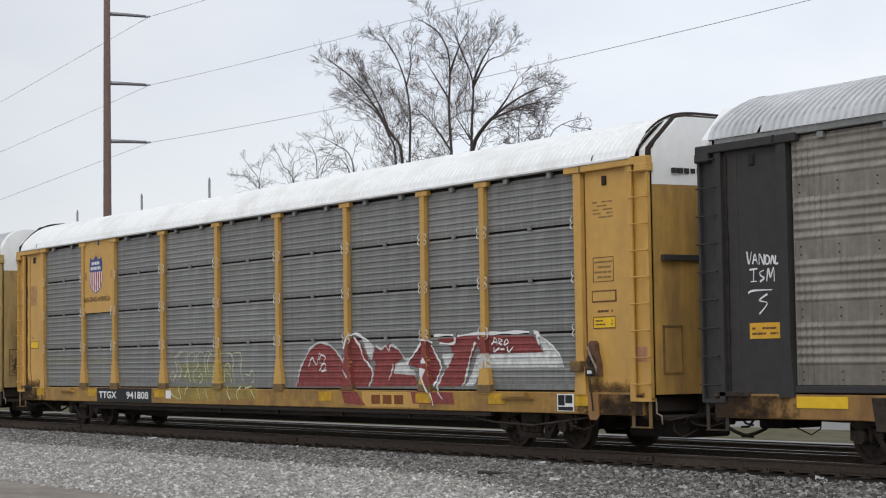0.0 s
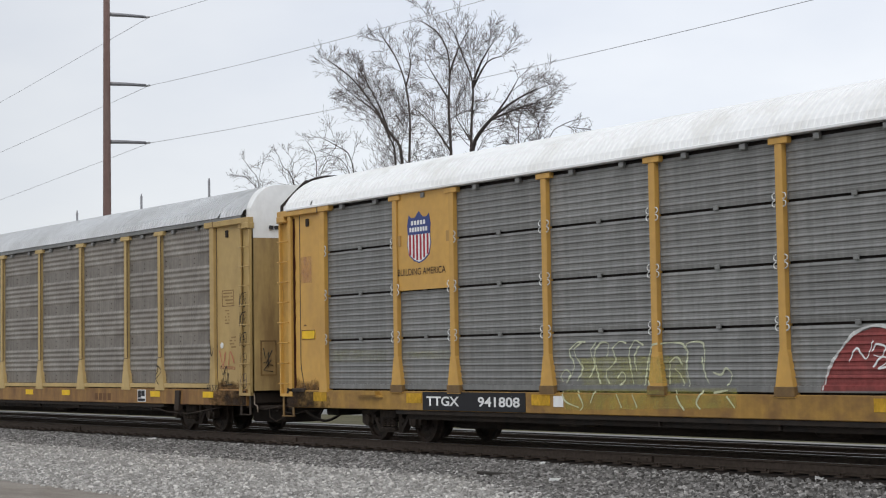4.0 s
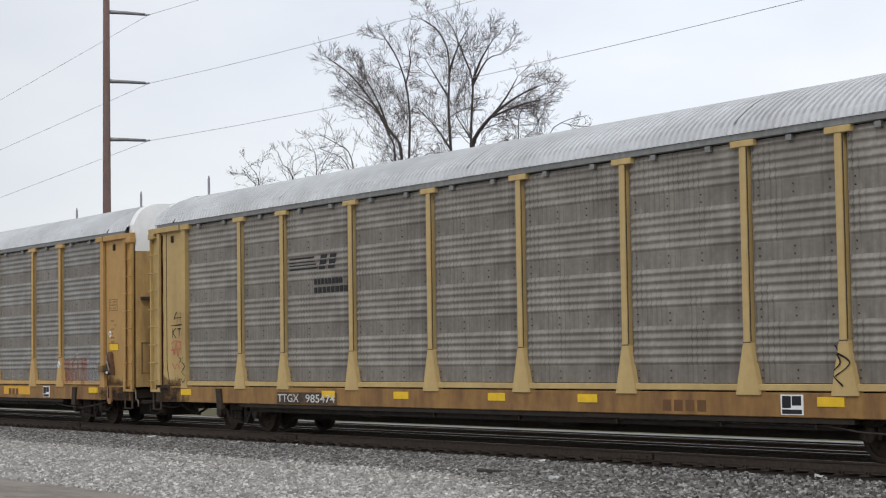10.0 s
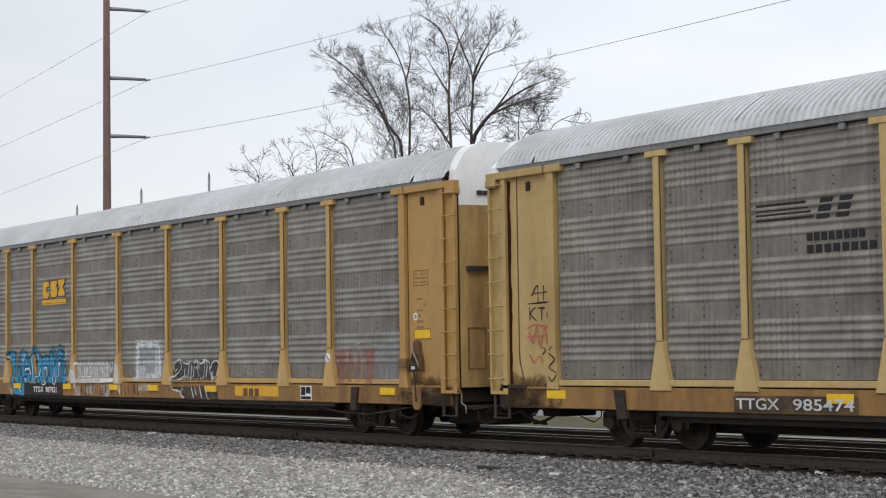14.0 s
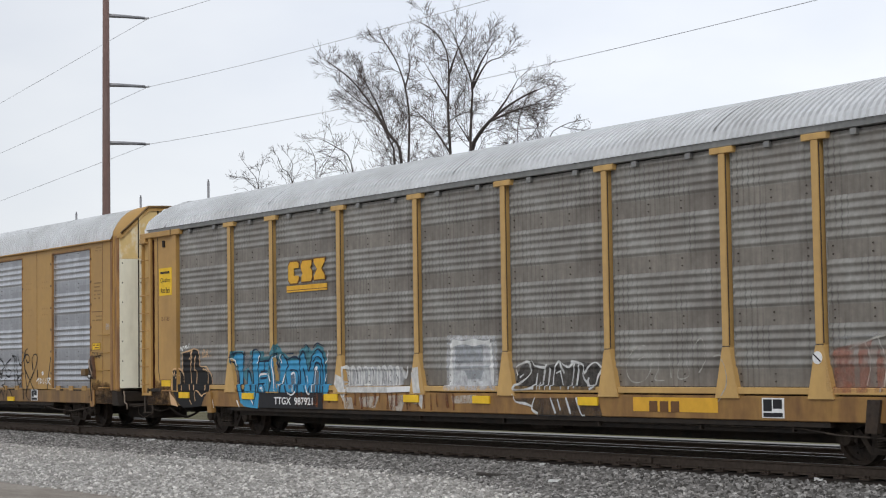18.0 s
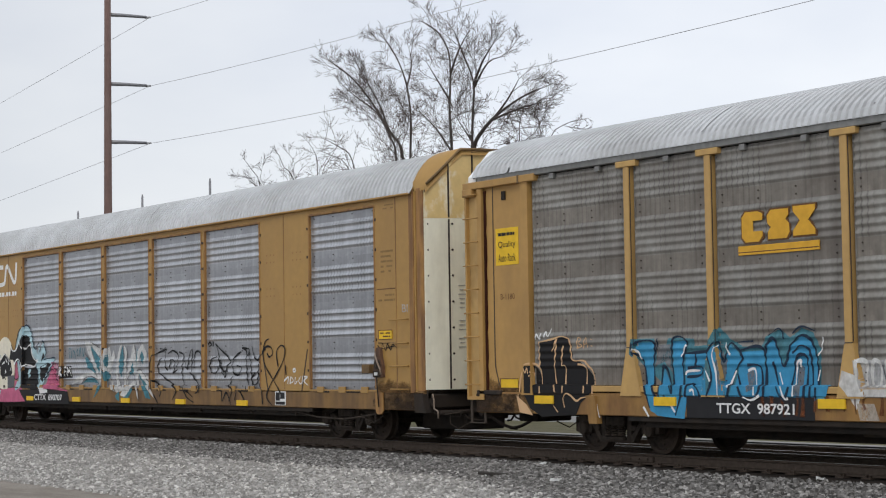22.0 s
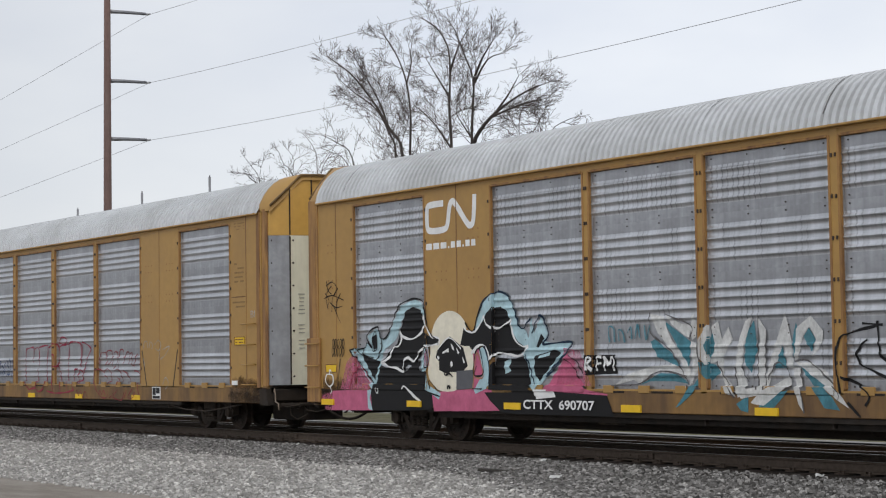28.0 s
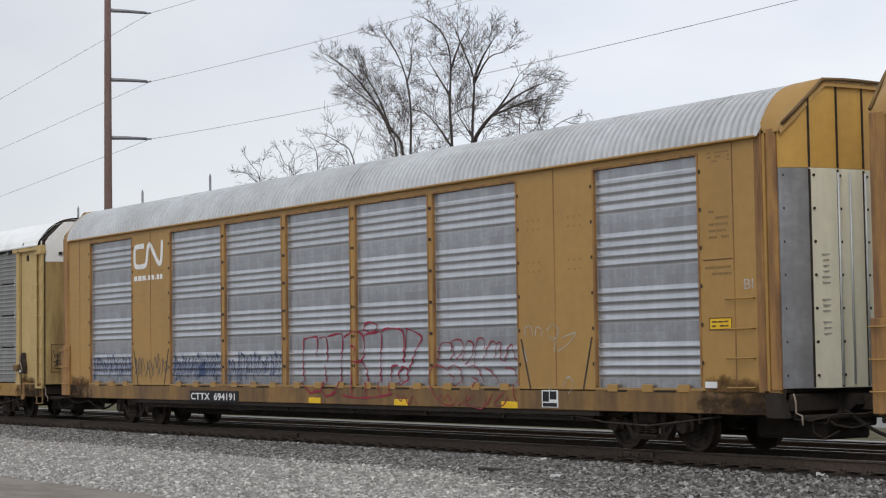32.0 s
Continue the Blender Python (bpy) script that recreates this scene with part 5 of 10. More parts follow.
# ---- behind the track: power line, posts and bare trees ----
M["bark"] = mat("grey_brown_bark", (0.06, 0.048, 0.042), 0.95, grain=0.25, scale=8, bump=0.5, bump_scale=20)
M["twig"] = mat("fine_brown_twigs", (0.082, 0.063, 0.056), 0.95, grain=0.2, scale=3)
M["pole"] = mat("weathered_rust_brown_pole", (0.17, 0.10, 0.085), 0.85, grain=0.15, scale=4, dirt=(0.2, 0.15, 0.13), dirt_amount=0.5, dirt_scale=(6, 6, 0.4))
M["arm"] = mat("grey_steel_arm", (0.26, 0.26, 0.27), 0.5, 0.5, grain=0.1)
M["wire"] = mat("dull_aluminium_wire", (0.45, 0.45, 0.46), 0.5, 0.6, grain=0.05)
M["insulator"] = mat("pale_insulator", (0.45, 0.45, 0.45), 0.4, grain=0.05)

POLE = Vector((-80.4, 15.0, -0.4))
line = tagged(new("power_pole"), "tall rust-brown power pole with three side arms", "utility pole")
line.location = POLE
bm = bmesh.new()
tube(bm, [(0, 0, -0.4), (0, 0, 8), (0.02, 0, 16), (0.05, 0, 24)], 0.23, 14, 0.14)
part("shaft", bm, M["pole"], line)
ARMS = (19.02, 15.64, 12.82)
for h in ARMS:
    bm = bmesh.new()
    tube(bm, [(0, 0.1, h - 0.06), (0, 1.0, h - 0.02), (0, 2.05, h)], 0.10, 8, 0.07)
    arm = part("arm", bm, M["arm"], line, "grey steel arm")
    bm = bmesh.new()
    tube(bm, [(0, 2.0, h + 0.0), (0, 2.0, h - 0.03), (0, 2.28, h + 0.02)], 0.05, 8)
    part("insulator", bm, M["insulator"], arm)


def wire(ends, sag):
    """A hanging wire between two points."""
    a, b = (Vector(p) for p in ends)
    bm = bmesh.new()
    tube(bm, [a.lerp(b, i / 24) - Vector((0, 0, sag * 4 * (i / 24) * (1 - i / 24))) for i in range(25)], 0.011, 5)
    return tagged(part("power_line_wire", bm, M["wire"]), "thin grey overhead wire hung from the power pole", "wire", "wires of the power line")


for h, left in zip(ARMS, ((-107.2, 19.8, 18.0), (-106.3, 19.5, 14.8), (-109.7, 20.8, 12.2))):
    tip = POLE + Vector((0, 2.25, h))
    wire((tip, (-6.0, 17.6, tip.z + 0.3)), 0.75)
    wire((tip, tip + (Vector(left) - tip) * 2.4), 0.05)

for x, h in ((-89.2, 12.15), (-97.9, 12.0), (-107.4, 11.75)):
    post = tagged(new("far_post"), "grey timber post in the distance", "post", "far posts")
    post.location = (x, 25.0, -0.42)
    bm = bmesh.new()
    tube(bm, [(0, 0, -0.2), (0, 0, h)], 0.085, 8, 0.07)
    part("shaft", bm, M["arm"], post)
    bm = bmesh.new()
    tube(bm, [(0, 0, h), (0, 0, h + 0.12)], 0.04, 6)
    part("cap", bm, M["arm"], post)


class Branches:
    """Collects tapered segments for one mesh."""

    def __init__(self):
        self.v, self.f = [], []

    def limb(self, pts, r0, r1, n):
        base = len(self.v)
        side = Vector((0.3, 0.9, 0.2))
        for i, p in enumerate(pts):
            d = (pts[min(i + 1, len(pts) - 1)] - pts[max(i - 1, 0)]).normalized()
            s = d.cross(side).normalized()
            u = d.cross(s)
            r = r0 + (r1 - r0) * i / (len(pts) - 1)
            for k in range(n):
                a = k * math.tau / n
                self.v.append(p + (s * math.cos(a) + u * math.sin(a)) * r)
        for i in range(len(pts) - 1):
            for k in range(n):
                a, b = base + i * n + k, base + i * n + (k + 1) % n
                self.f.append((a, b, b + n, a + n))

    def made(self, name, material, parent, label=""):
        me = bpy.data.meshes.new(name)
        me.from_pydata([tuple(p) for p in self.v], [], self.f)
        me.materials.append(material)
        for p in me.polygons:
            p.use_smooth = True
        ob = new(name, me)
        ob.parent = parent
        return tagged(ob, label)


def grow(rnd, wood, twigs, p, d, length, r, level):
    """One branch with its side branches; the finer levels go to the twigs."""
    steps = max(4, int(length / 0.2))
    pts, q, w = [p.copy()], p.copy(), d.normalized()
    bend = Vector((rnd.gauss(0, 0.045), rnd.gauss(0, 0.045), rnd.gauss(0.03, 0.03)))
    for i in range(steps):
        w = (w + bend + Vector((rnd.gauss(0, 0.075), rnd.gauss(0, 0.075), rnd.gauss(0.0, 0.065)))).normalized()
        q = q + w * (length / steps)
        pts.append(q.copy())
    (wood if level < 2 else twigs).limb(pts, r, max(0.0065, r * 0.35), 5 if level < 2 else 3)
    if level >= 4:
        return
    count = {1: 7, 2: 4, 3: 2}[level]
    for i in range(count):
        f = 0.25 + 0.75 * (i + rnd.random()) / count
        k = min(steps - 1, int(f * steps))
        along = (pts[k + 1] - pts[k]).normalized()
        out = Matrix.Rotation(rnd.uniform(0, math.tau), 3, along) @ along.orthogonal().normalized()
        a = radians(rnd.uniform(24, 50))
        nd = along * math.cos(a) + out * math.sin(a)
        grow(rnd, wood, twigs, pts[k], nd, max(0.22, length * rnd.uniform(0.4, 0.68)), max(0.0062, r * (1 - 0.6 * f) * 0.6), level + 1)


def smooth_path(pts):
    """A curve through points, a step every 0.4 m or so."""
    ext, fine = [pts[0]] + pts + [pts[-1]], []
    for i in range(1, len(ext) - 2):
        p0, p1, p2, p3 = ext[i - 1:i + 3]
        n = max(2, int((p2 - p1).length / 0.4))
        for k in range(n):
            t = k / n
            fine.append(0.5 * (2 * p1 + (p2 - p0) * t + (2 * p0 - 5 * p1 + 4 * p2 - p3) * t * t + (3 * p1 - p0 - 3 * p2 + p3) * t ** 3))
    return fine + [pts[-1]]


def bare_tree(base, stems, seed, label, reach=1.0, first=1):
    """Stems lead from the base through (x, z) to their tips; side branches grow from their upper part."""
    rnd = random.Random(seed)
    tree = tagged(new("bare_tree"), label, "tree", "bare winter trees")
    tree.location = base
    wood, twigs = Branches(), Branches()
    for r, path in stems:
        if r > 0:
            lean = rnd.uniform(-0.6, 0.6)
        pts = [Vector((x - base[0], lean * z / 15, z - base[2])) for x, z in path]
        forked = r < 0
        r = abs(r) * 0.8
        if not forked:
            pts.insert(0, Vector((0, 0, -0.2)))
        fine = smooth_path(pts)
        wood.limb(fine, r, r * 0.18, 8)
        total = len(fine)
        for k in range(1 if forked else int(total * 0.50), total - 1, 2):
            along = (fine[k + 1] - fine[k - 1]).normalized()
            out = Matrix.Rotation(rnd.uniform(0, math.tau), 3, along) @ along.orthogonal().normalized()
            a = radians(rnd.uniform(30, 65))
            nd = along * math.cos(a) + out * math.sin(a)
            left = 1 - k / total
            rr = max(0.014, r * (0.15 + left) * 0.26)
            grow(rnd, wood, twigs, fine[k], nd, (1.3 + 3.6 * left * rnd.uniform(0.3, 1)) * reach * (0.7 if forked else 1), rr, first)
        end = (fine[-1] - fine[-3]).normalized()
        for again in range(2):
            grow(rnd, wood, twigs, fine[-1], end + Vector((rnd.gauss(0, 0.3), rnd.gauss(0, 0.3), 0)), 1.0 * reach, max(0.012, r * 0.12), 2)
    wood.made("trunk", M["bark"], tree)
    twigs.made("crown", M["twig"], tree, "crown of bare fine twigs")
    return tree


bare_tree((-70.6, 25.0, -0.42), [
    (0.17, [(-70.3, 6.0), (-69.93, 10.94), (-70.98, 12.34), (-72.44, 13.82), (-74.4, 15.4), (-76.6, 16.6)]),
    (0.13, [(-70.9, 6.0), (-70.95, 10.94), (-71.54, 12.2), (-72.82, 13.56), (-74.6, 14.5), (-76.0, 15.3)]),
    (-0.08, [(-71.54, 12.2), (-72.0, 13.1), (-72.81, 14.2), (-74.6, 16.1)]),
    (0.16, [(-69.6, 6.0), (-69.32, 10.97), (-69.27, 12.93), (-69.66, 14.56), (-70.5, 15.9), (-71.5, 16.9)]),
    (-0.06, [(-69.6, 14.3), (-69.15, 15.3), (-69.4, 16.1)]),
], 5, "tall bare tree with leaning grey-brown limbs behind the train", 0.84)
bare_tree((-65.2, 25.4, -0.42), [
    (0.18, [(-66.2, 6.0), (-66.3, 10.95), (-66.42, 12.78), (-66.3, 14.49), (-66.45, 15.6), (-67.2, 16.5), (-68.2, 17.1)]),
    (-0.08, [(-66.3, 14.49), (-65.6, 15.5), (-64.8, 16.2)]),
    (-0.07, [(-66.35, 11.0), (-67.45, 12.1), (-68.6, 12.9)]),
    (-0.07, [(-66.38, 13.3), (-67.3, 14.3), (-68.2, 15.3)]),
    (0.18, [(-64.6, 6.0), (-64.4, 10.94), (-64.23, 12.51), (-64.12, 13.8), (-64.8, 15.1), (-65.4, 16.2)]),
    (-0.09, [(-64.12, 13.7), (-63.4, 14.6), (-62.5, 15.3)]),
    (-0.07, [(-64.14, 13.5), (-63.0, 14.5), (-61.8, 14.6)]),
    (-0.06, [(-64.38, 11.2), (-65.6, 12.5)]),
    (-0.13, [(-64.42, 10.4), (-64.1, 11.2), (-62.88, 11.98), (-61.4, 12.5), (-60.1, 12.8), (-59.2, 12.9)]),
    (-0.07, [(-62.7, 12.05), (-61.7, 12.7), (-60.8, 13.5)]),
    (-0.08, [(-62.88, 11.98), (-60.7, 12.25), (-59.0, 12.3)]),
], 11, "tall bare tree with several upright grey-brown stems", 0.84)
bare_tree((-61.6, 25.8, -0.42), [
    (0.10, [(-61.9, 8.0), (-62.3, 10.8), (-62.3, 12.0), (-61.8, 12.8)]),
    (0.09, [(-61.0, 8.0), (-60.3, 10.8), (-59.3, 11.4), (-58.3, 11.5)]),
    (0.09, [(-61.4, 8.0), (-61.6, 10.6), (-60.6, 11.2), (-59.9, 11.9)]),
], 23, "slender bare tree with spreading twigs", 0.6)
bare_tree((-71.9, 24.0, -0.42), [
    (0.10, [(-71.8, 8.0), (-71.9, 11.0), (-73.3, 11.9), (-74.6, 12.4)]),
    (0.08, [(-72.2, 9.0), (-72.7, 10.9), (-74.0, 11.5), (-75.0, 11.8)]),
], 31, "small bare tree leaning over behind the train", 0.8, 2)
bare_tree((-79.0, 25.0, -0.42), [
    (0.10, [(-79.3, 8.0), (-79.76, 10.95), (-80.7, 11.6), (-81.2, 12.3)]),
    (0.06, [(-79.3, 9.0), (-79.6, 11.0), (-79.4, 11.7), (-79.9, 12.2)]),
], 41, "small bare tree with a forked crown", 0.66, 2)
bare_tree((-77.8, 25.4, -0.42), [
    (0.09, [(-77.9, 8.0), (-78.0, 11.0), (-78.1, 12.0), (-78.8, 12.7)]),
    (0.06, [(-77.8, 9.0), (-77.6, 11.0), (-76.7, 11.8), (-76.2, 12.2)]),
], 47, "small bare tree with thin upright limbs", 0.66, 2)
bare_tree((-83.6, 25.0, -0.42), [
    (0.08, [(-83.6, 8.0), (-83.7, 11.0), (-84.6, 11.9), (-85.4, 12.5)]),
    (0.06, [(-83.4, 8.0), (-83.1, 11.0), (-82.7, 11.9)]),
    (0.06, [(-83.6, 9.0), (-84.2, 11.2), (-85.6, 11.6)]),
], 53, "low bare tree with a few fine twigs", 0.66, 2)

# ---- painted marks ----


def flat_mat(name, color, worn=0.0, rough=0.6):
    """Sprayed paint; where it is worn the metal shows through in fine streaks and specks."""
    m = mat(name, color, rough, spec=0.2, grain=0.08, scale=7, dirt=tuple(c * 0.7 for c in color) if worn else None, dirt_amount=0.4, dirt_scale=(4, 1, 4))
    if worn:
        n, l = m.node_tree.nodes, m.node_tree.links
        tc, mp, specks, cover = n.new("ShaderNodeTexCoord"), n.new("ShaderNodeMapping"), n.new("ShaderNodeTexNoise"), n.new("ShaderNodeMapRange")
        mp.inputs["Scale"].default_value = (9, 1, 6)
        specks.inputs["Scale"].default_value, specks.inputs["Detail"].default_value, specks.inputs["Roughness"].default_value = 1.0, 7, 0.7
        cover.inputs["From Min"].default_value, cover.inputs["From Max"].default_value = 0.36, 0.64
        cover.inputs["To Min"].default_value, cover.inputs["To Max"].default_value = min(1, 1.45 - 1.45 * worn), max(0, 1 - 1.3 * worn)
        l.new(tc.outputs["Object"], mp.inputs["Vector"])
        l.new(mp.outputs["Vector"], specks.inputs["Vector"])
        l.new(specks.outputs["Fac"], cover.inputs["Value"])
        l.new(cover.outputs["Result"], n["Principled BSDF"].inputs["Alpha"])
    return m


for key, color, worn in (("red", (0.27, 0.062, 0.058), 0.22), ("limewash", (0.50, 0.48, 0.12), 0.72), ("redhaze", (0.42, 0.18, 0.12), 0.84), ("bluehaze", (0.42, 0.46, 0.52), 0.80), ("whitehaze", (0.66, 0.67, 0.68), 0.8), ("amberworn", (0.62, 0.36, 0.03), 0.3), ("markred", (0.20, 0.06, 0.02), 0.3), ("rustdrip", (0.17, 0.055, 0.02), 0.45), ("limefaint", (0.46, 0.44, 0.13), 0.88), ("plumfaint", (0.50, 0.25, 0.17), 0.66), ("mist", (0.74, 0.75, 0.76), 0.66), ("sill_white", (0.66, 0.62, 0.55), 0.6), ("pinkmist", (0.62, 0.17, 0.28), 0.6), ("white", (0.74, 0.74, 0.73), 0.0), ("lime", (0.60, 0.62, 0.44), 0.2), ("black", (0.011, 0.0105, 0.011), 0.0),
                         ("peach", (0.62, 0.40, 0.22), 0.0), ("blue", (0.055, 0.30, 0.52), 0.12), ("navy", (0.014, 0.03, 0.055), 0.0), ("whiteworn", (0.68, 0.68, 0.66), 0.25),
                         ("greyworn", (0.20, 0.21, 0.22), 0.4), ("fadered", (0.46, 0.17, 0.11), 0.66), ("greysoft", (0.36, 0.38, 0.40), 0.5), ("pink", (0.56, 0.135, 0.24), 0.12), ("cream", (0.74, 0.69, 0.56), 0.0),
                         ("slate", (0.11, 0.11, 0.12), 0.0), ("ice", (0.45, 0.63, 0.68), 0.15), ("teal", (0.075, 0.235, 0.29), 0.25), ("rosered", (0.45, 0.14, 0.09), 0.0), ("bluewash", (0.12, 0.16, 0.26), 0.78), ("whitefaint", (0.66, 0.67, 0.68), 0.5), ("charworn", (0.05, 0.047, 0.045), 0.5), ("bluetag", (0.075, 0.105, 0.20), 0.1),
                         ("greytag", (0.12, 0.11, 0.11), 0.3), ("crimson", (0.30, 0.03, 0.06), 0.1), ("crimsonthin", (0.28, 0.05, 0.06), 0.3), ("palegrey", (0.52, 0.50, 0.45), 0.4),
                         ("yellow", (0.76, 0.48, 0.03), 0.0), ("brown", (0.14, 0.07, 0.03), 0.0), ("orange", (0.66, 0.36, 0.04), 0.0), ("logoblue", (0.05, 0.07, 0.20), 0.0),
                         ("logored", (0.33, 0.035, 0.045), 0.0), ("faint", (0.24, 0.15, 0.06), 0.0), ("signblack", (0.02, 0.02, 0.022), 0.0), ("plum", (0.47, 0.24, 0.15), 0.3)):
    M["g_" + key] = flat_mat(key + "_paint_marks", color, worn)


def post_half(style, z):
    """Half a post's width at the height z."""
    return 0.074 + (FOOT[style] / 2 - 0.074) * min(1, max(0, 1.74 - z) / 0.75)


def rack_skin(style):
    """How far out (y) the near side of a posted car stands at (x, z)."""
    def y(x, z):
        if z < SILL1 - 0.02:
            return -SIDE
        for p in POSTS:
            if abs(x - p) < post_half(style, z):
                return -SIDE - (0.03 if style == "ribbed" or z > 1.15 else 0.042)
        if abs(x) > 13.15:
            return -SIDE - 0.03
        if abs(x) > END + 0.12:
            return -SIDE + 0.04
        if abs(x) > END - 0.07:
            return -SIDE - 0.03
        if z < RACK_FOOT:
            return -SIDE - 0.015 if style == "ribbed" else -SIDE + 0.03
        return -SIDE + SET_BACK - sheet_depth(style, (z - RACK_FOOT) % KINDS[style][0])
    return y


def framed_skin(x, z):
    if 0.98 < z < 1.115 and any(a < x < b for a, b in WINDOWS):
        return -SIDE - 0.016
    if z < 1.05 or z > 4.74:
        return -SIDE
    for a, b in WINDOWS:
        if min(abs(x - a), abs(x - b)) < 0.036:
            return -SIDE - 0.014
        if a < x < b:
            return -SIDE + SET_BACK - sheet_depth("framed", (z - 1.05) % KINDS["framed"][0])
    return -SIDE


class Spray:
    """Paint on a car's side, laid on the skin's ribs and posts: filled outlines and strokes, as x, z along them."""

    def __init__(self, car, skin, label):
        self.car, self.skin, self.label, self.count = car, skin, label, 0
        self.strokes = []
        SPRAYED.append(self)

    def quad(self, *corners):
        key, kind, v, f = self.strokes[-1]
        f.append(tuple(range(len(v), len(v) + len(corners))))
        v.extend(corners)

    def begin(self, key, kind):
        self.strokes.append((key, kind, [], []))
        self.count += 1
        return 0.006 + 0.00022 * self.count

    def fill(self, key, *nums, round=True):
        pts, lift = list(zip(nums[::2], nums[1::2])), self.begin(key, "paint_field")
        if round and len(pts) >= 8:
            ring, k, pts = [Vector(p) for p in pts], len(pts), []
            for i in range(k):
                p0, p1, p2, p3 = ring[i - 1], ring[i], ring[(i + 1) % k], ring[(i + 2) % k]
                for t in (0, 0.33, 0.67):
                    q = 0.5 * (2 * p1 + (p2 - p0) * t + (2 * p0 - 5 * p1 + 4 * p2 - p3) * t * t + (3 * p1 - p0 - 3 * p2 + p3) * t ** 3)
                    pts.append((q.x, q.y))
        lo, hi = min(z for x, z in pts), max(z for x, z in pts)
        levels = [lo] + [k * 0.02 for k in range(int(lo / 0.02) + 1, int(hi / 0.02) + 1)] + [hi]

        def crossings(z):
            return sorted(xa + (xb - xa) * (z - za) / (zb - za) for (xa, za), (xb, zb) in zip(pts, pts[1:] + pts[:1]) if (za <= z) != (zb <= z))

        for za, zb in zip(levels, levels[1:]):
            if zb - za < 0.0005:
                continue
            sa, sb = crossings(za + 1e-4), crossings(zb - 1e-4)
            if len(sa) != len(sb):
                sa = sb = crossings((za + zb) / 2)
            for k in range(0, len(sa) - 1, 2):
                l0, r0, l1, r1 = sa[k], sa[k + 1], sb[k], sb[k + 1]
                stops = [0.0] + [(c - l0) / (r0 - l0) for c in CUTS if l0 < c < r0 and r0 - l0 > 1e-4] + [1.0]
                before = None
                for u, w in zip(stops, stops[1:]):
                    mid = l0 + (r0 - l0) * (u + w) / 2
                    ya, yb = self.skin(mid, za) - lift, self.skin(mid, zb) - lift
                    self.quad((l0 + (r0 - l0) * u, ya, za), (l0 + (r0 - l0) * w, ya, za), (l1 + (r1 - l1) * w, yb, zb), (l1 + (r1 - l1) * u, yb, zb))
                    if before and abs(before[0] - ya) > 0.02:
                        # over the flank of a post
                        c = l0 + (r0 - l0) * u
                        ca, cb, p = c, c, min(POSTS, key=lambda q: abs(q - c))
                        if abs(c - p) < 0.3 and self.skin is not framed_skin:
                            style = "wavy" if self.skin is WAVY else "ribbed"
                            ca, cb = (p + math.copysign(post_half(style, z) + 0.004, c - p) for z in (za, zb))
                        self.quad((ca, before[0], za), (ca, ya, za), (cb, yb, zb), (cb, before[1], zb))
                    before = (ya, yb)

    def line(self, key, width, *nums):
        pts, lift, curve = list(zip(nums[::2], nums[1::2])), self.begin(key, "stroke"), []
        ext = [pts[0]] + pts + [pts[-1]]
        for i in range(1, len(ext) - 2):
            p0, p1, p2, p3 = (Vector(ext[j]) for j in (i - 1, i, i + 1, i + 2))
            m = max(2, int((p2 - p1).length / 0.02))
            for k in range(m):
                t = k / m
                curve.append(0.5 * (2 * p1 + (p2 - p0) * t + (2 * p0 - 5 * p1 + 4 * p2 - p3) * t * t + (3 * p1 - p0 - 3 * p2 + p3) * t ** 3))
        curve.append(Vector(pts[-1]))
        last = None
        for i, p in enumerate(curve):
            d = curve[min(i + 1, len(curve) - 1)] - curve[max(i - 1, 0)]
            side = Vector((-d.y, d.x)).normalized() * width * 0.66 * (0.8 + 0.3 * math.sin(i * 0.21 + self.count))
            y = min(self.skin(p.x + q * side.x, p.y + q * side.y) for q in (-1, 0, 1)) - lift - 0.003
            pair = [(p.x + s * side.x, y, p.y + s * side.y) for s in (-1, 1)]
            if last and d.length > 1e-6:
                self.quad(last[0], last[1], pair[1], pair[0])
            last = pair

    def scribble(self, key, width, x0, x1, z0, z1, n):
        """A row of loose upright letter strokes."""
        rnd = random.Random(int(x0 * 10) + n)
        for i in range(n):
            x, w, h = x0 + (x1 - x0) * (i + 0.5) / n, (x1 - x0) / n, z1 - z0
            a = z0 + h * rnd.uniform(0, 0.35)
            b = z1 + h * rnd.uniform(-0.25, 0.12)
            self.line(key[2:], width, x - w * rnd.uniform(0.1, 0.5), a, x + w * rnd.uniform(-0.3, 0.3), (a + b) / 2, x + w * rnd.uniform(-0.2, 0.3), b, x + w * rnd.uniform(0.3, 0.7), b - h * rnd.uniform(0.1, 0.5), x + w * rnd.uniform(0.1, 0.5), a + h * rnd.uniform(0, 0.3))

    def made(self):
        base = None
        for key, kind, v, f in self.strokes:
            if not f:
                continue
            me = bpy.data.meshes.new(kind)
            me.from_pydata(v, [], f)
            bm = bmesh.new()
            bm.from_mesh(me)
            bmesh.ops.remove_doubles(bm, verts=list(bm.verts), dist=0.004)
            bm.to_mesh(me)
            bm.free()
            me.materials.append(M["g_" + key])
            ob = new(kind if base else "graffiti", me)
            ob.parent = base or self.car
            if base is None:
                base = tagged(ob, self.label)


SPRAYED = []
WINDOWS = ((-11.78, -9.16), (-7.02, -4.32), (-4.19, -1.50), (-1.35, 1.34), (1.50, 4.19), (4.32, 7.02), (9.16, 11.78))
CUTS = sorted([p + s * h for p in POSTS for s in (-1, 1) for h in (0.066, 0.074, 0.1, 0.135, 0.17, 0.21, 0.26)] + [s * (END + q) for s in (-1, 1) for q in (-0.07, 0.12)] + [q + d for w in WINDOWS for q in w for d in (-0.036, 0.036)])

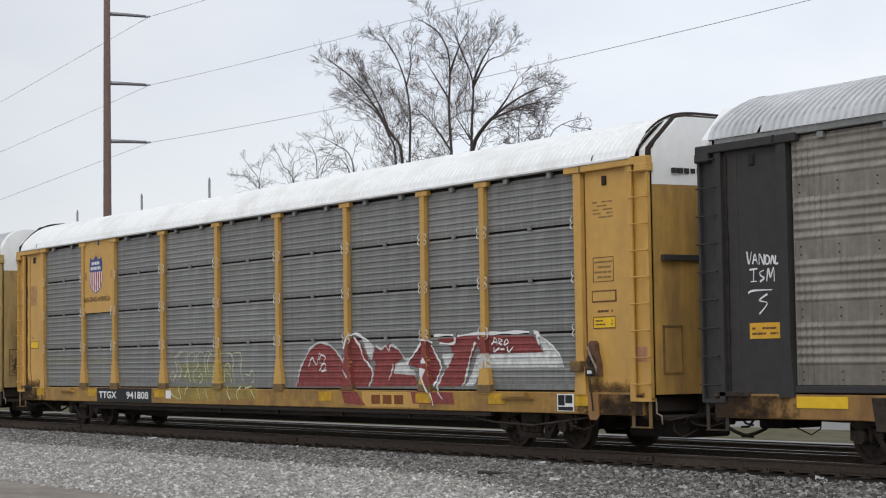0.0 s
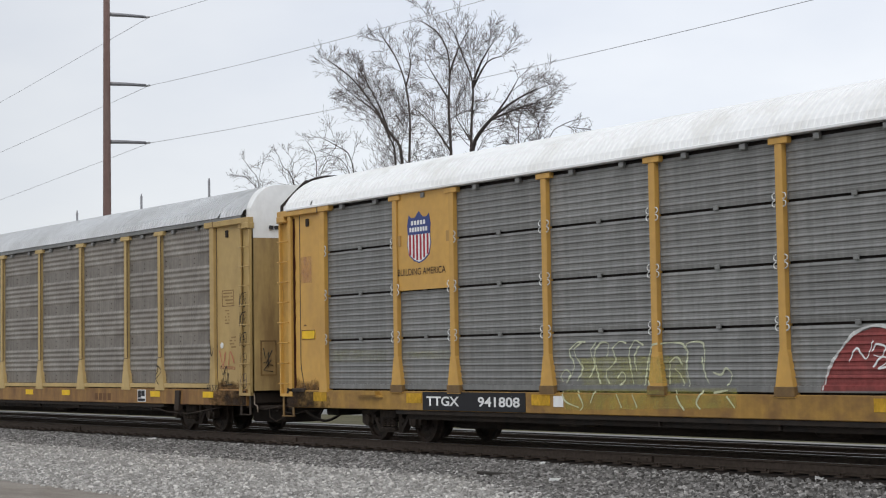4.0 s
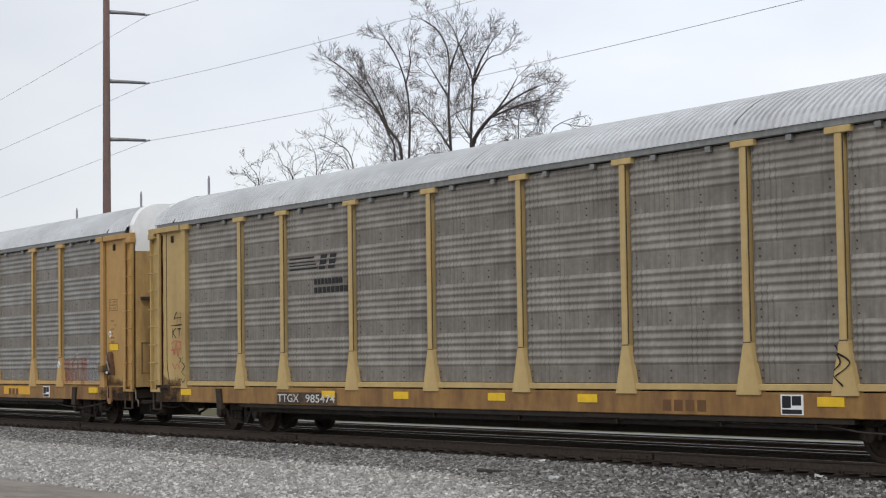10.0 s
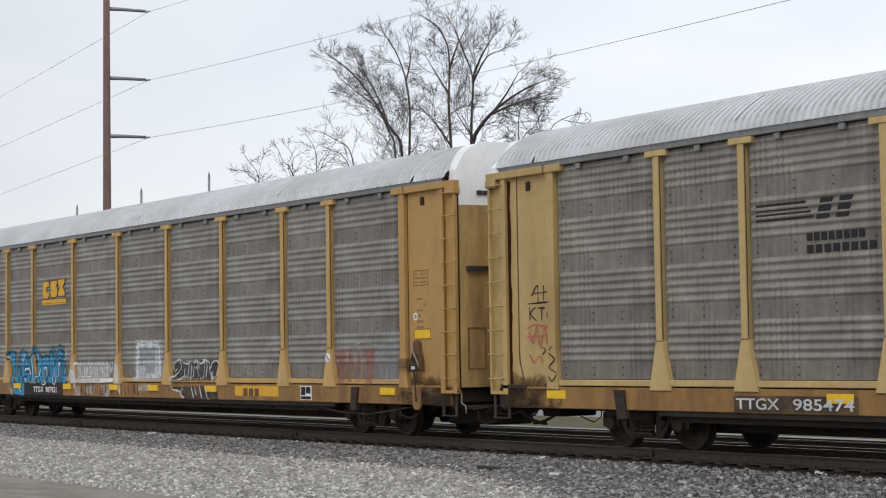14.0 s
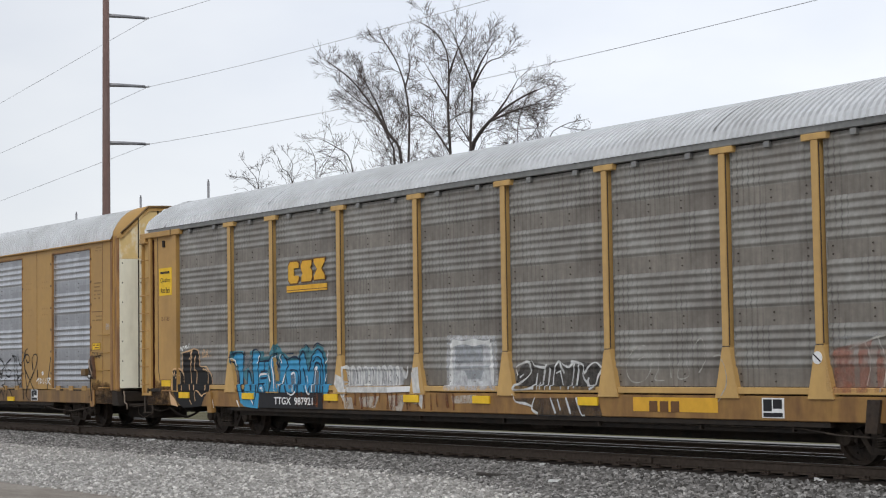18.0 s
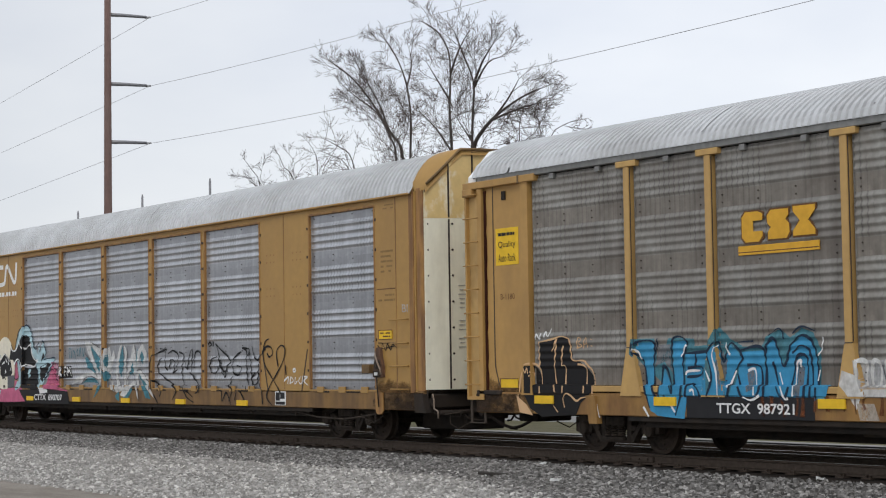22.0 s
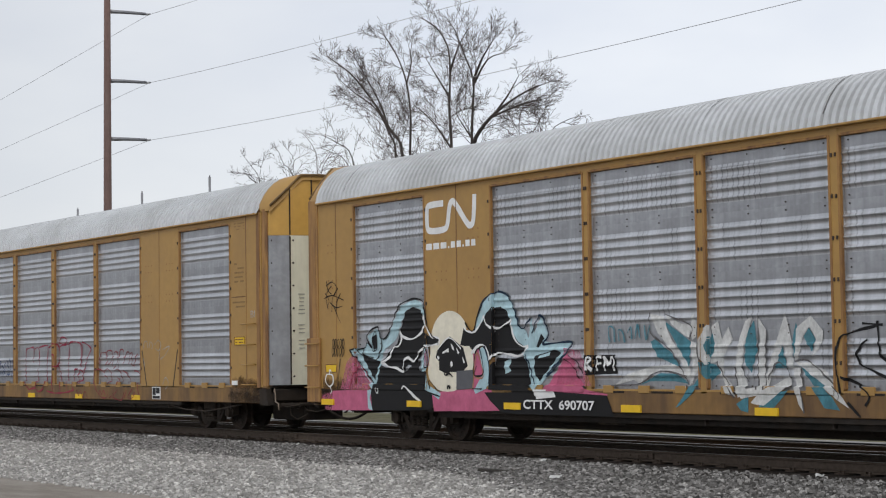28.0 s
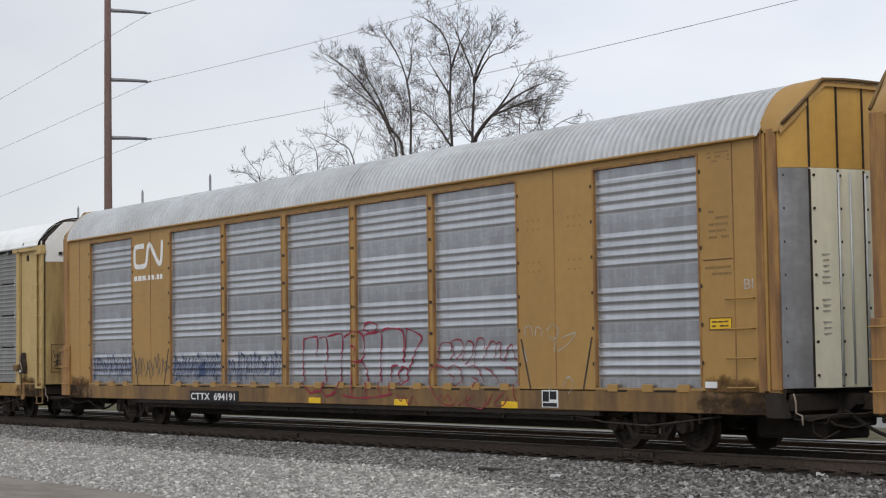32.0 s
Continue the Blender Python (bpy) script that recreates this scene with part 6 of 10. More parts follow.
(CAR_DARK, CAR_SHIELD, CAR_STRIPES, CAR_BLUE, CAR_MURAL, CAR_CRIMSON, CAR_LAST) = CARS
WAVY, RIBBED = rack_skin("wavy"), rack_skin("ribbed")

piece = Spray(CAR_SHIELD, WAVY, "large faded red graffiti piece with white outlines")
piece.fill("red", 2.11, 1.09, 2.24, 1.42, 2.49, 1.66, 2.77, 1.9, 3.13, 1.99, 3.48, 1.96, 3.78, 1.82, 4.04, 1.61, 4.29, 1.28, 4.39, 1.1, round=False)
piece.fill("red", 4.04, 1.1, 4.11, 1.57, 4.25, 1.93, 4.42, 2.12, 4.67, 2.05, 4.88, 1.83, 5.09, 1.57, 5.15, 1.34, 5.04, 1.1, round=False)
piece.fill("red", 5.15, 1.1, 5.3, 1.57, 5.16, 1.67, 5.33, 1.92, 5.59, 1.87, 5.83, 1.97, 6.17, 1.83, 6.33, 1.68, 6.04, 1.56, 5.95, 1.38, 6.7, 1.32, 6.81, 1.11, round=False)
piece.fill("red", 6.46, 1.55, 6.71, 1.75, 6.93, 1.95, 7.11, 2, 7.3, 1.92, 7.43, 1.7, 7.58, 1.5, 7.48, 1.28, 7.34, 1.11, 7.18, 1.11, 7.01, 1.28, 6.79, 1.46, round=False)
piece.fill("red", 7.51, 2.02, 8.14, 2.04, 8.78, 2.06, 8.81, 1.9, 8.65, 1.68, 8.5, 1.43, 8.29, 1.12, 7.49, 1.11, 7.7, 1.35, 7.89, 1.55, 8.01, 1.72, 7.88, 1.92, 7.57, 1.93, round=False)
piece.fill("red", 8.85, 2.05, 10.49, 2.02, 10.77, 1.72, 8.92, 1.72, 8.78, 1.89, round=False)
piece.fill("red", 4.04, 1.05, 4.57, 1.05, 4.98, 0.72, 4.16, 0.76, round=False)
piece.fill("red", 6.61, 1.04, 8.03, 1.03, 8.11, 0.78, 6.7, 0.78, round=False)
piece.fill("whiteworn", 4.78, 2.07, 5.07, 2.01, 5.26, 1.89, 5.15, 1.63, 5.02, 1.72, round=False)
piece.fill("whiteworn", 6.04, 1.56, 6.46, 1.6, 6.54, 1.44, 6.7, 1.42, 6.73, 1.32, 5.95, 1.36, round=False)
piece.fill("white", 6.98, 1.55, 7.11, 1.67, 7.22, 1.55, round=False)
piece.fill("white", 6.92, 1.47, 7.2, 1.45, 7.05, 1.24, round=False)
piece.fill("whiteworn", 7.64, 1.72, 8.04, 1.73, 7.83, 1.45, 7.71, 1.55, round=False)
piece.fill("whiteworn", 8.8, 1.71, 9.12, 1.72, 9.07, 1.46, 8.89, 1.4, 8.68, 1.13, 8.43, 1.13, 8.64, 1.4, round=False)
piece.fill("whiteworn", 9.09, 1.7, 10.82, 1.71, 10.63, 1.97, 10.71, 1.99, 11.28, 1.65, 11.36, 1.45, 9.14, 1.46, round=False)
piece.line("whiteworn", 0.04, 2.15, 1.1, 2.28, 1.42, 2.49, 1.67, 2.77, 1.91, 3.13, 2.01, 3.48, 1.97, 3.78, 1.83, 4.04, 1.62, 4.18, 1.42, 4.32, 1.28)
piece.line("white", 0.045, 4.03, 1.58, 4.19, 1.87, 4.35, 2.12, 4.57, 2.17, 4.82, 2.09, 5.07, 2.01)
piece.line("white", 0.04, 4.47, 2.1, 4.71, 1.93, 4.84, 1.69, 5.09, 1.52, 5.19, 1.36, 5.08, 1.11)
piece.line("whiteworn", 0.04, 5.31, 1.92, 5.55, 1.85, 5.69, 1.91, 5.79, 1.81, 5.9, 1.92, 6.17, 1.82, 6.35, 1.66, 6.53, 1.63)
piece.line("whiteworn", 0.035, 5.96, 1.54, 5.88, 1.36, 5.78, 1.24)
piece.line("white", 0.045, 6.44, 1.55, 6.71, 1.75, 7, 1.97, 7.13, 2, 7.33, 1.94)
piece.line("white", 0.035, 6.92, 1.45, 7.13, 1.16, 7.33, 0.92, 7.4, 0.75)
piece.line("white", 0.04, 7.3, 1.9, 7.43, 1.74, 7.62, 1.5, 7.5, 1.28, 7.38, 1.12)
piece.line("whiteworn", 0.04, 7.7, 1.37, 7.51, 1.1, 7.72, 0.87)
piece.line("white", 0.04, 7.37, 2.08, 8.03, 2.07, 8.03, 1.92, 7.57, 1.93)
piece.line("white", 0.04, 8.03, 2.05, 8.96, 2.1)
piece.line("whiteworn", 0.045, 8.75, 1.93, 8.59, 1.68, 8.46, 1.35, 8.34, 1.13)
piece.line("white", 0.05, 8.86, 2.08, 10.49, 2.08, 10.62, 1.95, 10.69, 1.86)
piece.line("white", 0.03, 10.7, 2.01, 11, 1.86, 11.28, 1.65)
piece.line("white", 0.022, 2.66, 1.5, 2.81, 1.7, 2.98, 1.55, 3.12, 1.8)
piece.line("white", 0.022, 3.1, 1.65, 3.18, 1.75, 3.34, 1.71, 3.27, 1.58, 3.12, 1.6)
piece.line("white", 0.022, 3.11, 1.43, 3.27, 1.57, 3.39, 1.52, 3.21, 1.41, 3.39, 1.44)
piece.line("white", 0.024, 9.27, 1.87, 9.37, 2, 9.44, 1.87)
piece.line("white", 0.024, 9.31, 1.92, 9.42, 1.92)
piece.line("white", 0.024, 9.48, 1.88, 9.48, 1.98, 9.58, 1.95, 9.49, 1.91, 9.59, 1.87)
piece.line("white", 0.024, 9.65, 1.93, 9.72, 1.97, 9.76, 1.9, 9.66, 1.87, 9.65, 1.93)
piece.line("white", 0.024, 9.32, 1.83, 9.35, 1.75, 9.49, 1.82)
piece.line("white", 0.024, 9.53, 1.79, 9.66, 1.79)
piece.line("white", 0.024, 9.72, 1.83, 9.8, 1.74, 9.91, 1.84)

piece = Spray(CAR_SHIELD, WAVY, "pale green graffiti scrawl with a yellow wash")
piece.fill("limewash", -3.87, 1.08, 0.37, 1.12, 0.4, 0.82, -3.8, 0.73, round=False)
piece.fill("limewash", -3.47, 1.63, -0.8, 1.64, -0.77, 1.19, -3.4, 1.16, round=False)
piece.line("lime", 0.026, -3.92, 1.21, -3.97, 1.33, -3.81, 1.42, -3.71, 1.33, -3.84, 1.19)
piece.line("lime", 0.026, -3.71, 1.28, -3.6, 1.51, -3.73, 1.73, -3.51, 1.88, -3.28, 1.89)
piece.line("lime", 0.026, -3.53, 1.23, -3.37, 1.44, -3.54, 1.63, -3.59, 1.78, -3.38, 1.88)
piece.line("lime", 0.026, -3.19, 1.28, -3.05, 1.5, -3.15, 1.73, -3, 1.88)
piece.line("lime", 0.026, -2.91, 1.18, -3, 1.44, -3.05, 1.69, -2.89, 1.86, -2.69, 1.85, -2.72, 1.63)
piece.line("lime", 0.026, -2.68, 1.18, -2.75, 1.38, -2.5, 1.56, -2.57, 1.77, -2.37, 1.88, -2.22, 1.85)
piece.line("lime", 0.026, -2.45, 1.28, -2.35, 1.38, -2.25, 1.28, -2.38, 1.16)
piece.line("lime", 0.026, -2.06, 1.18, -2.13, 1.5, -2.15, 1.72, -1.99, 1.89, -1.8, 1.81)
piece.line("lime", 0.026, -1.96, 1.38, -2.02, 1.62, -1.9, 1.8)
piece.line("lime", 0.026, -1.77, 1.16, -1.71, 1.44, -1.68, 1.62)
piece.line("lime", 0.026, -1.57, 1.16, -1.66, 1.44, -1.61, 1.74, -1.37, 1.83, -0.89, 1.83, -0.76, 1.71)
piece.line("lime", 0.026, -1.17, 1.18, -1.16, 1.44, -1.13, 1.55, -0.99, 1.61, -0.85, 1.49)
piece.line("lime", 0.026, -0.81, 1.16, -0.9, 1.32, -1.04, 1.43)
piece.line("lime", 0.026, -0.68, 1.14, -0.76, 1.43, -0.73, 1.67, -0.75, 1.82, -0.38, 1.82, -0.35, 1.49)
piece.line("lime", 0.026, -0.26, 1.19, -0.35, 1.37, -0.41, 1.61)
piece.line("lime", 0.026, -0.17, 1.37, 0.01, 1.33, 0.15, 1.43, 0.26, 1.31, 0.17, 1.16)
piece.line("lime", 0.026, -3.9, 1.05, -3.79, 0.88, -3.43, 0.78)
piece.line("lime", 0.026, -3.48, 1.06, -3.32, 0.83, -3.4, 0.73)
piece.line("lime", 0.026, -3.01, 1.06, -3.12, 0.86)
piece.line("lime", 0.026, -2.46, 1.04, -2.31, 0.79)
piece.line("lime", 0.026, -2.06, 1.04, -1.92, 0.8)
piece.line("lime", 0.026, -1, 1.09, -0.91, 0.9, -0.78, 0.77)
piece.line("lime", 0.026, -0.35, 1.09, -0.5, 0.9, -0.41, 0.79)
piece.line("lime", 0.026, -0.13, 1.05, 0.19, 1.09)
piece.line("lime", 0.026, 0.18, 1, 0.36, 0.82)

piece = Spray(CAR_SHIELD, WAVY, "faint yellow-green spray on the lowest sheets")
piece.fill("limefaint", -11.6, 1.62, -9.5, 1.60, -9.5, 1.84, -11.6, 1.86)
piece.fill("limefaint", -8.9, 1.66, -7.3, 1.64, -7.3, 1.80, -8.9, 1.80)

piece = Spray(CAR_BLUE, RIBBED, "black graffiti with peach outlines")
piece.fill("peach", -12.22, 0.98, -11.93, 0.82, -11.74, 0.63, -12.13, 0.68, round=False)
piece.fill("black", -11.57, 1.92, -11.15, 1.95, -11.04, 1.98, -10.8, 1.98, -10.68, 1.86, -10.66, 1.6, -10.47, 1.56, -10.29, 1.47, -10.12, 1.33, -10.08, 1.07, -10.22, 0.97, -10.4, 0.86, -10.53, 0.66, -11.48, 0.61, -11.83, 0.76, -12.04, 1.06, -12.08, 1.36, -11.94, 1.5, -11.7, 1.5, -11.57, 1.36, round=False)
piece.line("peach", 0.027, -12.13, 0.73, -12.17, 1.08, -12.1, 1.36, -11.94, 1.52, -11.66, 1.52, -11.54, 1.36, -11.53, 1.02)
piece.line("peach", 0.027, -11.6, 1.91, -11.15, 1.97, -10.93, 2, -10.73, 1.91, -10.66, 1.6, -10.35, 1.57, -10.1, 1.35, -10.07, 1.02)
piece.line("peach", 0.027, -11.22, 1.75, -11.1, 1.96)
piece.line("peach", 0.027, -11.1, 1.92, -11.16, 1.48, -11.1, 1.04)
piece.line("peach", 0.027, -10.92, 1.84, -10.96, 1.52, -10.85, 1.47, -10.89, 1.03)
piece.line("peach", 0.027, -10.51, 1.52, -10.29, 1.45, -10.31, 1.03)
piece.line("peach", 0.027, -10.84, 0.78, -10.88, 0.95, -10.74, 1.02, -10.52, 0.9, -10.37, 0.95, -10.07, 0.98)
piece.line("peach", 0.027, -11.6, 1.91, -11.58, 1.48)
piece.line("peach", 0.027, -11.15, 0.81, -11.03, 0.7)
piece.line("peach", 0.02, -12.01, 1.38, -11.98, 1.46, -11.91, 1.38, -11.86, 1.46, -11.83, 1.36)
piece.line("peach", 0.02, -11.78, 1.4, -11.72, 1.34, -11.82, 1.32)
piece.line("peach", 0.02, -10.53, 1.79, -10.51, 1.97, -10.42, 1.93, -10.49, 1.88, -10.40, 1.83, -10.53, 1.79)
piece.line("peach", 0.02, -10.36, 1.79, -10.30, 1.97, -10.24, 1.79)
piece.line("peach", 0.02, -10.34, 1.86, -10.25, 1.86)
piece.line("peach", 0.02, -10.17, 1.94, -10.12, 1.93)
piece.line("peach", 0.02, -10.17, 1.83, -10.12, 1.82)
piece.line("white", 0.025, -11.7, 1.96, -11.65, 2.05, -11.57, 1.97, -11.53, 2.07)
piece.line("white", 0.025, -11.44, 1.99, -11.4, 2.09, -11.32, 2.01, -11.24, 2.14)
piece.line("white", 0.025, -10.01, 0.95, -9.95, 0.79, -9.9, 0.62)

piece = Spray(CAR_BLUE, RIBBED, "bright blue graffiti lettering")
piece.fill("teal", -9.09, 1.67, -9.04, 1.93, -8.53, 1.92, -8.47, 1.55, -8.18, 1.93, -7.58, 1.9, -7.59, 1.78, -7.26, 1.79, -7.02, 2.08, -6.76, 1.88, -6.51, 1.77, -6.09, 1.77, -6, 1.91, -5.72, 2.01, -5.49, 1.88, -5.26, 2.02, -5.03, 1.94, -4.88, 1.69, -4.93, 0.98, -8.08, 0.99, -8.61, 1.37, round=False)
piece.fill("blue", -8.99, 1.86, -8.55, 1.86, -8.58, 1.1, -8.42, 0.95, -8.31, 1.44, -8.08, 1.01, -8.09, 1.87, -7.76, 1.87, -7.83, 1.55, -7.89, 0.79, -8.01, 0.69, -8.22, 0.86, -8.4, 0.69, -8.61, 0.75, -8.76, 1.1, -8.77, 1.55, -8.99, 1.69, round=False)
piece.fill("blue", -7.8, 1.67, -7.27, 1.7, -7.27, 0.98, -7.83, 0.98, round=False)
piece.fill("blue", -7.23, 1.67, -7.03, 1.82, -6.9, 1.54, -6.77, 1.8, -6.52, 1.6, -6.7, 1.36, -6.82, 1.02, -7.27, 0.96, -7.13, 1.28, round=False)
piece.fill("blue", -6.54, 1.69, -6.05, 1.7, -6.02, 0.97, -6.79, 0.97, -6.62, 1.36, round=False)
piece.fill("blue", -6, 1.77, -5.83, 1.87, -5.63, 1.45, -5.5, 1.76, -5.26, 1.9, -5.06, 1.81, -4.96, 1.52, -4.98, 0.95, -6.06, 0.96, round=False)
piece.fill("blue", -5.01, 1.18, -4.7, 1.18, -4.77, 0.98, -5.02, 0.97, round=False)
piece.fill("blue", -8.72, 1, -7.73, 0.99, -7.8, 0.64, -8.43, 0.67, -8.63, 0.8, round=False)
piece.fill("greyworn", -8.53, 1.46, -8.43, 1.82, -8.16, 1.82, -8.12, 1.37, -8.3, 1.55, round=False)
piece.fill("greyworn", -7.05, 1.5, -6.96, 1.1, -6.84, 1.54, -6.94, 1.7, round=False)
piece.fill("greyworn", -6.43, 1.36, -6.28, 1.4, -6.24, 1.11, -6.39, 1.07, round=False)
piece.fill("greyworn", -5.41, 1.03, -5.34, 1.49, -5.22, 1.44, -5.29, 1, round=False)
piece.line("navy", 0.035, -9.02, 1.69, -8.99, 1.86, -8.55, 1.86, -8.55, 1.46, -8.54, 1.1, -8.41, 0.93)
piece.line("navy", 0.035, -9.02, 1.69, -8.8, 1.55, -8.73, 1.1, -8.63, 0.8)
piece.line("navy", 0.035, -8.41, 0.95, -8.34, 1.44, -8.23, 1.41, -8.08, 1.05, -8.1, 1.87, -7.76, 1.87, -7.85, 1.55, -7.86, 1.1, -8.01, 0.69)
piece.line("navy", 0.035, -8.28, 1.01, -8.17, 0.86, -8.05, 0.96)
piece.line("navy", 0.035, -7.8, 1.67, -7.24, 1.7)
piece.line("navy", 0.035, -7.55, 1.7, -7.56, 1.46)
piece.line("navy", 0.035, -7.78, 1.3, -7.46, 1.33, -7.43, 1.46, -7.75, 1.44)
piece.line("navy", 0.035, -7.77, 0.98, -7.73, 1.15, -7.6, 1.19, -7.47, 1.1, -7.42, 0.96)
piece.line("navy", 0.035, -7.24, 1.67, -7.03, 1.84, -6.92, 1.54, -6.76, 1.82, -6.51, 1.6, -6.7, 1.35, -6.81, 0.98)
piece.line("navy", 0.035, -7.22, 1.63, -7.13, 1.3, -7.27, 0.98)
piece.line("navy", 0.035, -6.54, 1.71, -6.05, 1.71, -6.02, 0.99)
piece.line("navy", 0.035, -6.63, 1.35, -6.51, 1.02, -6.3, 0.95, -6.12, 1.11, -6.13, 1.45, -6.4, 1.48)
piece.line("navy", 0.035, -6, 1.77, -5.83, 1.87, -5.63, 1.46, -5.49, 1.76, -5.26, 1.91, -5.06, 1.82, -4.95, 1.52, -4.97, 0.97)
piece.line("navy", 0.035, -5.85, 1.53, -5.74, 1.11, -5.59, 0.98, -5.43, 1.36, -5.38, 1.57, -5.26, 1.63, -5.15, 1.53, -5.2, 1)
piece.line("navy", 0.035, -6, 1.77, -6.03, 0.99)
piece.line("navy", 0.035, -5.45, 1.65, -5.28, 1.76, -5.1, 1.67, -5.06, 1.36, -5.08, 1)
piece.line("navy", 0.02, -5.95, 1.92, -5.71, 2.02, -5.62, 1.86)
piece.line("navy", 0.02, -6.63, 1.83, -6.27, 1.84)
piece.line("navy", 0.02, -5.46, 1.94, -5.25, 2.04, -5, 1.97)
piece.line("navy", 0.02, -8.46, 1.92, -8.46, 1.73)
piece.line("white", 0.03, -9.02, 1.75, -8.92, 1.7, -8.83, 1.59)
piece.line("white", 0.03, -7.77, 1.81, -7.88, 1.62)
piece.line("white", 0.03, -7.03, 1.8, -7.1, 1.63, -7.02, 1.37, -7, 0.98)
piece.line("white", 0.03, -6.86, 1.83, -6.84, 1.71, -6.76, 1.64)
piece.line("white", 0.03, -6.65, 1.4, -6.81, 1.14)
piece.line("white", 0.03, -7.8, 1.33, -7.75, 1.39, -7.46, 1.4)
piece.line("white", 0.03, -6.4, 1.39, -6.24, 1.4, -6.23, 1.02)
piece.line("white", 0.03, -5.42, 1.01, -5.38, 1.36, -5.34, 1.51, -5.28, 1.54, -5.29, 1.44)
piece.line("white", 0.03, -5.73, 1.36, -5.61, 1.01, -5.52, 0.98)
piece.line("white", 0.03, -6.49, 1, -6.3, 0.95, -6.1, 1.02)
piece.line("white", 0.03, -7.25, 1.4, -7.16, 1.23)
piece.line("white", 0.03, -8.19, 0.95, -8.01, 0.74)
piece.line("white", 0.03, -8.77, 0.82, -8.64, 0.66)
piece.line("white", 0.03, -7.65, 1.08, -7.57, 1.1, -7.55, 1)
piece.line("white", 0.03, -4.83, 1.88, -4.86, 1.7, -4.93, 1.61)
piece.line("white", 0.03, -4.91, 1.4, -4.96, 1.24)

piece = Spray(CAR_BLUE, RIBBED, "worn white graffiti lettering")
piece.fill("whitefaint", -4.22, 1.53, -2.03, 1.53, -1.9, 1.4, -2.04, 1.15, -4.18, 1.13, round=False)
piece.fill("whiteworn", -4.43, 1.39, -4.18, 1.32, -4.08, 1.07, -4.19, 0.83, -4.37, 1.07, -4.49, 1.18, round=False)
piece.fill("whiteworn", -1.62, 1.5, -1.37, 1.52, -1.34, 1.19, -1.26, 0.93, -1.29, 0.71, -1.5, 0.88, -1.56, 1.09, round=False)
piece.fill("whiteworn", -4.14, 1.12, -1.67, 1.15, -1.67, 1.03, -4.11, 1, round=False)
piece.fill("white", -2.49, 1.13, -1.67, 1.15, -1.67, 1.04, -2.49, 1.03, round=False)
piece.fill("sill_white", -4.19, 0.92, -3.86, 0.92, -3.77, 0.68, -4.13, 0.68, round=False)
piece.fill("sill_white", -3.58, 0.93, -2.8, 0.95, -2.96, 0.71, -3.51, 0.73, round=False)
piece.fill("sill_white", -2.49, 0.97, -1.82, 0.98, -2.01, 0.66, -2.41, 0.68, round=False)
piece.fill("sill_white", -1.77, 0.96, -1.39, 0.96, -1.43, 0.8, -1.64, 0.81, round=False)
piece.line("whiteworn", 0.05, -4.14, 1.15, -4.16, 1.34, -4.15, 1.52, -4.01, 1.5, -4.03, 1.32, -4.02, 1.16)
piece.line("whiteworn", 0.05, -3.9, 1.15, -3.93, 1.34, -3.88, 1.52, -3.77, 1.49, -3.75, 1.32, -3.78, 1.16)
piece.line("whiteworn", 0.05, -3.66, 1.15, -3.63, 1.34, -3.65, 1.52, -3.53, 1.5, -3.54, 1.32, -3.54, 1.16)
piece.line("whiteworn", 0.05, -3.42, 1.15, -3.44, 1.34, -3.42, 1.51, -3.29, 1.51, -3.26, 1.32, -3.3, 1.16)
piece.line("whiteworn", 0.05, -3.18, 1.15, -3.15, 1.34, -3.13, 1.51, -3.06, 1.49, -3.07, 1.32, -3.06, 1.17)
piece.line("whiteworn", 0.05, -2.95, 1.15, -2.96, 1.34, -2.91, 1.51, -2.82, 1.49, -2.8, 1.32, -2.83, 1.17)
piece.line("whiteworn", 0.05, -2.72, 1.16, -2.68, 1.34, -2.72, 1.51, -2.59, 1.49, -2.58, 1.32, -2.6, 1.17)
piece.line("whiteworn", 0.05, -2.49, 1.16, -2.48, 1.34, -2.48, 1.51, -2.37, 1.49, -2.38, 1.32, -2.37, 1.17)
piece.line("whiteworn", 0.05, -2.26, 1.16, -2.22, 1.34, -2.21, 1.51, -2.14, 1.49, -2.15, 1.32, -2.15, 1.17)
piece.line("whiteworn", 0.05, -2.03, 1.51, -1.92, 1.32, -1.81, 1.53)
piece.line("slate", 0.02, -3.73, 1.46, -3.66, 1.19)
piece.line("slate", 0.02, -3.09, 1.49, -3.06, 1.17)
piece.line("slate", 0.02, -2.71, 1.49, -2.68, 1.19)
piece.line("slate", 0.03, -2.26, 1.38, -2.18, 1.27)

piece = Spray(CAR_BLUE, RIBBED, "worn white painted square with misty edges")
piece.fill("mist", -0.48, 2.11, 1.11, 2.07, 1.11, 1.08, -0.54, 1.07, round=False)
piece.fill("mist", -0.41, 2.05, 1.01, 2.02, 1.02, 1.12, -0.47, 1.11, round=False)
piece.fill("whitefaint", -0.36, 1.99, 0.95, 1.97, 0.95, 1.16, -0.42, 1.15, round=False)
piece.fill("greysoft", -0.22, 1.91, 0.67, 1.91, 0.68, 1.59, -0.22, 1.58, round=False)
piece.fill("greysoft", 0.05, 1.45, 0.67, 1.45, 0.57, 1.28, 0.18, 1.28, round=False)
piece.fill("greysoft", -0.22, 1.52, 0.87, 1.53, 0.87, 1.49, -0.22, 1.47, round=False)
piece.line("whiteworn", 0.09, -0.31, 1.96, 0.26, 1.96, 0.91, 1.95)
piece.line("whiteworn", 0.09, -0.31, 1.96, -0.35, 1.6, -0.37, 1.17)
piece.line("whiteworn", 0.08, 0.91, 1.94, 0.94, 1.59, 0.94, 1.17)
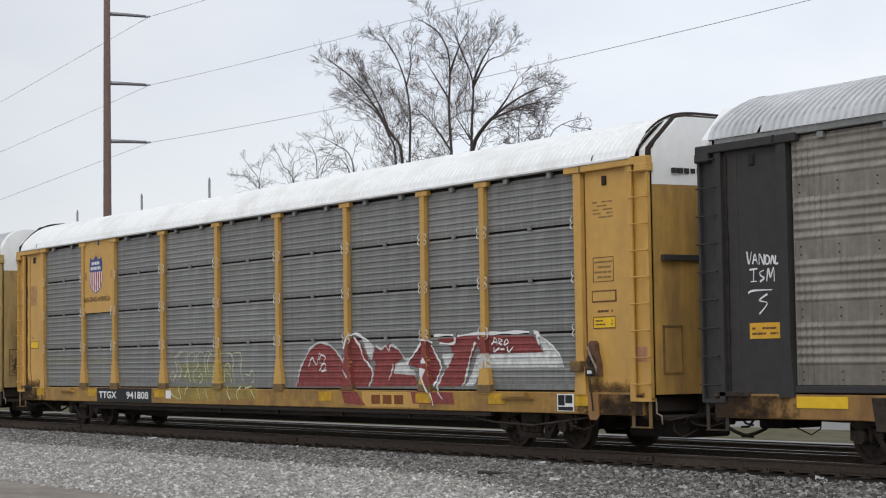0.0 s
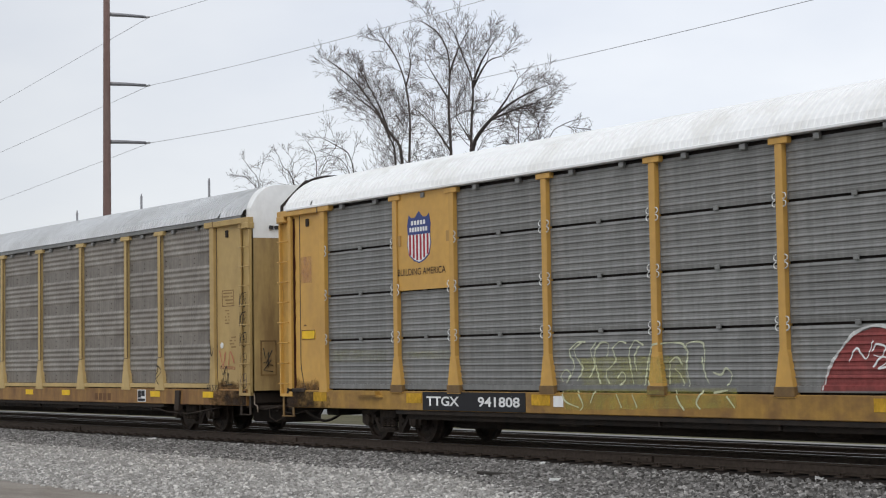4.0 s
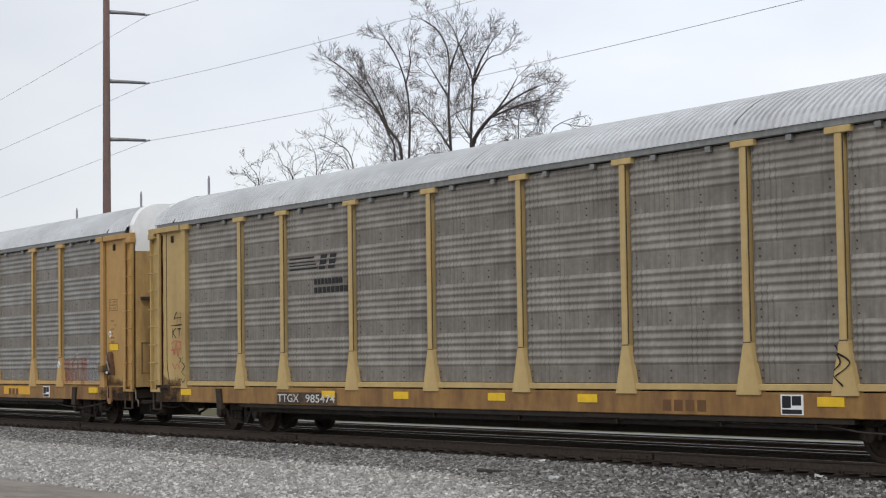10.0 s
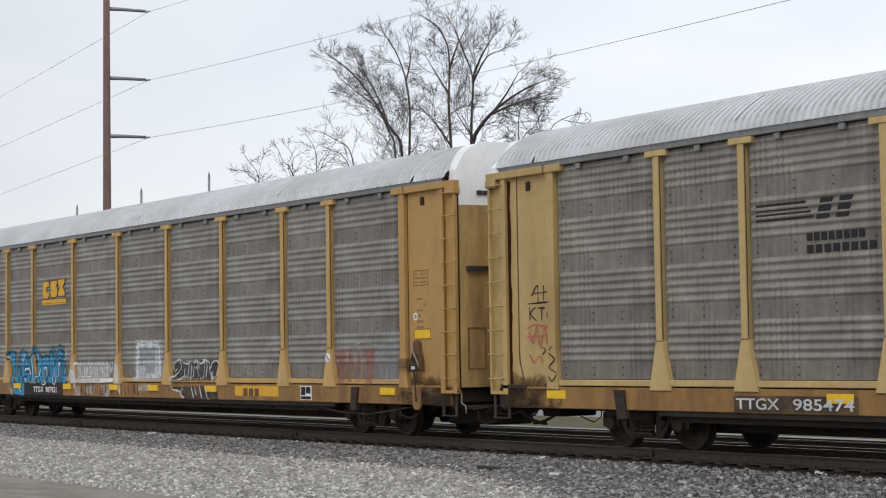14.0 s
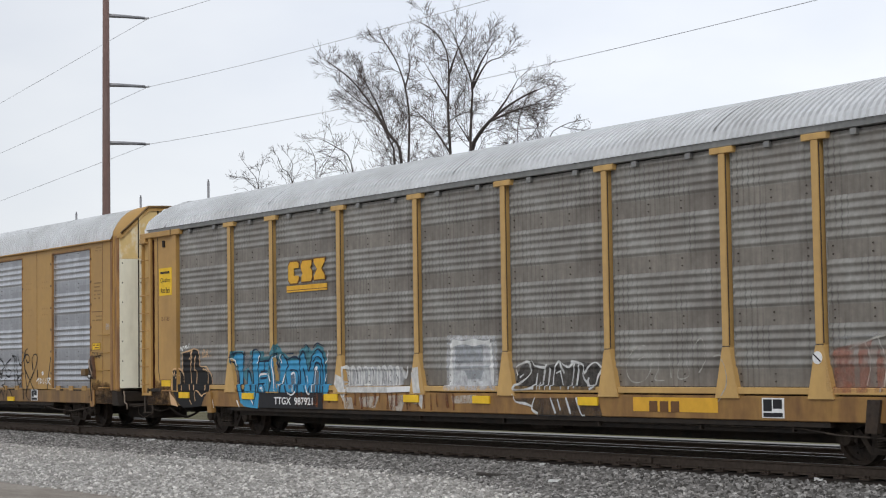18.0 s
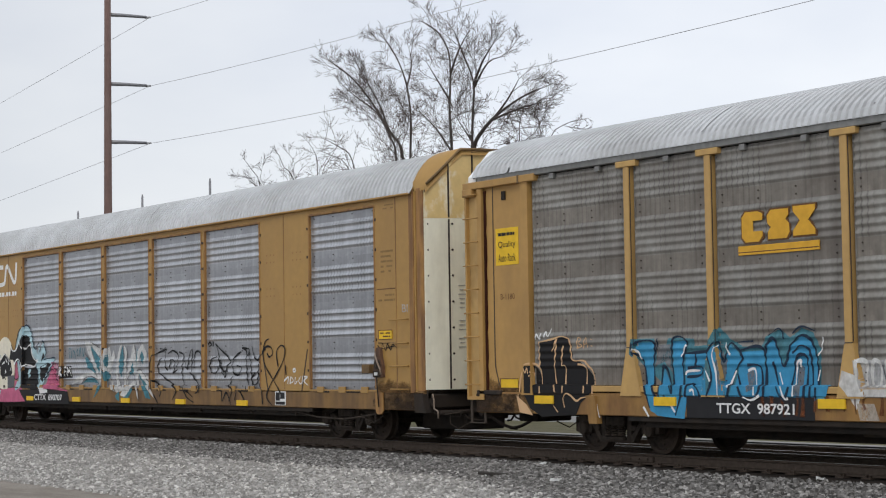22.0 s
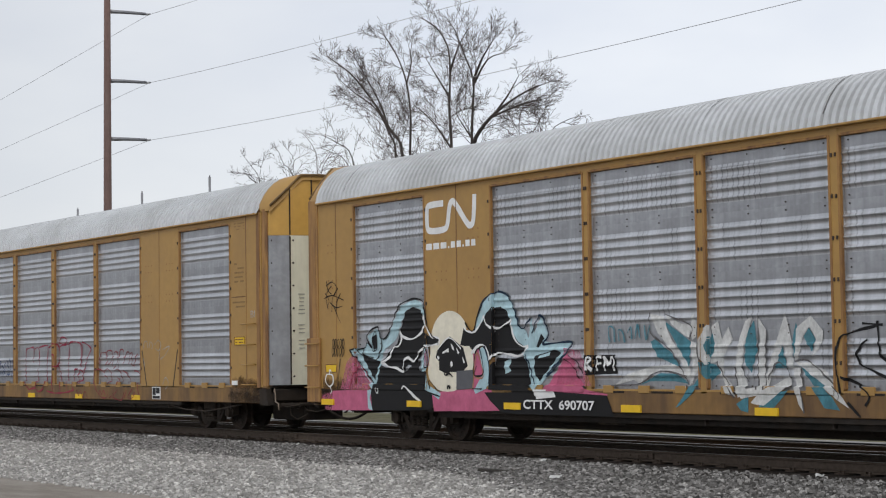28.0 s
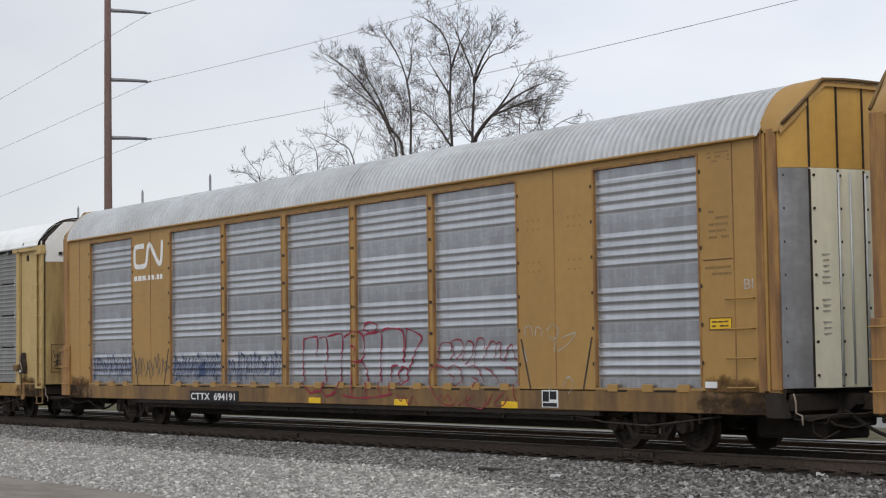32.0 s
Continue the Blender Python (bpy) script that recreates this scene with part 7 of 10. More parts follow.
piece.line("whitefaint", 0.06, -0.22, 1.39, -0, 1.35, 0.08, 1.23)
piece.line("whitefaint", 0.06, 0.77, 1.43, 0.7, 1.23, 0.41, 1.19)
piece.fill("sill_white", -0.3, 0.97, 0.5, 1, 0.49, 0.84, -0.26, 0.83, round=False)

piece = Spray(CAR_BLUE, RIBBED, "rust drips on the sill under white paint")
rnd = random.Random(77)
for k in range(26):
    x = -6.1 + k * 0.235 + rnd.uniform(-0.08, 0.08)
    piece.line("rustdrip", rnd.uniform(0.03, 0.07), x, 1.015, x + rnd.uniform(-0.02, 0.02), 0.92, x + rnd.uniform(-0.03, 0.03), rnd.uniform(0.68, 0.84))

piece = Spray(CAR_BLUE, RIBBED, "black graffiti with white outlines")
piece.fill("charworn", 1.64, 1.08, 1.71, 1.39, 1.84, 1.53, 2.11, 1.59, 2.58, 1.52, 2.88, 1.56, 3.44, 1.59, 3.99, 1.52, 4.08, 1.47, 3.95, 1.09, round=False)
piece.fill("charworn", 1.67, 0.95, 4, 0.97, 4.12, 0.65, 2.41, 0.64, 2.12, 0.79, 1.7, 0.88, round=False)
piece.line("whiteworn", 0.034, 1.71, 1.35, 1.68, 1.48, 1.84, 1.56, 2.05, 1.58, 2.11, 1.43, 1.98, 1.31, 1.71, 1.18, 1.67, 1.1, 1.98, 1.1, 2.25, 1.14)
piece.line("whiteworn", 0.034, 2.14, 1.61, 2.23, 1.52, 2.55, 1.48)
piece.line("whiteworn", 0.034, 2.29, 1.39, 2.22, 1.1)
piece.line("whiteworn", 0.034, 2.56, 1.54, 2.49, 1.39, 2.42, 1.1)
piece.line("whiteworn", 0.034, 2.66, 1.48, 2.57, 1.1)
piece.line("whiteworn", 0.034, 2.72, 1.1, 2.76, 1.38, 2.85, 1.55, 2.93, 1.57, 3.04, 1.38)
piece.line("whiteworn", 0.034, 2.93, 1.43, 3.03, 1.11)
piece.line("whiteworn", 0.034, 2.81, 1.38, 2.96, 1.43)
piece.line("whiteworn", 0.034, 2.99, 1.55, 3.19, 1.49, 3.33, 1.57, 3.3, 1.38, 3.23, 1.11)
piece.line("whiteworn", 0.034, 3.37, 1.13, 3.44, 1.43, 3.47, 1.57)
piece.line("whiteworn", 0.034, 3.25, 1.59, 3.58, 1.52, 3.55, 1.38, 3.6, 1.27, 3.71, 1.2)
piece.line("whiteworn", 0.034, 3.58, 1.38, 3.86, 1.56, 4.07, 1.47, 3.96, 1.34, 3.87, 1.18, 3.68, 1.2, 3.71, 1.31)
piece.line("whiteworn", 0.034, 3.79, 1.11, 3.93, 1.16)
piece.line("whiteworn", 0.034, 1.64, 1.02, 1.7, 0.89, 2, 0.85, 2.21, 0.8)
piece.line("whiteworn", 0.034, 2.27, 0.96, 2.18, 0.77, 2.35, 0.68)
piece.line("whiteworn", 0.034, 2.71, 0.96, 2.85, 0.69)
piece.line("whiteworn", 0.034, 3.14, 0.97, 3.27, 0.69)
piece.line("whiteworn", 0.034, 3.42, 0.97, 3.55, 0.7, 3.66, 0.67)
piece.line("whiteworn", 0.034, 2.99, 0.75, 2.91, 0.94)
piece.line("whiteworn", 0.034, 1.77, 1.31, 1.89, 1.37)
piece.line("whiteworn", 0.034, 2.34, 1.1, 2.37, 1.23)

piece = Spray(CAR_BLUE, RIBBED, "faded red graffiti")
piece.fill("fadered", 9.28, 1.71, 9.68, 1.78, 9.66, 1.08, 9.29, 1.08, round=False)
piece.fill("fadered", 9.76, 1.79, 10.02, 1.84, 9.94, 1.54, 9.97, 1.08, 9.76, 1.08, round=False)
piece.fill("fadered", 10.08, 1.37, 10.12, 1.76, 10.22, 1.54, 10.25, 1.1, 10.1, 1.09, round=False)
piece.fill("fadered", 10.35, 1.75, 10.73, 1.78, 10.74, 1.45, 10.61, 1.36, 10.75, 1.05, 10.48, 1.02, 10.42, 1.45, round=False)
piece.fill("redhaze", 9.2, 1.66, 11.0, 1.74, 11.0, 1.1, 9.2, 1.1, round=False)
piece.fill("bluehaze", 10.72, 1.84, 11.66, 1.86, 11.66, 1.1, 10.72, 1.1, round=False)
for x, top, lean in ((10.86, 1.72, 0.03), (11.02, 1.80, -0.05), (11.13, 1.66, 0.06), (11.33, 1.84, 0.0), (11.50, 1.70, -0.04)):
    piece.line("whitehaze", 0.045, x, top, x + lean, 1.42, x + 0.02, 1.13)
piece.line("whitehaze", 0.05, 9.3, 1.86, 10.2, 1.90, 10.9, 1.84, 11.5, 1.92)
piece.line("palegrey", 0.02, 9.89, 1.81, 9.99, 1.54, 9.9, 1.19)
piece.line("palegrey", 0.02, 10.13, 1.86, 10.27, 1.54, 10.2, 1.1)
piece.line("palegrey", 0.02, 9.6, 1.71, 10, 1.84, 10.28, 1.89)

piece = Spray(CAR_BLUE, RIBBED, "faded red graffiti")
piece.line("palegrey", 0.018, 4.97, 1.81, 4.76, 1.64, 4.7, 1.38, 4.87, 1.23, 5.16, 1.28, 5.33, 1.53, 5.27, 1.78, 5.06, 1.83)
piece.line("palegrey", 0.018, 4.96, 1.58, 5.2, 1.66)
piece.line("palegrey", 0.018, 5.44, 1.73, 5.5, 1.48, 5.39, 1.28, 5.62, 1.26)
piece.line("palegrey", 0.018, 5.76, 1.68, 5.78, 1.3)
piece.line("palegrey", 0.018, 5.99, 1.58, 5.95, 1.3, 6.2, 1.34, 6.15, 1.61)
piece.line("palegrey", 0.018, 6.36, 1.82, 6.54, 1.91, 6.59, 1.57, 6.43, 1.38)
piece.line("palegrey", 0.018, 6.78, 1.63, 6.96, 1.64, 7.11, 1.47, 7.13, 1.18, 6.91, 0.93)

piece = Spray(CAR_MURAL, framed_skin, "black, pink and ice-blue mural")
piece.fill("pinkmist", -12.32, 0.99, -12.06, 1.55, -11.73, 1.76, -11.36, 1.61, -10.98, 1.28, -11.16, 1, round=False)
piece.fill("pinkmist", -13.11, 0.87, -12.57, 0.95, -12.55, 0.57, -12.91, 0.56, round=False)
piece.fill("pink", -12.62, 0.96, -11.16, 1, -11.06, 0.58, -12.68, 0.56, round=False)
piece.fill("pinkmist", -12.2, 0.99, -11.98, 1.42, -11.7, 1.64, -11.1, 1.21, -11.16, 1, round=False)
piece.fill("black", -11.16, 1, -9.23, 1.02, -8.77, 0.88, -9.01, 0.61, -11.11, 0.58, round=False)
piece.fill("pink", -8.97, 0.93, -8.5, 0.99, -7.48, 1.03, -7.07, 1.03, -6.8, 0.63, -8.91, 0.6, round=False)
piece.fill("ice", -11.92, 1.8, -11.46, 1.83, -11.35, 1.92, -11.17, 1.84, -11.35, 2.07, -10.95, 2.21, -10.87, 2.02, -10.68, 2.01, -10.45, 2.18, -10.3, 2.41, -10.1, 2.62, -9.86, 2.7, -9.59, 2.74, -9.35, 2.67, -9.2, 2.5, -9.13, 2.23, -9.26, 2.34, -9.4, 2.55, -9.66, 2.61, -9.9, 2.54, -10.06, 2.32, -10.23, 2.03, -10.43, 1.9, -10.68, 1.8, -10.8, 1.6, -10.84, 1.37, -11.08, 1, -11.3, 1.17, round=False)
piece.fill("ice", -11.28, 0.98, -11.12, 1, -11.19, 0.82, -11.09, 0.58, -11.26, 0.61, round=False)
piece.fill("cream", -8.99, 1.94, -8.88, 2.22, -8.65, 2.42, -8.34, 2.49, -8.05, 2.42, -7.84, 2.26, -7.76, 2.02, -7.53, 1.87, -7.39, 1.81, -7.58, 1.68, -7.64, 1.36, -8.09, 1.35, -8.1, 1.02, -8.62, 0.98, -8.92, 1.09, -9.09, 1.32, -9, 1.7, round=True)
piece.fill("black", -11.55, 1.69, -10.86, 1.56, -11.07, 1.18, round=False)
piece.fill("black", -11.19, 2.03, -11.01, 2.1, -10.97, 1.84, -11.11, 1.77, round=False)
piece.fill("black", -10.24, 1.9, -10.09, 2.19, -10, 2.38, -9.9, 2.54, -9.66, 2.6, -9.38, 2.53, -9.26, 2.3, -9.22, 2.12, -9.06, 2.03, -8.74, 1.98, -8.73, 1.86, -8.94, 1.85, -9.15, 1.83, -9.36, 1.71, -9.59, 1.44, -9.87, 1.49, -10, 1.32, -10.45, 1.37, -10.8, 1.55, -10.63, 1.65, -10.43, 1.81, round=False)
piece.fill("black", -10.85, 1.48, -10.02, 1.32, -9.58, 1.52, -9.42, 1.55, -9.48, 1.37, -9.13, 1.35, -9.2, 1, -11.11, 0.98, -10.99, 1.17, round=False)
piece.fill("ice", -9.39, 1.58, -9.25, 1.77, -9.08, 1.81, -9.05, 1.58, -9.15, 1.35, -9.39, 1.34, round=False)
piece.fill("pinkmist", -9.23, 1.7, -9.1, 1.79, -9.03, 1.46, -9.2, 1.46, round=False)
piece.fill("ice", -9.14, 1.32, -9.1, 1.1, -8.66, 0.93, -8.74, 0.82, -9.18, 1, round=False)
piece.fill("black", -8.77, 1.75, -8.35, 2.01, -7.91, 1.79, -7.77, 1.45, -7.97, 1.33, -8.24, 1.35, -8.48, 1.31, -8.71, 1.38, -8.71, 1.54, -8.82, 1.61, round=False)
piece.fill("slate", -8.14, 1.36, -7.6, 1.38, -7.62, 1.03, -8.15, 1.01, round=False)
piece.fill("white", -8.61, 1.71, -8.39, 1.79, -8.38, 1.75, -8.58, 1.68, round=False)
piece.fill("white", -8.32, 1.88, -8.23, 1.82, -8.2, 1.73, -8.28, 1.78, round=False)
piece.fill("white", -8.14, 1.8, -8.03, 1.7, -8.09, 1.67, round=False)
piece.fill("white", -7.95, 1.64, -7.86, 1.52, -7.91, 1.5, round=False)
piece.fill("white", -8.34, 1.52, -8.28, 1.55, -8.25, 1.46, -8.32, 1.43, round=False)
piece.fill("white", -8.46, 1.75, -8.38, 1.76, -8.38, 1.71, -8.45, 1.71, round=False)
piece.fill("white", -8.77, 1.65, -8.67, 1.61, -8.75, 1.57, round=False)
piece.fill("pink", -7.6, 1.68, -7.39, 1.78, -7.26, 1.32, -7.3, 1.03, -7.62, 1.03, -7.56, 1.32, round=False)
piece.fill("ice", -7.41, 1.78, -7.26, 1.73, -7.14, 1.36, -7.2, 1.03, -7.54, 0.94, -7.6, 1.02, -7.3, 1.05, -7.25, 1.32, round=False)
piece.fill("pink", -5.54, 1, -5.05, 1.47, -4.92, 1.65, -4.7, 1.56, -4.64, 1.3, -4.34, 1.04, -3.75, 0.96, -3.77, 0.93, -5.48, 0.93, round=False)
piece.fill("black", -6.42, 1.03, -5.35, 1, -3.77, 0.94, -3.59, 0.59, -6.36, 0.59, round=False)
piece.fill("black", -7.26, 0.97, -6.39, 0.97, -6.35, 0.59, -6.76, 0.62, -7.09, 0.82, round=False)
piece.fill("ice", -7.52, 2.1, -7.43, 2.38, -7.28, 2.59, -7.09, 2.71, -6.85, 2.78, -6.61, 2.72, -6.46, 2.6, -6.34, 2.39, -6.24, 2.16, -6.04, 2.06, -5.98, 1.93, -5.88, 2.29, -5.8, 2.02, -5.6, 2.32, -5.41, 2.01, -5.51, 1.88, -5.3, 1.83, -4.75, 1.84, -4.94, 1.65, -5.67, 1.09, -5.77, 1.01, -5.92, 1.12, -5.97, 1.39, -6.15, 1.66, -6.39, 1.85, -6.51, 2.21, -6.6, 2.42, -6.85, 2.5, -7.14, 2.4, -7.28, 2.19, round=False)
piece.fill("ice", -7.41, 1.75, -7.23, 1.82, -7.1, 1.49, -7.11, 1.1, -7.48, 0.95, -7.58, 1, -7.37, 1.23, -7.28, 1.3, round=False)
piece.fill("pink", -7.57, 1.3, -7.46, 1.69, -7.25, 1.32, round=False)
piece.fill("black", -7.88, 2.16, -7.66, 2.06, -7.44, 2.13, -7.26, 2.28, -7.17, 2.41, -7, 2.5, -6.78, 2.52, -6.62, 2.45, -6.51, 2.29, -6.45, 2.06, -6.3, 1.88, -6.09, 1.79, -6.04, 1.72, -6.33, 1.63, -6.67, 1.67, -6.95, 1.63, -7.06, 1.52, -7.12, 1.67, -7.31, 1.81, -7.45, 1.75, -7.56, 1.68, -7.7, 1.81, -8, 1.83, round=False)
piece.fill("black", -7.14, 1.02, -7.07, 1.44, -6.88, 1.6, -6.4, 1.57, -6.1, 1.62, -5.97, 1.43, -5.91, 0.99, round=False)
piece.fill("ice", -6.7, 1.53, -6.47, 1.57, -6.54, 1.44, -6.5, 1.35, -6.68, 1.3, round=False)
piece.fill("black", -5.79, 1.62, -5.2, 1.72, -5.04, 1.67, -5.67, 1.17, -5.82, 1.34, round=False)
piece.fill("ice", -5.68, 1.62, -5.35, 1.68, -5.38, 1.62, -5.67, 1.57, round=False)
piece.fill("black", -5.75, 1.78, -5.61, 2.01, -5.51, 1.92, -5.69, 1.76, round=False)
piece.fill("white", -5.79, 1.03, -5.4, 1.03, -5.46, 0.92, -5.58, 0.98, -5.75, 0.91, round=False)
piece.line("white", 0.035, -7.24, 2.37, -7.37, 2.19, -7.55, 2.08, -7.78, 2.1, -7.87, 2.17)
piece.line("white", 0.035, -7.24, 2.37, -7.15, 2.2, -6.87, 2.13, -6.57, 2.22, -6.48, 2.29)
piece.line("white", 0.035, -6.48, 2.25, -6.44, 2.03, -6.33, 1.88, -6.14, 1.79, -5.98, 1.8)
piece.line("white", 0.035, -7.65, 1.68, -7.45, 1.81, -7.26, 1.83, -7.14, 1.73, -7.07, 1.56)
piece.line("white", 0.035, -7.07, 1.57, -6.88, 1.68, -6.53, 1.65, -6.26, 1.62, -6.07, 1.7, -5.98, 1.79)
piece.line("navy", 0.03, -7.54, 2.1, -7.43, 2.38, -7.28, 2.6, -7.09, 2.72, -6.84, 2.79, -6.61, 2.73, -6.46, 2.61, -6.34, 2.4, -6.24, 2.17, -6.11, 2.11, -5.9, 2.29)
piece.line("navy", 0.03, -5.87, 2.02, -5.6, 2.33, -5.39, 2, -5.56, 1.83, -5.3, 1.83, -4.74, 1.84, -4.94, 1.63, -5.44, 1.3)
piece.line("navy", 0.03, -5.1, 1.47, -5.44, 1.25)
piece.line("navy", 0.03, -6.09, 1.66, -5.93, 1.43, -5.82, 1.12)
piece.line("navy", 0.03, -7.23, 1.82, -7.1, 1.49, -7.11, 1.12)
piece.line("plum", 0.025, -7.61, 1.02, -7.47, 1.68, -7.28, 1.26, -7.54, 1.24)

piece.fill("pinkmist", -5.2, 1.1, -4.95, 1.75, -4.55, 1.7, -4.15, 1.1)
piece.line("black", 0.018, -4.95, 1.55, -4.7, 1.42, -4.55, 1.22)
piece.line("black", 0.018, -4.85, 1.62, -4.6, 1.5, -4.45, 1.3)
piece.fill("white", -5.74, 1.0, -5.2, 1.0, -5.15, 0.9, -5.7, 0.86)
piece.line("white", 0.04, -10.12, 2.13, -10.01, 2.03, -9.72, 1.98, -9.45, 2.06, -9.26, 2.2, -9.19, 2.43)
piece.line("white", 0.04, -10.12, 2.13, -10.07, 1.99, -10.18, 1.85, -10.35, 1.83, -10.44, 1.69, -10.58, 1.59, -10.78, 1.54)
piece.line("white", 0.04, -10.78, 1.54, -10.51, 1.45, -10.22, 1.42, -10.01, 1.35, -10, 1.53, -9.82, 1.62, -9.6, 1.55, -9.46, 1.7, -9.23, 1.82, -8.94, 1.85, -8.73, 1.87)
piece.line("white", 0.04, -9.19, 2.41, -9.11, 2.2, -8.94, 2.02, -8.69, 1.97, -8.7, 1.84)
piece.line("white", 0.045, -9.97, 1.01, -9.91, 1.07, -9.8, 1.03, -9.57, 0.88, -9.34, 0.78)
piece.line("white", 0.025, -10.93, 1.04, -10.94, 0.95, -10.87, 0.93, -10.85, 1.02)
piece.line("black", 0.028, -11.92, 1.8, -11.43, 1.83, -11.34, 1.93, -11.17, 1.84, -11.35, 2.07, -10.92, 2.24, -10.85, 2.03, -10.65, 2.02, -10.45, 2.2, -10.3, 2.43, -10.1, 2.65, -9.85, 2.73, -9.56, 2.76, -9.3, 2.69, -9.14, 2.5, -9.08, 2.23, -8.9, 2.01, -8.69, 1.94)
piece.line("black", 0.028, -11.92, 1.79, -11.73, 1.64, -11.1, 1.13)
piece.line("black", 0.02, -11.46, 1.82, -11.43, 1.69, -11.09, 1.63)
piece.line("black", 0.024, -11.73, 1.79, -11.26, 1.6, -10.86, 1.54)
piece.line("black", 0.024, -10.87, 2.21, -10.79, 1.84, -10.97, 1.58)
piece.line("black", 0.022, -11.13, 2.05, -11.01, 2.15, -10.97, 1.82, -11.14, 1.78, -11.13, 2.05)
piece.line("crimson", 0.018, -11.96, 1, -11.59, 1.47, -11.16, 1.13)
piece.line("black", 0.022, -9.36, 1.76, -9.15, 1.81, -9.08, 1.46, -9.29, 1.46, -9.15, 1.65)
piece.line("black", 0.022, -9.14, 1.32, -9.2, 1.02, -8.69, 0.88)
piece.line("black", 0.022, -9.02, 1.02, -9.04, 1.18, -8.79, 1.02)
piece.line("black", 0.022, -7.59, 1.32, -7.51, 1.68, -7.37, 1.75, -7.27, 1.32, -7.55, 1.28, -7.47, 1.45)
piece.line("black", 0.022, -7.63, 1.03, -7.32, 1.03)
piece.line("white", 0.022, -8.72, 1.77, -8.35, 1.98, -7.96, 1.77)
piece.line("black", 0.025, -8.54, 1.37, -8.49, 1.28, -8.36, 1.31, -8.24, 1.25)
piece.line("black", 0.03, -8.42, 1.02, -8.42, 1.07, -8.35, 1.07, -8.35, 1.02)
piece.line("black", 0.026, -7.82, 2.25, -7.66, 2.11, -7.54, 2.12, -7.42, 2.37, -7.27, 2.57)
piece.line("white", 0.03, -7.56, 1.68, -7.46, 1.78, -7.37, 1.8)

piece = Spray(CAR_MURAL, framed_skin, "white lettered mark on black")
piece.fill("black", -4.36, 1.62, -3.61, 1.62, -3.55, 1.29, -4.33, 1.28, round=False)
piece.line("white", 0.05, -4.31, 1.36, -4.29, 1.57, -4.16, 1.55, -4.28, 1.46, -4.14, 1.36)
piece.line("white", 0.05, -4.09, 1.35, -4.07, 1.57, -3.94, 1.58)
piece.line("white", 0.05, -4.07, 1.47, -3.97, 1.48)
piece.line("white", 0.05, -3.88, 1.35, -3.87, 1.57, -3.78, 1.46, -3.66, 1.58, -3.64, 1.35)
piece.line("black", 0.05, -4.42, 1.45, -4.34, 1.45)

piece = Spray(CAR_MURAL, framed_skin, "pale ice-blue graffiti piece")
piece.fill("teal", -2.6, 1.86, -2.2, 1.63, -1.94, 1.38, -2.54, 1.57, -2.72, 1.82, round=False)
piece.fill("teal", -2.41, 2.17, -1.99, 1.94, -1.75, 1.8, -1.79, 1.4, -2.06, 1.74, round=False)
piece.fill("teal", -3.03, 1.11, -2.48, 1.31, -2.07, 1.3, -1.81, 1.14, -2.15, 1.18, -2.69, 1.19, round=False)
piece.fill("teal", -1.83, 1.01, -1.56, 1.27, -1.62, 1.03, -1.96, 0.81, -2.08, 0.76, round=False)
piece.fill("teal", -1.53, 1.49, -1.16, 1.44, -1.07, 1.31, -1.29, 1.19, -1.47, 1.29, round=False)
piece.fill("teal", -0.51, 1.91, -0.33, 2.11, -0.27, 1.65, -0.41, 1.31, -0.55, 1.48, round=False)
piece.fill("teal", 0.1, 1.38, 0.25, 1.71, 0.35, 1.38, round=False)
piece.fill("teal", 0.46, 1.81, 0.54, 2.06, 0.6, 1.81, 0.5, 1.48, round=False)
piece.fill("teal", 0.59, 1.43, 0.92, 1.27, 1.29, 0.94, 1.42, 0.77, 1.12, 0.8, 0.86, 1.13, round=False)
piece.fill("teal", -0.7, 0.84, -0.43, 0.97, -0.44, 0.71, -0.6, 0.74, round=False)
piece.fill("teal", -0.11, 0.97, 0.42, 1.06, 0.1, 0.79, -0.22, 0.8, round=False)
piece.fill("teal", -1.42, 1.75, -1.24, 1.94, -1.11, 1.7, -1.27, 1.51, round=False)
piece.fill("whiteworn", -2.71, 2.27, -2.53, 1.95, -2.2, 1.67, -1.94, 1.45, -1.81, 1.27, -1.72, 1.12, -1.78, 1.4, -1.93, 1.58, -2.19, 1.83, -2.32, 2.04, -2.35, 2.22, round=False)
piece.fill("whiteworn", -2.35, 2.26, -1.98, 2.1, -1.74, 2.07, -1.79, 1.87, -1.92, 1.92, -2.18, 2.08, round=False)
piece.fill("whiteworn", -3.64, 1.11, -3.25, 1.31, -2.68, 1.42, -2.14, 1.45, -1.81, 1.36, -1.75, 1.19, -2.01, 1.31, -2.48, 1.36, -2.9, 1.2, -3, 1.14, -3.14, 1.2, round=False)
piece.fill("whiteworn", -1.76, 2.02, -1.68, 2.27, -1.6, 2.07, -1.63, 1.87, -1.72, 1.83, round=False)
piece.fill("whiteworn", -1.75, 1.82, -1.56, 1.75, -1.51, 1.49, -1.67, 1.25, -1.83, 1.06, -1.71, 1.4, round=False)
piece.fill("whiteworn", -1.52, 1.82, -1.37, 2.02, -1.3, 2.06, -1.28, 1.88, -1.39, 1.73, -1.28, 1.53, -1.19, 1.73, -1.28, 2.03, -1.12, 2.12, -1.04, 1.83, -0.89, 2.02, -0.8, 1.83, -0.99, 1.59, -1.01, 1.31, -0.81, 1.1, -0.71, 0.95, -0.92, 0.99, -1.16, 1.49, -1.35, 1.43, -1.53, 1.56, round=False)
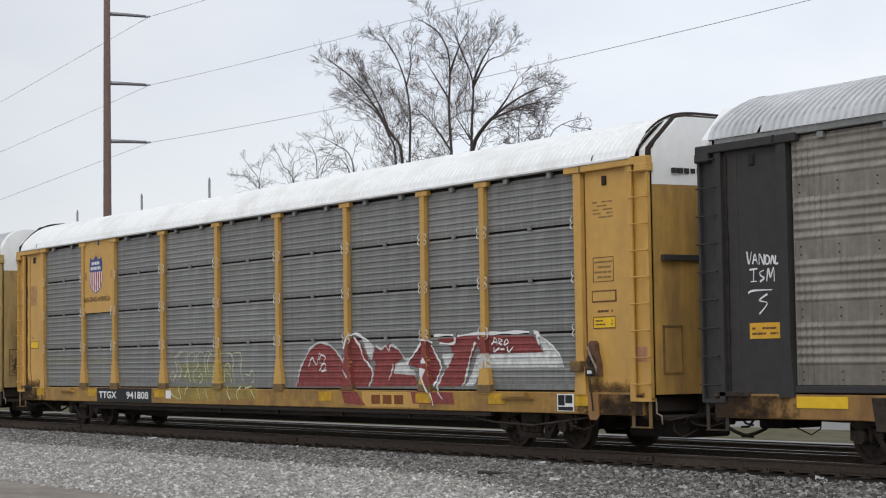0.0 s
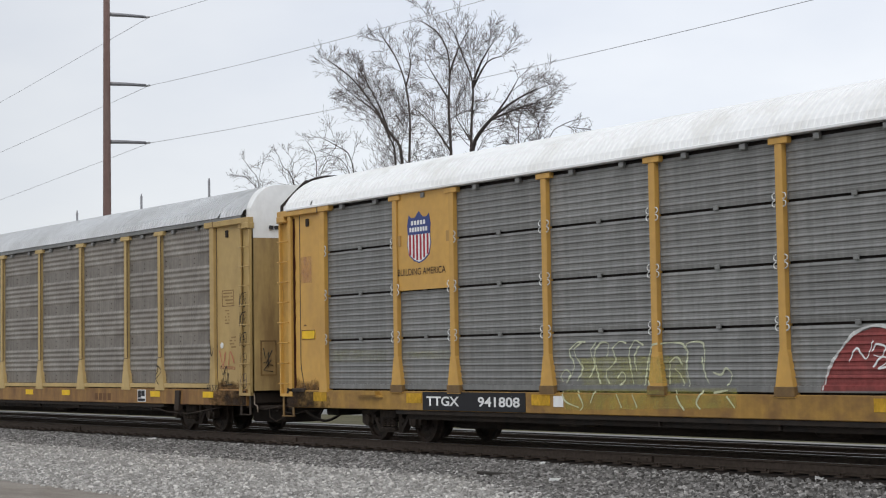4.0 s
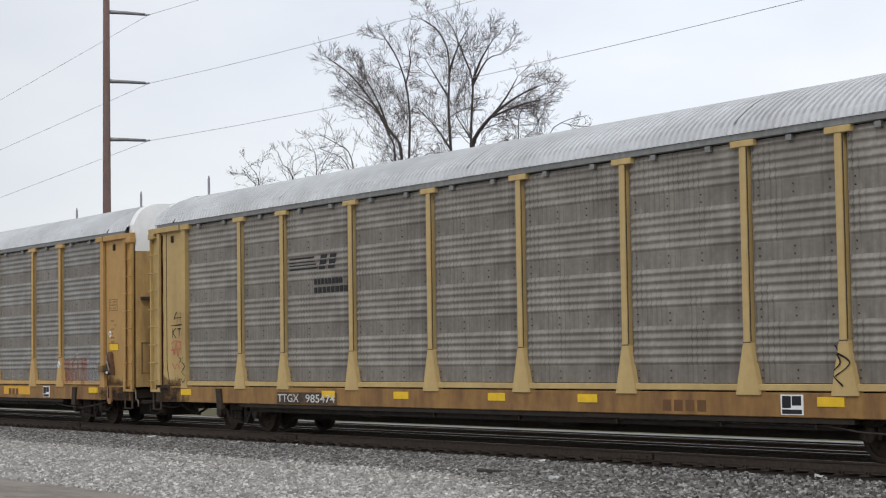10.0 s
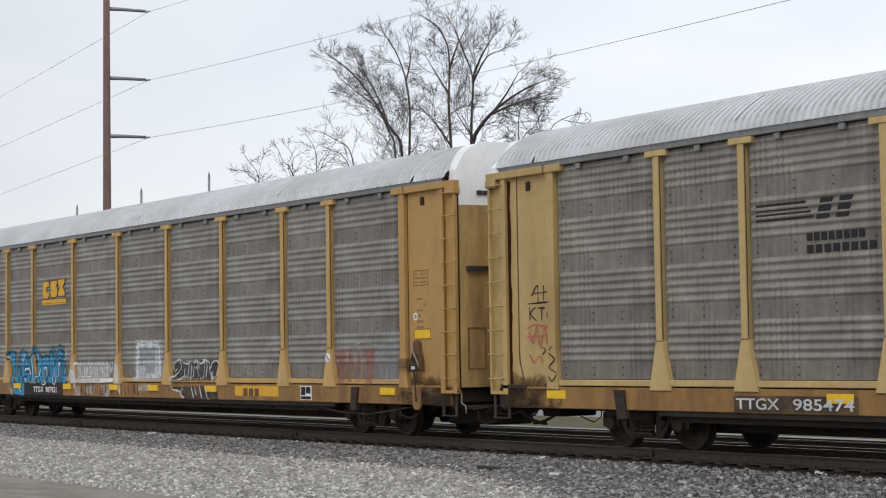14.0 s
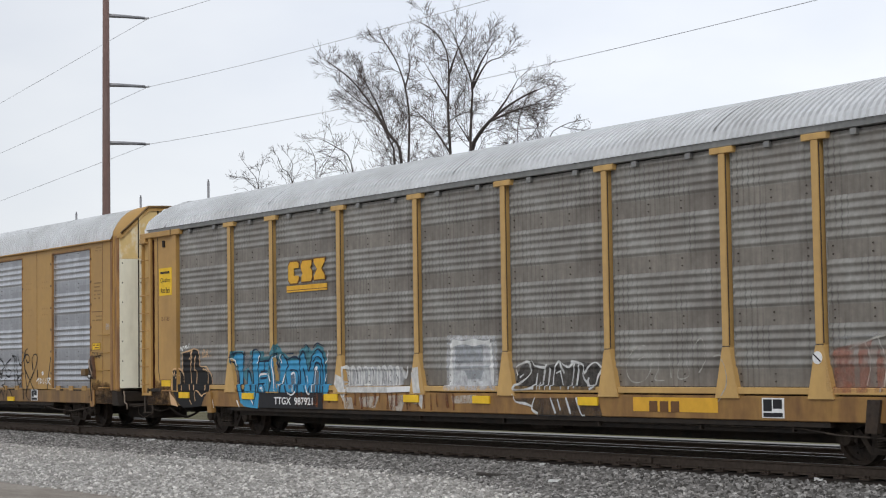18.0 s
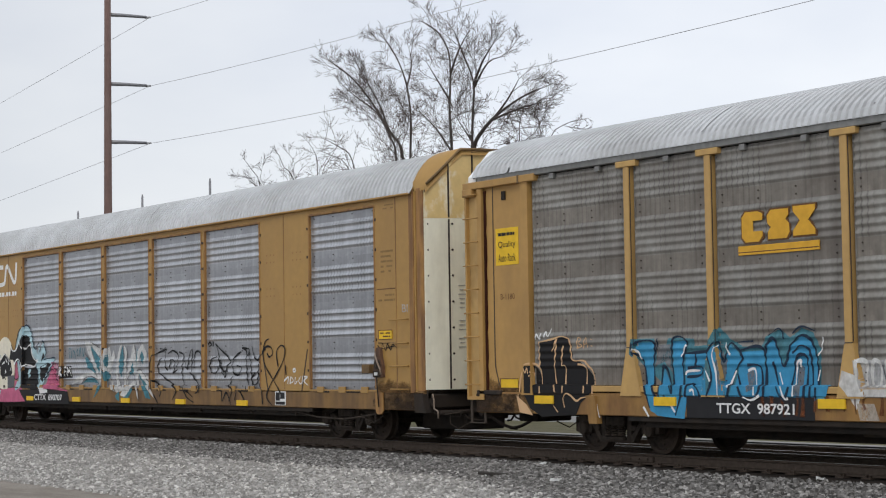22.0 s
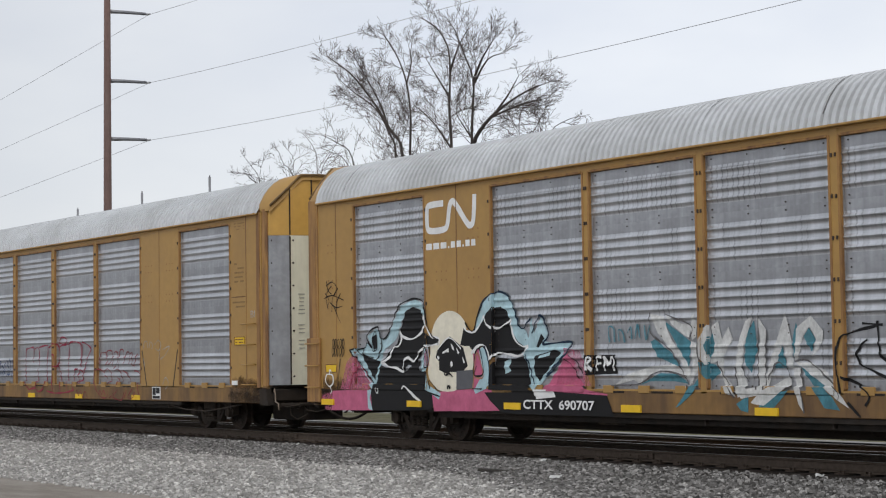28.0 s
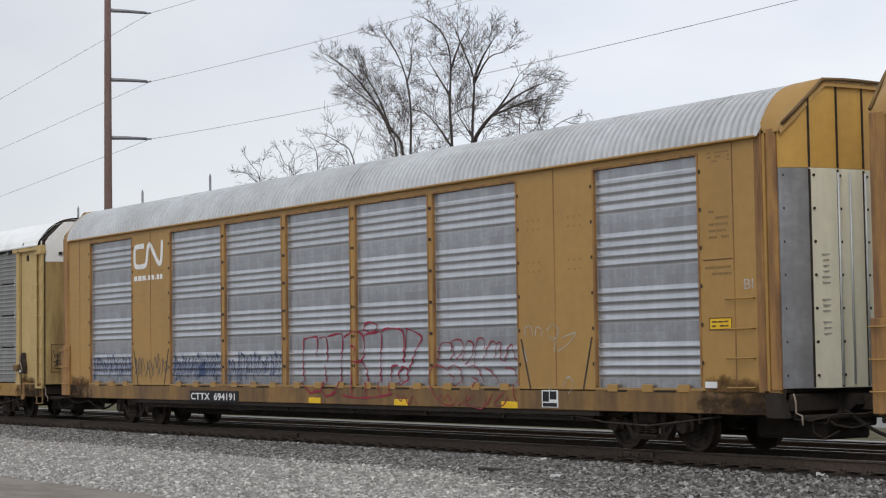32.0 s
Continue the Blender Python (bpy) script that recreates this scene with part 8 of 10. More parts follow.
piece.fill("whiteworn", -0.75, 1.4, -0.66, 1.83, -0.52, 2.1, -0.36, 2.18, -0.55, 1.74, -0.6, 1.4, -0.46, 1.05, -0.66, 0.93, round=False)
piece.fill("whiteworn", -0.27, 2.18, -0.07, 1.95, -0.1, 1.06, -0.28, 1.04, -0.21, 1.82, round=False)
piece.fill("whiteworn", -0.73, 1.04, -0.1, 1.11, -0.13, 0.99, -0.59, 0.92, round=False)
piece.fill("whiteworn", -0.1, 1.24, 0.14, 1.81, 0.33, 2.21, 0.44, 1.81, 0.49, 1.38, 0.38, 1.38, 0.28, 1.76, 0.07, 1.35, -0.08, 1.06, round=False)
piece.fill("whiteworn", -0.19, 1.02, 0.43, 1.28, 0.43, 1.13, -0.11, 0.82, -0.4, 0.85, round=False)
piece.fill("whiteworn", 0.5, 1.48, 0.54, 1.97, 0.84, 2.15, 1.08, 1.92, 1.06, 1.74, 0.87, 1.54, 0.94, 1.8, 0.81, 1.99, 0.67, 1.84, 0.59, 1.54, round=False)
piece.fill("teal", 0.69, 1.84, 0.8, 1.97, 0.93, 1.8, 0.85, 1.62, round=False)
piece.fill("whiteworn", 0.5, 1.48, 0.84, 1.47, 1.17, 1.31, 1.35, 1.07, 1.48, 0.95, 1.6, 0.8, 1.35, 0.93, 1.08, 1.13, round=False)
piece.fill("whiteworn", 0.47, 1.39, 0.63, 1.39, 0.67, 0.98, 0.72, 0.72, 0.61, 0.85, 0.54, 1.06, round=False)
piece.line("greytag", 0.022, -2.71, 2.29, -2.69, 1.95, -2.2, 1.66, -1.78, 1.1)
piece.line("greytag", 0.022, -2.35, 2.26, -1.74, 2.06, -1.78, 1.85)
piece.line("greytag", 0.022, -3.64, 1.11, -3, 1.14, -2.48, 1.34, -1.82, 1.26)
piece.line("greytag", 0.022, -1.52, 1.82, -1.51, 1.56, -1.35, 1.42)
piece.line("greytag", 0.022, -1.16, 1.49, -0.74, 0.93)
piece.line("greytag", 0.022, -0.75, 1.4, -0.69, 0.97)
piece.line("greytag", 0.022, -0.6, 1.4, -0.46, 1.17)
piece.line("greytag", 0.022, -0.24, 2.16, -0.25, 1.06)
piece.line("greytag", 0.022, -0.07, 1.95, -0.1, 1.06)
piece.line("greytag", 0.022, -0.05, 1.21, 0.15, 1.46, 0.33, 1.39, 0.44, 1.23)
piece.line("greytag", 0.022, 0.5, 1.48, 0.82, 1.47, 1.35, 1.07, 1.39, 0.92)
piece.line("greytag", 0.022, 0.63, 1.38, 0.68, 0.98, 0.72, 0.72)
piece.line("teal", 0.03, -3.74, 1.83, -3.76, 2.07, -3.63, 2.05, -3.61, 1.83)
piece.line("teal", 0.03, -3.49, 1.84, -3.51, 2.02, -3.4, 1.99, -3.35, 1.82)
piece.line("teal", 0.03, -3.28, 1.97, -3.19, 2.07, -3.17, 1.87)
piece.line("teal", 0.03, -3.09, 1.87, -3.02, 2.1, -2.97, 1.89)
piece.line("teal", 0.03, -2.85, 2.09, -2.81, 1.86, -2.72, 2.09)

piece = Spray(CAR_MURAL, framed_skin, "black spray scrawl")
piece.line("black", 0.034, 1.43, 1.01, 1.37, 1.49, 1.45, 1.79, 1.69, 1.9, 2.11, 1.97)
piece.line("black", 0.034, 2.11, 2.04, 2.15, 1.6, 2.26, 1.48)
piece.line("black", 0.034, 1.83, 2.01, 2.21, 1.98)
piece.line("black", 0.034, 2.27, 1.88, 2.55, 1.95, 2.84, 1.83, 2.79, 1.54)
piece.line("black", 0.034, 1.92, 1.78, 1.73, 1.6, 1.82, 1.42, 2.26, 1.25, 2.64, 1.11, 2.82, 0.99, 2.59, 0.76)
piece.line("black", 0.034, 1.44, 1.25, 1.79, 1.13, 1.98, 0.99, 1.9, 0.84)
piece.line("black", 0.034, 2.38, 1.5, 2.45, 1.72, 2.66, 1.69, 2.6, 1.42, 2.79, 1.5)
piece.line("black", 0.034, 2.89, 1.91, 3.13, 1.82, 3.05, 1.48, 3.16, 1.13, 3.37, 0.85, 3.74, 0.72)
piece.line("black", 0.034, 3.13, 1.82, 3.32, 1.5, 3.46, 1.88, 3.59, 1.93, 3.54, 1.42)
piece.line("black", 0.034, 3.71, 1.53, 3.72, 1.86, 3.94, 1.91, 4.14, 1.68, 4.03, 1.53)
piece.line("black", 0.034, 4.03, 1.36, 4.02, 1.02, 3.81, 0.93)
piece.line("black", 0.034, 3.49, 1.42, 3.81, 1.22, 3.98, 1)
piece.line("black", 0.034, 1.57, 0.89, 1.81, 0.68)
piece.line("black", 0.034, 3.31, 1.02, 3.7, 0.84)

piece = Spray(CAR_MURAL, framed_skin, "black spray scrawl")
piece.line("black", 0.034, 4.4, 2.07, 4.49, 2.12, 4.57, 2.06, 4.45, 2.03)
piece.line("black", 0.034, 4.66, 2.14, 4.65, 2.01)
piece.line("black", 0.034, 4.78, 2.09, 4.92, 1.86, 5.01, 1.58, 5.23, 1.31, 5.33, 1.52, 5.52, 1.69, 5.14, 1.89, 4.78, 2.07)
piece.line("black", 0.034, 4.83, 1.78, 4.6, 1.72, 4.5, 1.58, 4.6, 1.43, 4.84, 1.41, 4.91, 1.56)
piece.line("black", 0.034, 5.03, 1.71, 5.13, 1.47, 5.41, 1.45)
piece.line("black", 0.034, 6.01, 1.88, 5.78, 1.79, 5.61, 1.6, 5.73, 1.38, 5.96, 1.38, 6.02, 1.53, 5.85, 1.57)
piece.line("black", 0.034, 6.07, 1.97, 6.26, 1.89, 6.29, 1.57, 6.37, 0.99)
piece.line("black", 0.034, 6.11, 1.97, 6.4, 1.93, 6.32, 1.78)
piece.line("black", 0.034, 6.4, 1.87, 6.5, 1.57, 6.54, 1.04)
piece.line("black", 0.034, 6.53, 2, 6.62, 1.8, 6.84, 1.69, 7.03, 1.78, 7.26, 1.94)
piece.line("black", 0.034, 5.63, 1.34, 5.5, 1.14, 5.68, 1.03, 5.51, 0.77)
piece.line("black", 0.034, 6.05, 1.01, 6.23, 0.82, 6.35, 0.69)
piece.line("black", 0.034, 6.69, 1.41, 6.53, 1.27, 6.6, 1.14, 6.79, 1.21, 6.86, 1.57, 6.91, 1.99)
piece.line("black", 0.034, 6.85, 1.4, 7.05, 1.04, 7.11, 0.72)
piece.line("black", 0.034, 5.16, 1.01, 5.19, 0.76, 5.4, 0.96, 5.63, 0.68)
piece.line("black", 0.034, 5.91, 1.03, 5.79, 0.79)
piece.line("black", 0.034, 7.44, 2.15, 7.26, 2.09, 7.16, 1.86, 7.25, 1.56, 7.6, 1.25, 7.84, 1.04, 7.95, 0.92)
piece.line("black", 0.034, 7.13, 1.86, 7.29, 1.98, 7.51, 1.96, 7.58, 1.83, 7.43, 1.75, 7.33, 1.84)
piece.line("black", 0.034, 7.82, 1.54, 7.76, 1.85, 7.94, 1.99, 8.12, 1.93, 8.07, 1.7, 7.78, 1.4, 7.45, 1.12, 7.3, 0.87, 7.55, 0.69)
piece.line("black", 0.034, 8.14, 1.56, 8.17, 1.35)

piece = Spray(CAR_MURAL, framed_skin, "small white tag")
piece.line("white", 0.03, 8.08, 1.23, 8.26, 1.31, 8.23, 1.16)
piece.line("white", 0.03, 8.34, 1.16, 8.37, 1.31, 8.48, 1.23, 8.37, 1.18)
piece.line("white", 0.03, 8.57, 1.31, 8.54, 1.16, 8.65, 1.23)
piece.line("white", 0.03, 8.79, 1.32, 8.71, 1.23, 8.79, 1.16)
piece.line("white", 0.03, 8.88, 1.34, 8.84, 1.16)
piece.line("white", 0.03, 8.93, 1.32, 9.07, 1.31, 8.93, 1.23, 9.09, 1.14)
piece.line("white", 0.03, 8.46, 1.45, 8.52, 1.49, 8.58, 1.45, 8.52, 1.42, 8.46, 1.45)

piece = Spray(CAR_CRIMSON, framed_skin, "washed-out blue paint")
piece.fill("bluewash", -11.63, 1.56, -9.23, 1.49, -9.16, 1.08, -11.63, 1.1, round=False)
piece.fill("bluewash", -6.94, 1.57, -4.49, 1.56, -4.49, 1.08, -6.94, 1.07, round=False)
piece.fill("bluewash", -4.17, 1.39, -1.71, 1.41, -1.71, 1.06, -4.17, 1.05, round=False)
piece.fill("bluetag", -5.62, 1.48, -5.28, 1.56, -5.22, 1.25, -5.56, 1.22, round=False)
piece.line("bluewash", 0.05, -11.63, 1.83, -9.31, 1.74)
piece.line("bluewash", 0.05, -6.94, 1.77, -4.68, 1.73)

piece = Spray(CAR_CRIMSON, framed_skin, "faint blue scrawl")
for x0, x1, n in ((-11.7, -9.2, 15), (-9.1, -7.1, 9), (-6.95, -4.4, 16), (-4.1, -1.6, 13)):
    piece.scribble("g_greytag" if n == 9 else "g_bluetag", 0.03, x0, x1, 1.12, 1.72, n)

piece = Spray(CAR_CRIMSON, framed_skin, "crimson outlined graffiti letters")
piece.line("crimson", 0.034, -0.68, 2.02, -0.69, 1.55, -0.63, 1.12, -0.33, 0.88)
piece.line("crimson", 0.034, -0.68, 2.02, -0.32, 2.06, -0.11, 2.03, -0.14, 1.65)
piece.line("crimson", 0.034, -0.02, 2.03, 0.25, 2.02, 0.33, 1.54)
piece.line("crimson", 0.034, 0.21, 1.48, 0.23, 1.07, -0.04, 0.88)
piece.line("crimson", 0.034, 0.28, 2.06, 0.74, 2.11, 0.91, 2.05, 0.88, 1.54, 0.84, 1.07, 0.55, 0.88)
piece.line("crimson", 0.034, 1.35, 0.84, 1.36, 1.34)
piece.line("crimson", 0.034, 0.97, 2.04, 1.37, 2.15, 1.7, 2.05, 1.75, 1.69, 1.64, 1.54, 1.36, 1.54)
piece.line("crimson", 0.034, 1.34, 1.86, 1.5, 1.8, 1.42, 1.63)
piece.line("crimson", 0.034, 1.64, 1.54, 1.86, 1.34, 1.9, 0.84)
piece.line("crimson", 0.034, 2.01, 2.11, 1.79, 2.17, 1.79, 2.27, 2.01, 2.32, 2.23, 2.26, 2.23, 2.16, 2.01, 2.11)
piece.line("crimson", 0.034, 1.73, 2.05, 1.93, 2.1, 2.15, 2.1, 2.39, 2.08, 2.38, 1.53, 2.37, 0.87)
piece.line("crimson", 0.034, 2.39, 2.12, 2.63, 2.18, 3.06, 2.16, 3.21, 2.03, 3.2, 1.5)
piece.line("crimson", 0.034, 3.2, 1.43, 3.04, 1.3, 3.09, 1.13, 3.22, 1.08, 3.35, 1.18, 3.33, 1.38, 3.2, 1.43)
piece.line("crimson", 0.034, 2.77, 0.85, 2.78, 1.38, 3.04, 1.45)
piece.line("crimson", 0.034, 3.32, 2.17, 3.83, 2, 3.67, 1.77, 3.41, 1.34)
piece.line("crimson", 0.034, 3.32, 2.17, 3.26, 1.78, 3.23, 1.5)
piece.line("crimson", 0.034, 0.95, 0.86, 1.52, 0.8, 2.34, 0.83, 2.88, 0.9)
piece.line("crimson", 0.034, -0.33, 0.88, 0.08, 0.93, 0.37, 0.83, 0.72, 0.91)
piece.line("crimsonthin", 0.026, 4.42, 1.52, 4.48, 1.83, 4.63, 1.87, 4.83, 1.85, 4.87, 1.7)
piece.line("crimsonthin", 0.026, 4.82, 1.52, 4.94, 1.71, 4.83, 1.86, 4.97, 1.92, 5.17, 1.9, 5.23, 1.73, 5.01, 1.54)
piece.line("crimsonthin", 0.026, 5.23, 1.52, 5.31, 1.81, 5.4, 1.89, 5.55, 1.83, 5.52, 1.61, 5.3, 1.46)
piece.line("crimsonthin", 0.026, 5.59, 1.46, 5.64, 1.75, 5.69, 1.92, 5.88, 1.92, 5.92, 1.73)
piece.line("crimsonthin", 0.026, 5.87, 1.51, 6.01, 1.75, 6.11, 1.87, 6.27, 1.82, 6.24, 1.57)
piece.line("crimsonthin", 0.026, 6.27, 1.82, 6.41, 1.84, 6.42, 1.57, 6.56, 1.51)
piece.line("crimsonthin", 0.026, 6.56, 1.53, 6.65, 1.74, 6.75, 1.81, 6.83, 1.62, 6.92, 1.53)
piece.line("crimsonthin", 0.026, 4.37, 1.45, 4.57, 1.42, 4.72, 1.34)
piece.line("crimsonthin", 0.026, 4.72, 1.37, 4.96, 1.45, 5.15, 1.34, 5.17, 1.13, 5.03, 1.04)
piece.line("crimsonthin", 0.026, 4.79, 1.28, 4.91, 1.23, 4.86, 1.13)
piece.line("crimsonthin", 0.026, 5.39, 1.4, 5.59, 1.44, 5.75, 1.34, 5.91, 1.1)
piece.line("crimsonthin", 0.026, 5.51, 1.22, 5.67, 1.16, 5.62, 1.04)
piece.line("crimsonthin", 0.026, 5.91, 1.4, 6.21, 1.28, 6.37, 1.09)
piece.line("crimsonthin", 0.026, 6.56, 1.39, 6.78, 1.37, 6.91, 1.22, 6.86, 0.93, 6.95, 0.79)
piece.line("crimsonthin", 0.026, 4.42, 1.46, 4.27, 1.38, 4.17, 1.22, 4.26, 0.97, 4.41, 0.83, 4.7, 0.71, 5, 0.72, 5.07, 0.87)
piece.line("crimsonthin", 0.026, 4.48, 0.79, 4.56, 0.89, 4.68, 0.79, 4.78, 0.89, 4.9, 0.77)
piece.line("crimsonthin", 0.026, 5.43, 0.92, 5.31, 0.77, 5.14, 0.7)
piece.line("crimsonthin", 0.026, 5.67, 0.92, 5.38, 0.75, 5.57, 0.68, 5.9, 0.66, 6.04, 0.86)
piece.line("crimsonthin", 0.026, 6.2, 0.92, 6.04, 0.71)
piece.line("crimsonthin", 0.026, 6.55, 0.95, 6.27, 0.74, 6.54, 0.72, 6.68, 0.87)
piece.line("crimsonthin", 0.026, 3.03, 0.9, 3.19, 0.75, 3.29, 0.88, 3.45, 0.7, 3.6, 0.86, 3.75, 0.68)

piece = Spray(CAR_CRIMSON, framed_skin, "pale scrawl")
piece.line("palegrey", 0.022, 7.2, 1.94, 7.24, 2.1, 7.4, 2.11, 7.44, 1.95)
piece.line("palegrey", 0.022, 7.52, 1.95, 7.56, 2.1, 7.72, 2.04, 7.67, 1.93)
piece.line("palegrey", 0.022, 7.83, 2.03, 8.03, 2.14, 8.18, 2.03, 8.06, 1.88, 7.87, 1.95)
piece.line("palegrey", 0.022, 8.26, 1.9, 8.64, 1.98, 8.44, 1.79, 8.17, 1.68)
piece.line("palegrey", 0.022, 8.1, 1.86, 8.06, 1.66)
piece.line("palegrey", 0.022, 8.27, 1.06, 8.43, 1.23, 8.58, 1.1, 8.42, 0.95)
piece.line("palegrey", 0.022, 7.19, 1.71, 7.27, 1.49)
piece.line("palegrey", 0.022, 7.89, 1.06, 7.96, 0.93)

piece = Spray(CAR_DARK, RIBBED, "white hand-painted scrawl")
piece.line("white", 0.022, -12.7, 3.19, -12.66, 3, -12.6, 3.18)
piece.line("white", 0.022, -12.58, 2.99, -12.53, 3.14, -12.48, 2.99)
piece.line("white", 0.022, -12.56, 3.06, -12.5, 3.05)
piece.line("white", 0.022, -12.44, 2.98, -12.43, 3.14, -12.34, 2.98, -12.33, 3.13)
piece.line("white", 0.022, -12.3, 2.98, -12.29, 3.11, -12.22, 3.07, -12.24, 2.99, -12.3, 2.98)
piece.line("white", 0.022, -12.2, 2.97, -12.16, 3.1, -12.12, 2.97)
piece.line("white", 0.022, -12.09, 3.1, -12.1, 2.98, -12.02, 2.99)
piece.line("white", 0.022, -12.65, 2.91, -12.48, 2.92)
piece.line("white", 0.022, -12.56, 2.91, -12.57, 2.72)
piece.line("white", 0.022, -12.63, 2.73, -12.5, 2.73)
piece.line("white", 0.022, -12.34, 2.89, -12.43, 2.86, -12.41, 2.81, -12.34, 2.77, -12.43, 2.72)
piece.line("white", 0.022, -12.29, 2.72, -12.25, 2.91, -12.21, 2.78, -12.14, 2.92, -12.13, 2.71)
piece.line("white", 0.022, -12.69, 2.55, -12.59, 2.59, -12.18, 2.59)
piece.line("white", 0.022, -12.28, 2.53, -12.45, 2.44, -12.29, 2.39, -12.46, 2.23)

piece = Spray(CAR_STRIPES, RIBBED, "small black and red scrawls")
for z, key in ((3.04, "black"), (2.60, "black"), (2.14, "black"), (1.68, "charworn"), (1.22, "greytag")):
    piece.line(key, 0.017, 13.24, z - 0.15, 13.27, z + 0.16)
    piece.line(key, 0.017, 13.40, z + 0.17, 13.28, z + 0.02, 13.37, z - 0.13)
    piece.line(key, 0.017, 13.42, z + 0.14, 13.55, z + 0.15, 13.54, z - 0.12, 13.40, z - 0.13, 13.42, z + 0.14)
    piece.line(key, 0.014, 13.43, z + 0.1, 13.53, z - 0.08)
    piece.line(key, 0.014, 13.42, z, 13.55, z + 0.03)
piece.fill("fadered", 12.14, 1.49, 12.90, 1.47, 12.90, 1.55, 12.14, 1.57)
piece.line("black", 0.017, 12.30, 1.20, 12.42, 1.42, 12.46, 1.16, 12.58, 1.40, 12.56, 1.12)
piece.line("black", 0.017, 12.22, 1.12, 12.75, 1.14)
piece.line("black", 0.022, 12.23, 1.58, 12.3, 1.36, 12.47, 1.55, 12.54, 1.31)
piece.line("black", 0.022, 11.79, 2.14, 11.87, 1.8, 11.99, 2.02)
piece.line("black", 0.022, 8.85, 1.72, 9.03, 1.48, 8.88, 1.31, 9.07, 1.13)
piece.line("black", 0.022, 8.98, 1.6, 9.21, 1.46, 8.93, 1.27)
piece.line("rosered", 0.03, 12.15, 1.91, 12.31, 1.58, 12.43, 1.88)
piece.line("rosered", 0.03, 12.58, 1.58, 12.67, 1.88, 12.86, 1.62)

piece = Spray(CAR_STRIPES, RIBBED, "small black and red scrawls")
piece.line("black", 0.02, -12.51, 2.63, -12.34, 2.81, -12.33, 2.52)
piece.line("black", 0.02, -12.16, 2.8, -12.17, 2.52)
piece.line("black", 0.02, -12.43, 2.67, -12.01, 2.69)
piece.line("black", 0.02, -12.63, 2.49, -11.93, 2.51)
piece.line("black", 0.02, -12.57, 2.43, -12.57, 2.2)
piece.line("black", 0.02, -12.39, 2.43, -12.55, 2.32, -12.38, 2.19)
piece.line("black", 0.02, -12.32, 2.41, -12.13, 2.41)
piece.line("black", 0.02, -12.22, 2.41, -12.23, 2.19)
piece.line("black", 0.02, -11.97, 2.4, -12.08, 2.3, -12.02, 2.19, -11.95, 2.27)
piece.line("black", 0.02, -11.86, 1.74, -11.97, 1.63, -11.8, 1.51, -11.95, 1.37, -11.76, 1.27, -11.88, 1.13, -11.97, 1.21)
piece.line("black", 0.02, -12.26, 1.72, -12.13, 1.68, -12.22, 1.59)
piece.line("rosered", 0.03, -12.6, 2, -12.49, 1.8, -12.38, 2.08, -12.29, 1.75, -12.15, 2.05, -12.08, 1.77)
piece.line("rosered", 0.03, -12.65, 1.9, -12, 1.94)
piece.line("rosered", 0.03, -12.59, 1.59, -12.46, 1.45, -12.33, 1.57, -12.2, 1.45)
piece.line("rosered", 0.03, -12.64, 2.05, -12.44, 2.12, -12.04, 2.07)

piece = Spray(CAR_MURAL, framed_skin, "thin black tags on the end bay")
piece.line("black", 0.018, -12.84, 3.14, -12.6, 3.21, -12.41, 3.07, -12.53, 2.93)
piece.line("black", 0.018, -12.77, 2.65, -12.84, 2.94, -12.63, 3.13)
piece.line("black", 0.018, -12.62, 2.59, -12.58, 2.88, -12.37, 3.07)
piece.line("black", 0.018, -12.46, 2.54, -12.42, 2.78, -12.26, 2.97)
piece.line("black", 0.018, -12.95, 2.87, -12.61, 2.93, -12.15, 2.82)
piece.line("black", 0.018, -12.69, 2.79, -12.46, 2.68, -12.18, 2.7)
piece.line("black", 0.018, -12.83, 3.24, -12.76, 3.04, -12.6, 2.95)
piece.line("black", 0.018, -12.53, 2.69, -12.28, 2.36)
piece.line("black", 0.018, -12.89, 2.99, -12.73, 2.84, -12.77, 2.74)
for x, z, w, h in ((-12.62, 1.66, 0.5, 0.36),):
    for i in range(5):
        q = x + w * i / 5
        piece.line("black", 0.016, q, z, q - 0.01, z + h * 0.45, q + w * 0.1, z + h * 0.5, q + w * 0.14, z + h * 0.25, q, z)
        piece.line("black", 0.016, q + 0.02, z + h * 0.52, q + 0.01, z + h * 0.9, q + w * 0.12, z + h, q + w * 0.16, z + h * 0.7, q + 0.02, z + h * 0.52)
piece.line("black", 0.02, -12.3, 1.62, -12.38, 1.25, -12.42, 1.0)
piece.line("white", 0.03, -12.85, 1.30, -12.9, 1.16, -12.75, 1.05, -12.6, 1.12, -12.62, 1.28, -12.85, 1.30)
piece.line("white", 0.03, -12.74, 1.3, -12.72, 1.4, -12.66, 1.34)
piece.line("white", 0.026, -12.72, 1.05, -12.66, 0.96, -12.70, 0.90)
piece = Spray(CAR_MURAL, framed_skin, "black scrawl under a yellow label")
piece.line("black", 0.02, 11.86, 1.94, 12.0, 1.84, 12.04, 1.97, 12.16, 1.83, 12.22, 1.96, 12.34, 1.84, 12.40, 1.95, 12.56, 1.88)
piece.line("charworn", 0.03, 11.88, 1.98, 12.58, 1.97)
piece.line("black", 0.016, 11.92, 1.86, 12.5, 1.92)
for piece in SPRAYED:
    piece.made()


def disc(car, name, x, z, r, material, y, thick=0.006, label=""):
    bm = bmesh.new()
    slab(bm, [(x + r * math.cos(q * math.tau / 16), z + r * math.sin(q * math.tau / 16)) for q in range(16)], y - thick, y)
    return part(name, bm, material, car, label)


